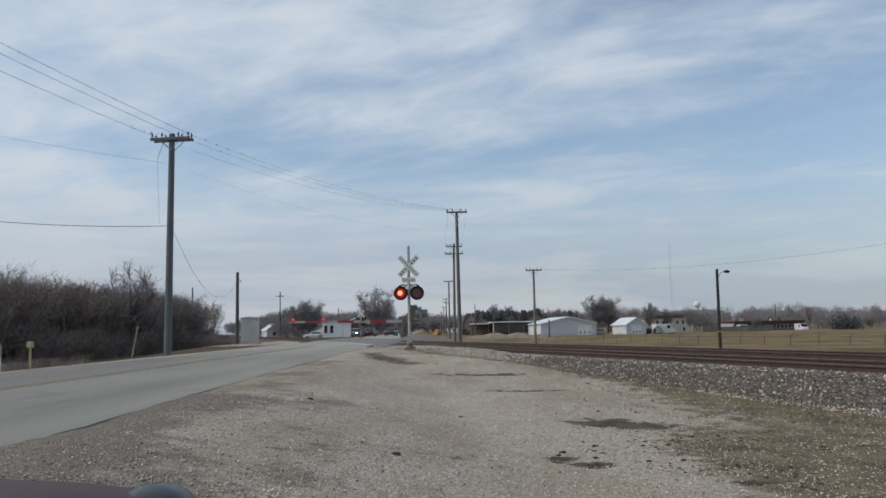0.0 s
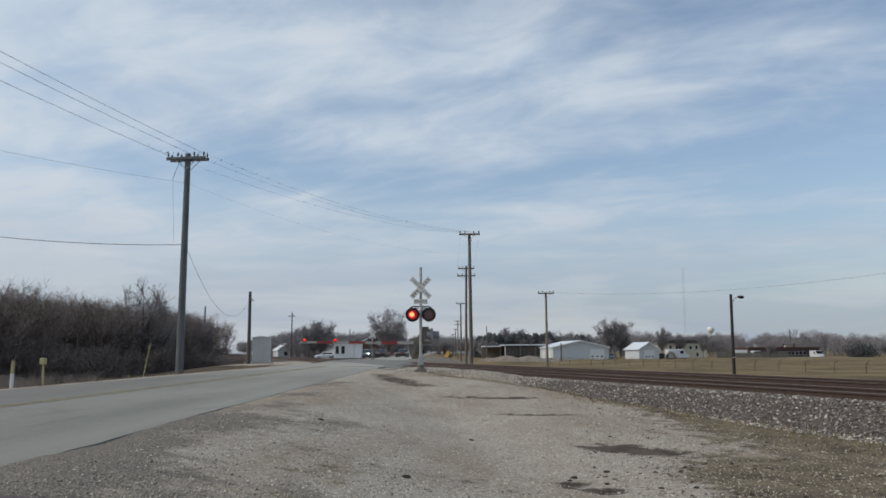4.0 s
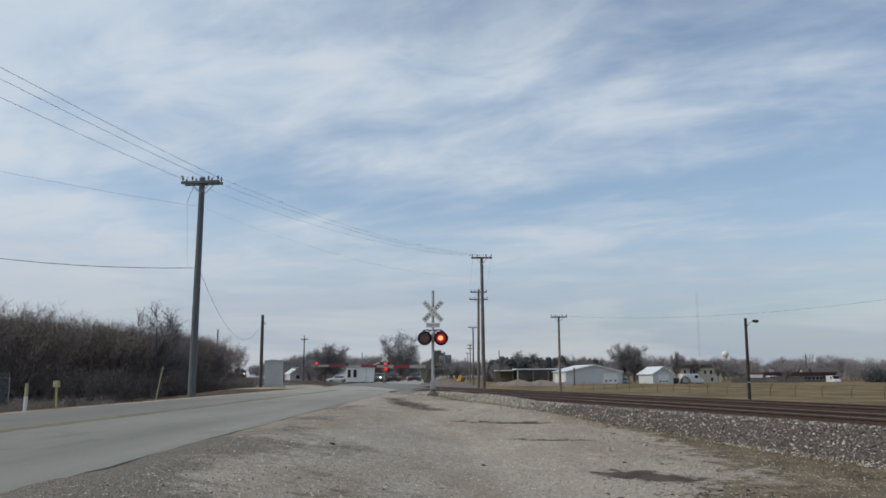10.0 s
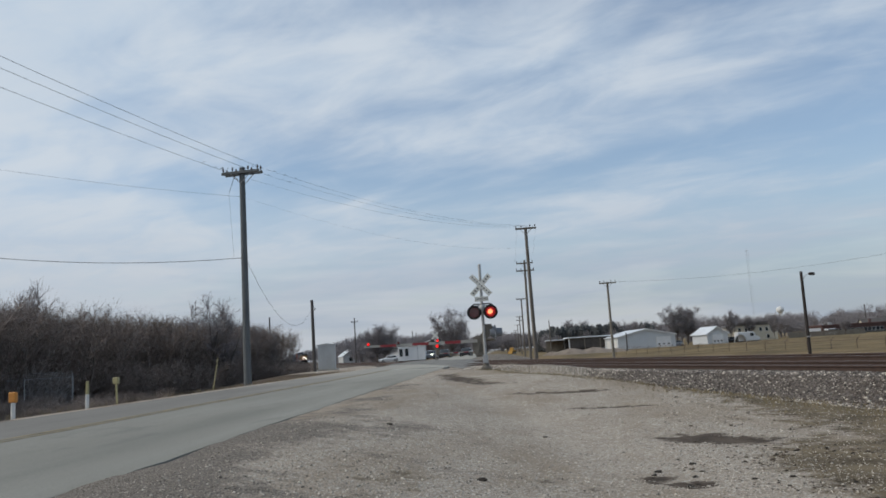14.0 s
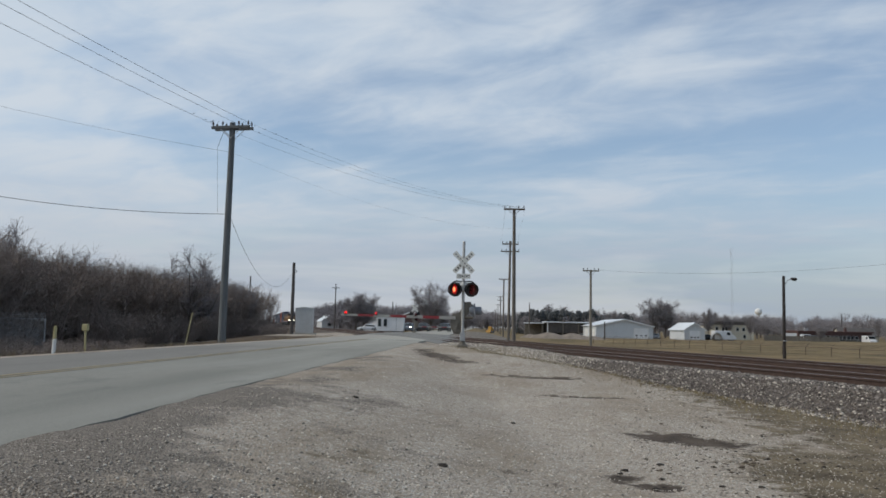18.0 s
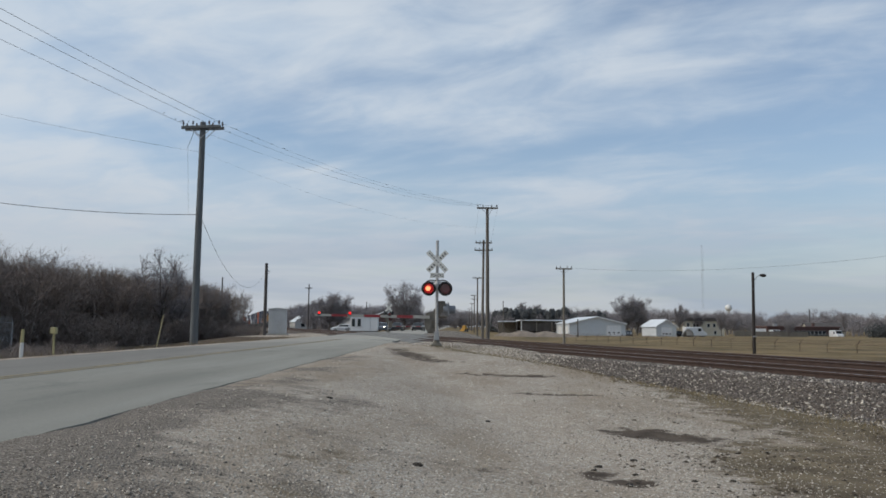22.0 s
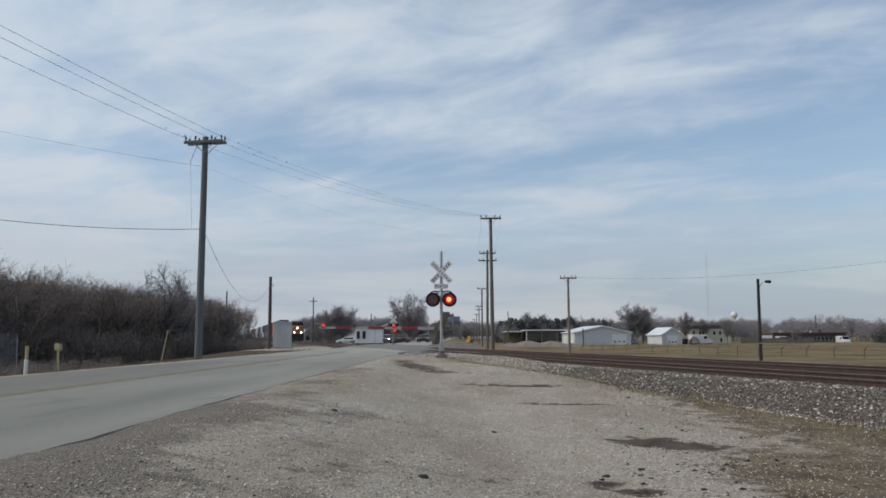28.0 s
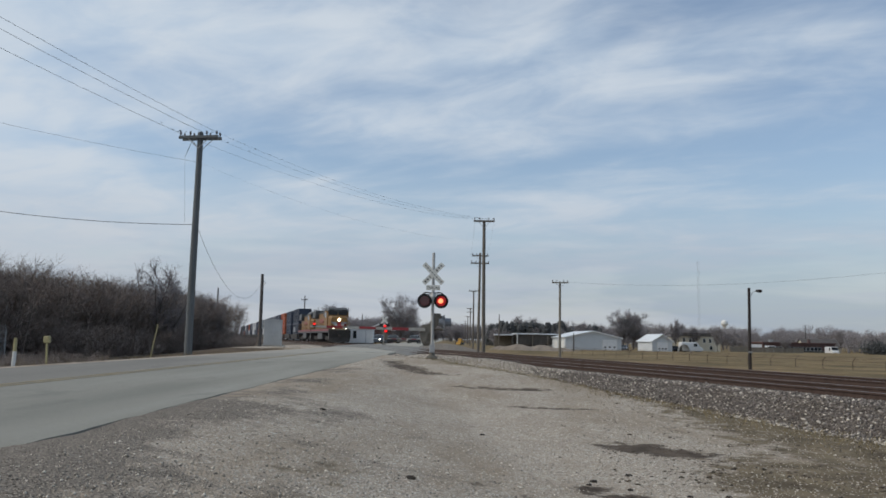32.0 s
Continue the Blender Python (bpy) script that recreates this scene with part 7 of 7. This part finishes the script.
# ---- the parked car beside the camera ----
def parked_near(m):
    ob = thing("parked_car", m, "dark red car with dusty paint parked on the gravel", "car")
    paint = MAT["car_red"]
    for dull in (paint, MAT["lens"]):
        dull.node_tree.nodes["Principled BSDF"].inputs["Specular IOR Level"].default_value = 0.12

    def ring(w, z0, z1, n=28, e=3.2):
        pts = []
        for k in range(n):
            a = 2 * math.pi * (k + 0.5) / n
            c, sn = math.cos(a), math.sin(a)
            y = w * math.copysign(abs(c) ** (2 / e), c)
            z = (z0 + z1) / 2 + (z1 - z0) / 2 * math.copysign(abs(sn) ** (2 / e), sn)
            pts.append((y, z))
        return pts

    body = [(-2.25, ring(0.72, 0.42, 0.80)), (-2.18, ring(0.80, 0.32, 0.9)), (-2.0, ring(0.86, 0.26, 0.95)), (-1.2, ring(0.89, 0.22, 0.96)), (0.7, ring(0.89, 0.22, 0.94)), (1.1, ring(0.89, 0.22, 0.89)),
            (1.5, ring(0.875, 0.23, 0.835)), (1.75, ring(0.86, 0.24, 0.79)), (1.92, ring(0.835, 0.26, 0.755)), (2.04, ring(0.80, 0.28, 0.715)), (2.12, ring(0.75, 0.31, 0.66)), (2.16, ring(0.66, 0.36, 0.6))]
    part("body", loft(Geo(), body), paint, ob, smooth=True)
    cab = [(-2.1, half_ring(0.70, 0.88, 1.0, 0.04)), (-1.8, half_ring(0.66, 0.88, 1.36, 0.1)), (-1.1, half_ring(0.68, 0.88, 1.41, 0.1)), (-0.6, half_ring(0.66, 0.88, 1.35, 0.1)), (0.05, half_ring(0.74, 0.88, 0.965, 0.03))]
    part("cabin", loft(Geo(), cab), paint, ob)
    part("windscreen", Geo().add([(-0.57, -0.58, 1.34), (-0.57, 0.58, 1.34), (0.03, 0.66, 0.98), (0.03, -0.66, 0.98)], [(0, 1, 2, 3)]).turned(pose(0.02, 0, 0.02)), MAT["window"], ob)
    for sy in (-1, 1):
        part("side_window", Geo().add([(-1.75, sy * 0.705, 1.0), (-0.15, sy * 0.715, 1.0), (-0.65, sy * 0.68, 1.31), (-1.65, sy * 0.67, 1.31)], [(0, 1, 2, 3)]), MAT["window"], ob)
        part("mirror", Geo().box(-0.62, -0.46, sy * 0.96 - 0.12, sy * 0.96 + 0.1, 0.93, 1.06, bevel=0.03), paint, ob)
        pod = Geo().lathe((1.56, sy * 0.70, 0.665), (1, -sy * 0.16, -0.10), [(0, 0.02), (0.08, 0.09), (0.22, 0.125), (0.36, 0.12), (0.47, 0.09), (0.52, 0.03)], 18)
        lens = part("headlight", pod, MAT["lens"], ob, "grey headlight cover", smooth=True)
        for x in (-1.35, 1.35):
            wheel(ob, x, sy * 0.80, 0.31)
    part("front_bumper", Geo().box(2.0, 2.2, -0.74, 0.74, 0.3, 0.52, bevel=0.06), paint, ob)
    part("grille", Geo().box(2.1, 2.17, -0.4, 0.4, 0.54, 0.64, bevel=0.02), MAT["black"], ob)
    return ob


parked_near(pose(-1.68, 0.62, 0.17, 0, 0, 82))

# ---- loose stones and litter on the ground ----
rng = np.random.default_rng(2)


def ground_at(x, y):
    return np.array([dip(float(a), float(b)) for a, b in zip(x, y)])


n = 135000
py = 4.0 + 24 * rng.uniform(0, 1, n) ** 1.9
px = rng.uniform(-0.62, 0.62, n) * (py + 2.5)
keep = ((NORM.x * px + NORM.y * py < 5.5) | (rng.uniform(0, 1, n) < 0.7)) & (rng.uniform(0, 1, n) < np.interp(px - 0.12 * py, [-3.5, -0.4], [0.32, 1.0])) & (px > -2.95) & (NORM.x * px + NORM.y * py < 10.2)
for cx, cy, a, b, turn in RUTS:
    c, s = math.cos(radians(turn)), math.sin(radians(turn))
    keep &= np.hypot(((px - cx) * c + (py - cy) * s) / a, (-(px - cx) * s + (py - cy) * c) / b) * rng.uniform(0.8, 1.4, n) > 1.0
px, py = px[keep], py[keep]
size = rng.lognormal(-5.3, 0.45, len(px)).clip(0.003, 0.014) * (1 + py * 0.02)
v, t = scatter(OCTA_V, OCTA_T, np.stack([px, py, ground_at(px, py) + size * 0.25], -1), size, rng, 0.65, 0.35)
tagged(new("lot_gravel", fast_mesh("lot_gravel", v, t, MAT["pebble"])), "pale crushed limestone scattered over the lot", "gravel", kind="stuff")

n = 80000
qs, ss_ = rng.uniform(9.3, 11.62, n), 6 + 60 * rng.uniform(0, 1, n) ** 1.5
ss_ = np.where(rng.uniform(0, 1, n) < 0.25, rng.uniform(-2, 10, n), ss_)
bx, by = NORM.x * qs + ALONG.x * ss_, NORM.y * qs + ALONG.y * ss_
bz = np.maximum(np.interp(qs, [9.3, 9.75, 10.75, 11.3, 11.62], [0.02, 0.03, 0.42, 0.46, 0.41]), ground_at(bx, by))
size = rng.lognormal(-4.35, 0.42, n).clip(0.009, 0.036)
keep = ~((bx < -2.2) & (bx > -11) & (by > 45)) & ~((ss_ > 27 + 3 * rng.normal(0, 1, n)) & (ss_ < 43) & (qs < 11.25))
v, t = scatter(OCTA_V, OCTA_T, np.stack([bx, by, bz + size * 0.2], -1)[keep], size[keep], rng, 0.8, 0.35)
tagged(new("ballast_stones", fast_mesh("ballast_stones", v, t, MAT["stone"])), "coarse grey ballast stones along the track shoulder", "ballast", kind="stuff")

# pale lot gravel spilled over the foot of the ballast, most of it by the signal
n = 16000
qs = 9.2 + 2.0 * rng.uniform(0, 1, n) ** 1.4
ss_ = np.where(rng.uniform(0, 1, n) < 0.6, rng.uniform(24, 42, n), rng.uniform(2, 30, n))
bx, by = NORM.x * qs + ALONG.x * ss_, NORM.y * qs + ALONG.y * ss_
bz = np.maximum(np.interp(qs, [9.2, 9.75, 10.75, 11.3], [0.02, 0.04, 0.42, 0.46]), ground_at(bx, by))
size = rng.lognormal(-4.1, 0.4, n).clip(0.008, 0.035)
keep = (bx > -2.0)
v, t = scatter(OCTA_V, OCTA_T, np.stack([bx, by, bz + size * 0.5], -1)[keep], size[keep], rng, 0.7, 0.35)
tagged(new("spilled_gravel", fast_mesh("spilled_gravel", v, t, MAT["pebble"])), "pale gravel spilled over the foot of the ballast", "gravel", kind="stuff")

# dead grass along the toe of the ballast and the lot's edge
n = 9000
qs, ss_ = rng.normal(9.2, 0.55, n), rng.uniform(-2, 34, n)
gx, gy = NORM.x * qs + ALONG.x * ss_, NORM.y * qs + ALONG.y * ss_
extra = 5000
gx = np.concatenate([gx, -11.2 - np.abs(rng.normal(0, 0.9, extra))])
gy = np.concatenate([gy, rng.uniform(14, 62, extra)])
gz = ground_at(gx, gy)
hh = np.concatenate([rng.uniform(0.02, 0.09, n), rng.uniform(0.08, 0.35, extra)])
an = rng.uniform(0, 6.28, len(gx))
lean = rng.normal(0, 0.6, (len(gx), 2)) * hh[:, None]
w = 0.006 + hh * 0.03
base = np.stack([gx, gy, gz - 0.01], -1)
side = np.stack([np.cos(an) * w, np.sin(an) * w, np.zeros(len(gx))], -1)
tip = base + np.concatenate([lean, (hh + 0.01)[:, None]], 1)
v = np.stack([base - side, base + side, tip], 1).reshape(-1, 3)
t = np.arange(len(v)).reshape(-1, 3)
tagged(new("dead_grass", fast_mesh("dead_grass", v, t, MAT["straw"])), "sparse dead grass at the edges of gravel and road", "grass", kind="stuff")

# dark leaf litter and dirt crumbs on the brown side of the lot
n = 9000
ly = 6.5 + 17 * rng.uniform(0, 1, n) ** 1.5
lx = rng.uniform(0.17, 0.66, n) * (ly + 1.0)
lq = NORM.x * lx + NORM.y * ly
clump = np.array([noise.noise((a * 0.8, b * 0.8, 6)) for a, b in zip(lx, ly)])
keep = (lq > 4.2) & (lq < 10.2) & (clump + rng.normal(0, 0.25, n) > 0.0)
lx, ly = lx[keep], ly[keep]
size = rng.lognormal(-4.5, 0.5, len(lx)).clip(0.004, 0.035)
v, t = scatter(OCTA_V, OCTA_T, np.stack([lx, ly, ground_at(lx, ly) + size * 0.1], -1), size, rng, 0.35, 0.6)
tagged(new("leaf_litter", fast_mesh("leaf_litter", v, t, MAT["weed"])), "dark dead leaves and crumbs on the dirt", "leaf litter", kind="stuff")

# dark clods in the lot
clod_mat = material("dark clod of earth", (0.035, 0.028, 0.022), 0.95, var=0.3, scale=20, fine=80)


def clod(x, y, r, flat=0.6):
    g = Geo()
    bm = bmesh.new()
    bmesh.ops.create_icosphere(bm, subdivisions=2, radius=r)
    for p in bm.verts:
        k = 1 + 0.45 * noise.noise(p.co * (2.2 / r) + Vector((x, y, 0)))
        p.co = Vector((p.co.x * k * 1.3, p.co.y * k, p.co.z * k * flat))
    bm.verts.index_update()
    g.add([p.co for p in bm.verts], [[p.index for p in q.verts] for q in bm.faces])
    bm.free()
    ob = solid("clod", g, clod_mat)
    ob.matrix_basis = pose(x, y, dip(x, y) + r * flat * 0.3)
    return tagged(ob, "dark clod of earth lying on the gravel", "clod", "clods on the lot")


for x, y, r in ((-0.29, 7.6, 0.036), (1.9, 9.2, 0.03), (2.21, 8.11, 0.022), (2.57, 8.14, 0.024), (2.95, 7.7, 0.018), (1.47, 8.8, 0.03), (1.40, 8.66, 0.024), (1.62, 8.5, 0.034), (1.5, 8.36, 0.026), (1.74, 8.4, 0.022),
                (1.45, 8.05, 0.028), (1.58, 7.92, 0.03), (1.7, 8.15, 0.02), (0.5, 12.0, 0.03), (-1.6, 11.2, 0.03), (1.36, 8.55, 0.02)):
    clod(x, y, r)


# ---- what moves ----
def motions():
    for lens, first_half, (x, y, z), base in FLASH:
        rows = []
        lit_first = first_half
        flips = []
        for k in range(-9, 26):
            flips.append((BEAT0 - 0.56 + PERIOD * (k + 6), False))          # the second half of a beat starts here
            flips.append((BEAT0 + PERIOD * (k + 6) - 0.03, True))           # the first half
        flips = sorted(f for f in flips if 0.1 < f[0] < 31.9)
        lit = (flips[0][1] is False) == lit_first   # state before the first flip
        ang = 0.0 if lit else 180.0
        rows.append((0.0, pose(x, y, z, 0, 0, base + ang)))
        for t, _ in flips:
            for j in range(4):
                rows.append((t + j / 30, pose(x, y, z, 0, 0, base + ang + 60 * j)))
            ang += 180.0
        rows.append((32.0, pose(x, y, z, 0, 0, base + ang)))
        walk(lens, rows)
    times = [r[0] for r in RUN]
    for ob, back in TRAIN:
        walk(ob, [(t, train_pose(back, t)) for t in times])
    walk(MOVING_VAN, [(t, pose(x, 300, -0.2, 0, 0, 180)) for t, x in ((0, 11.3), (0.8, 5.9), (1.6, 0.6), (2.4, -4.7), (3.2, -9.4), (4.2, -12.5), (5.2, -13.2), (32, -13.2))])


motions()
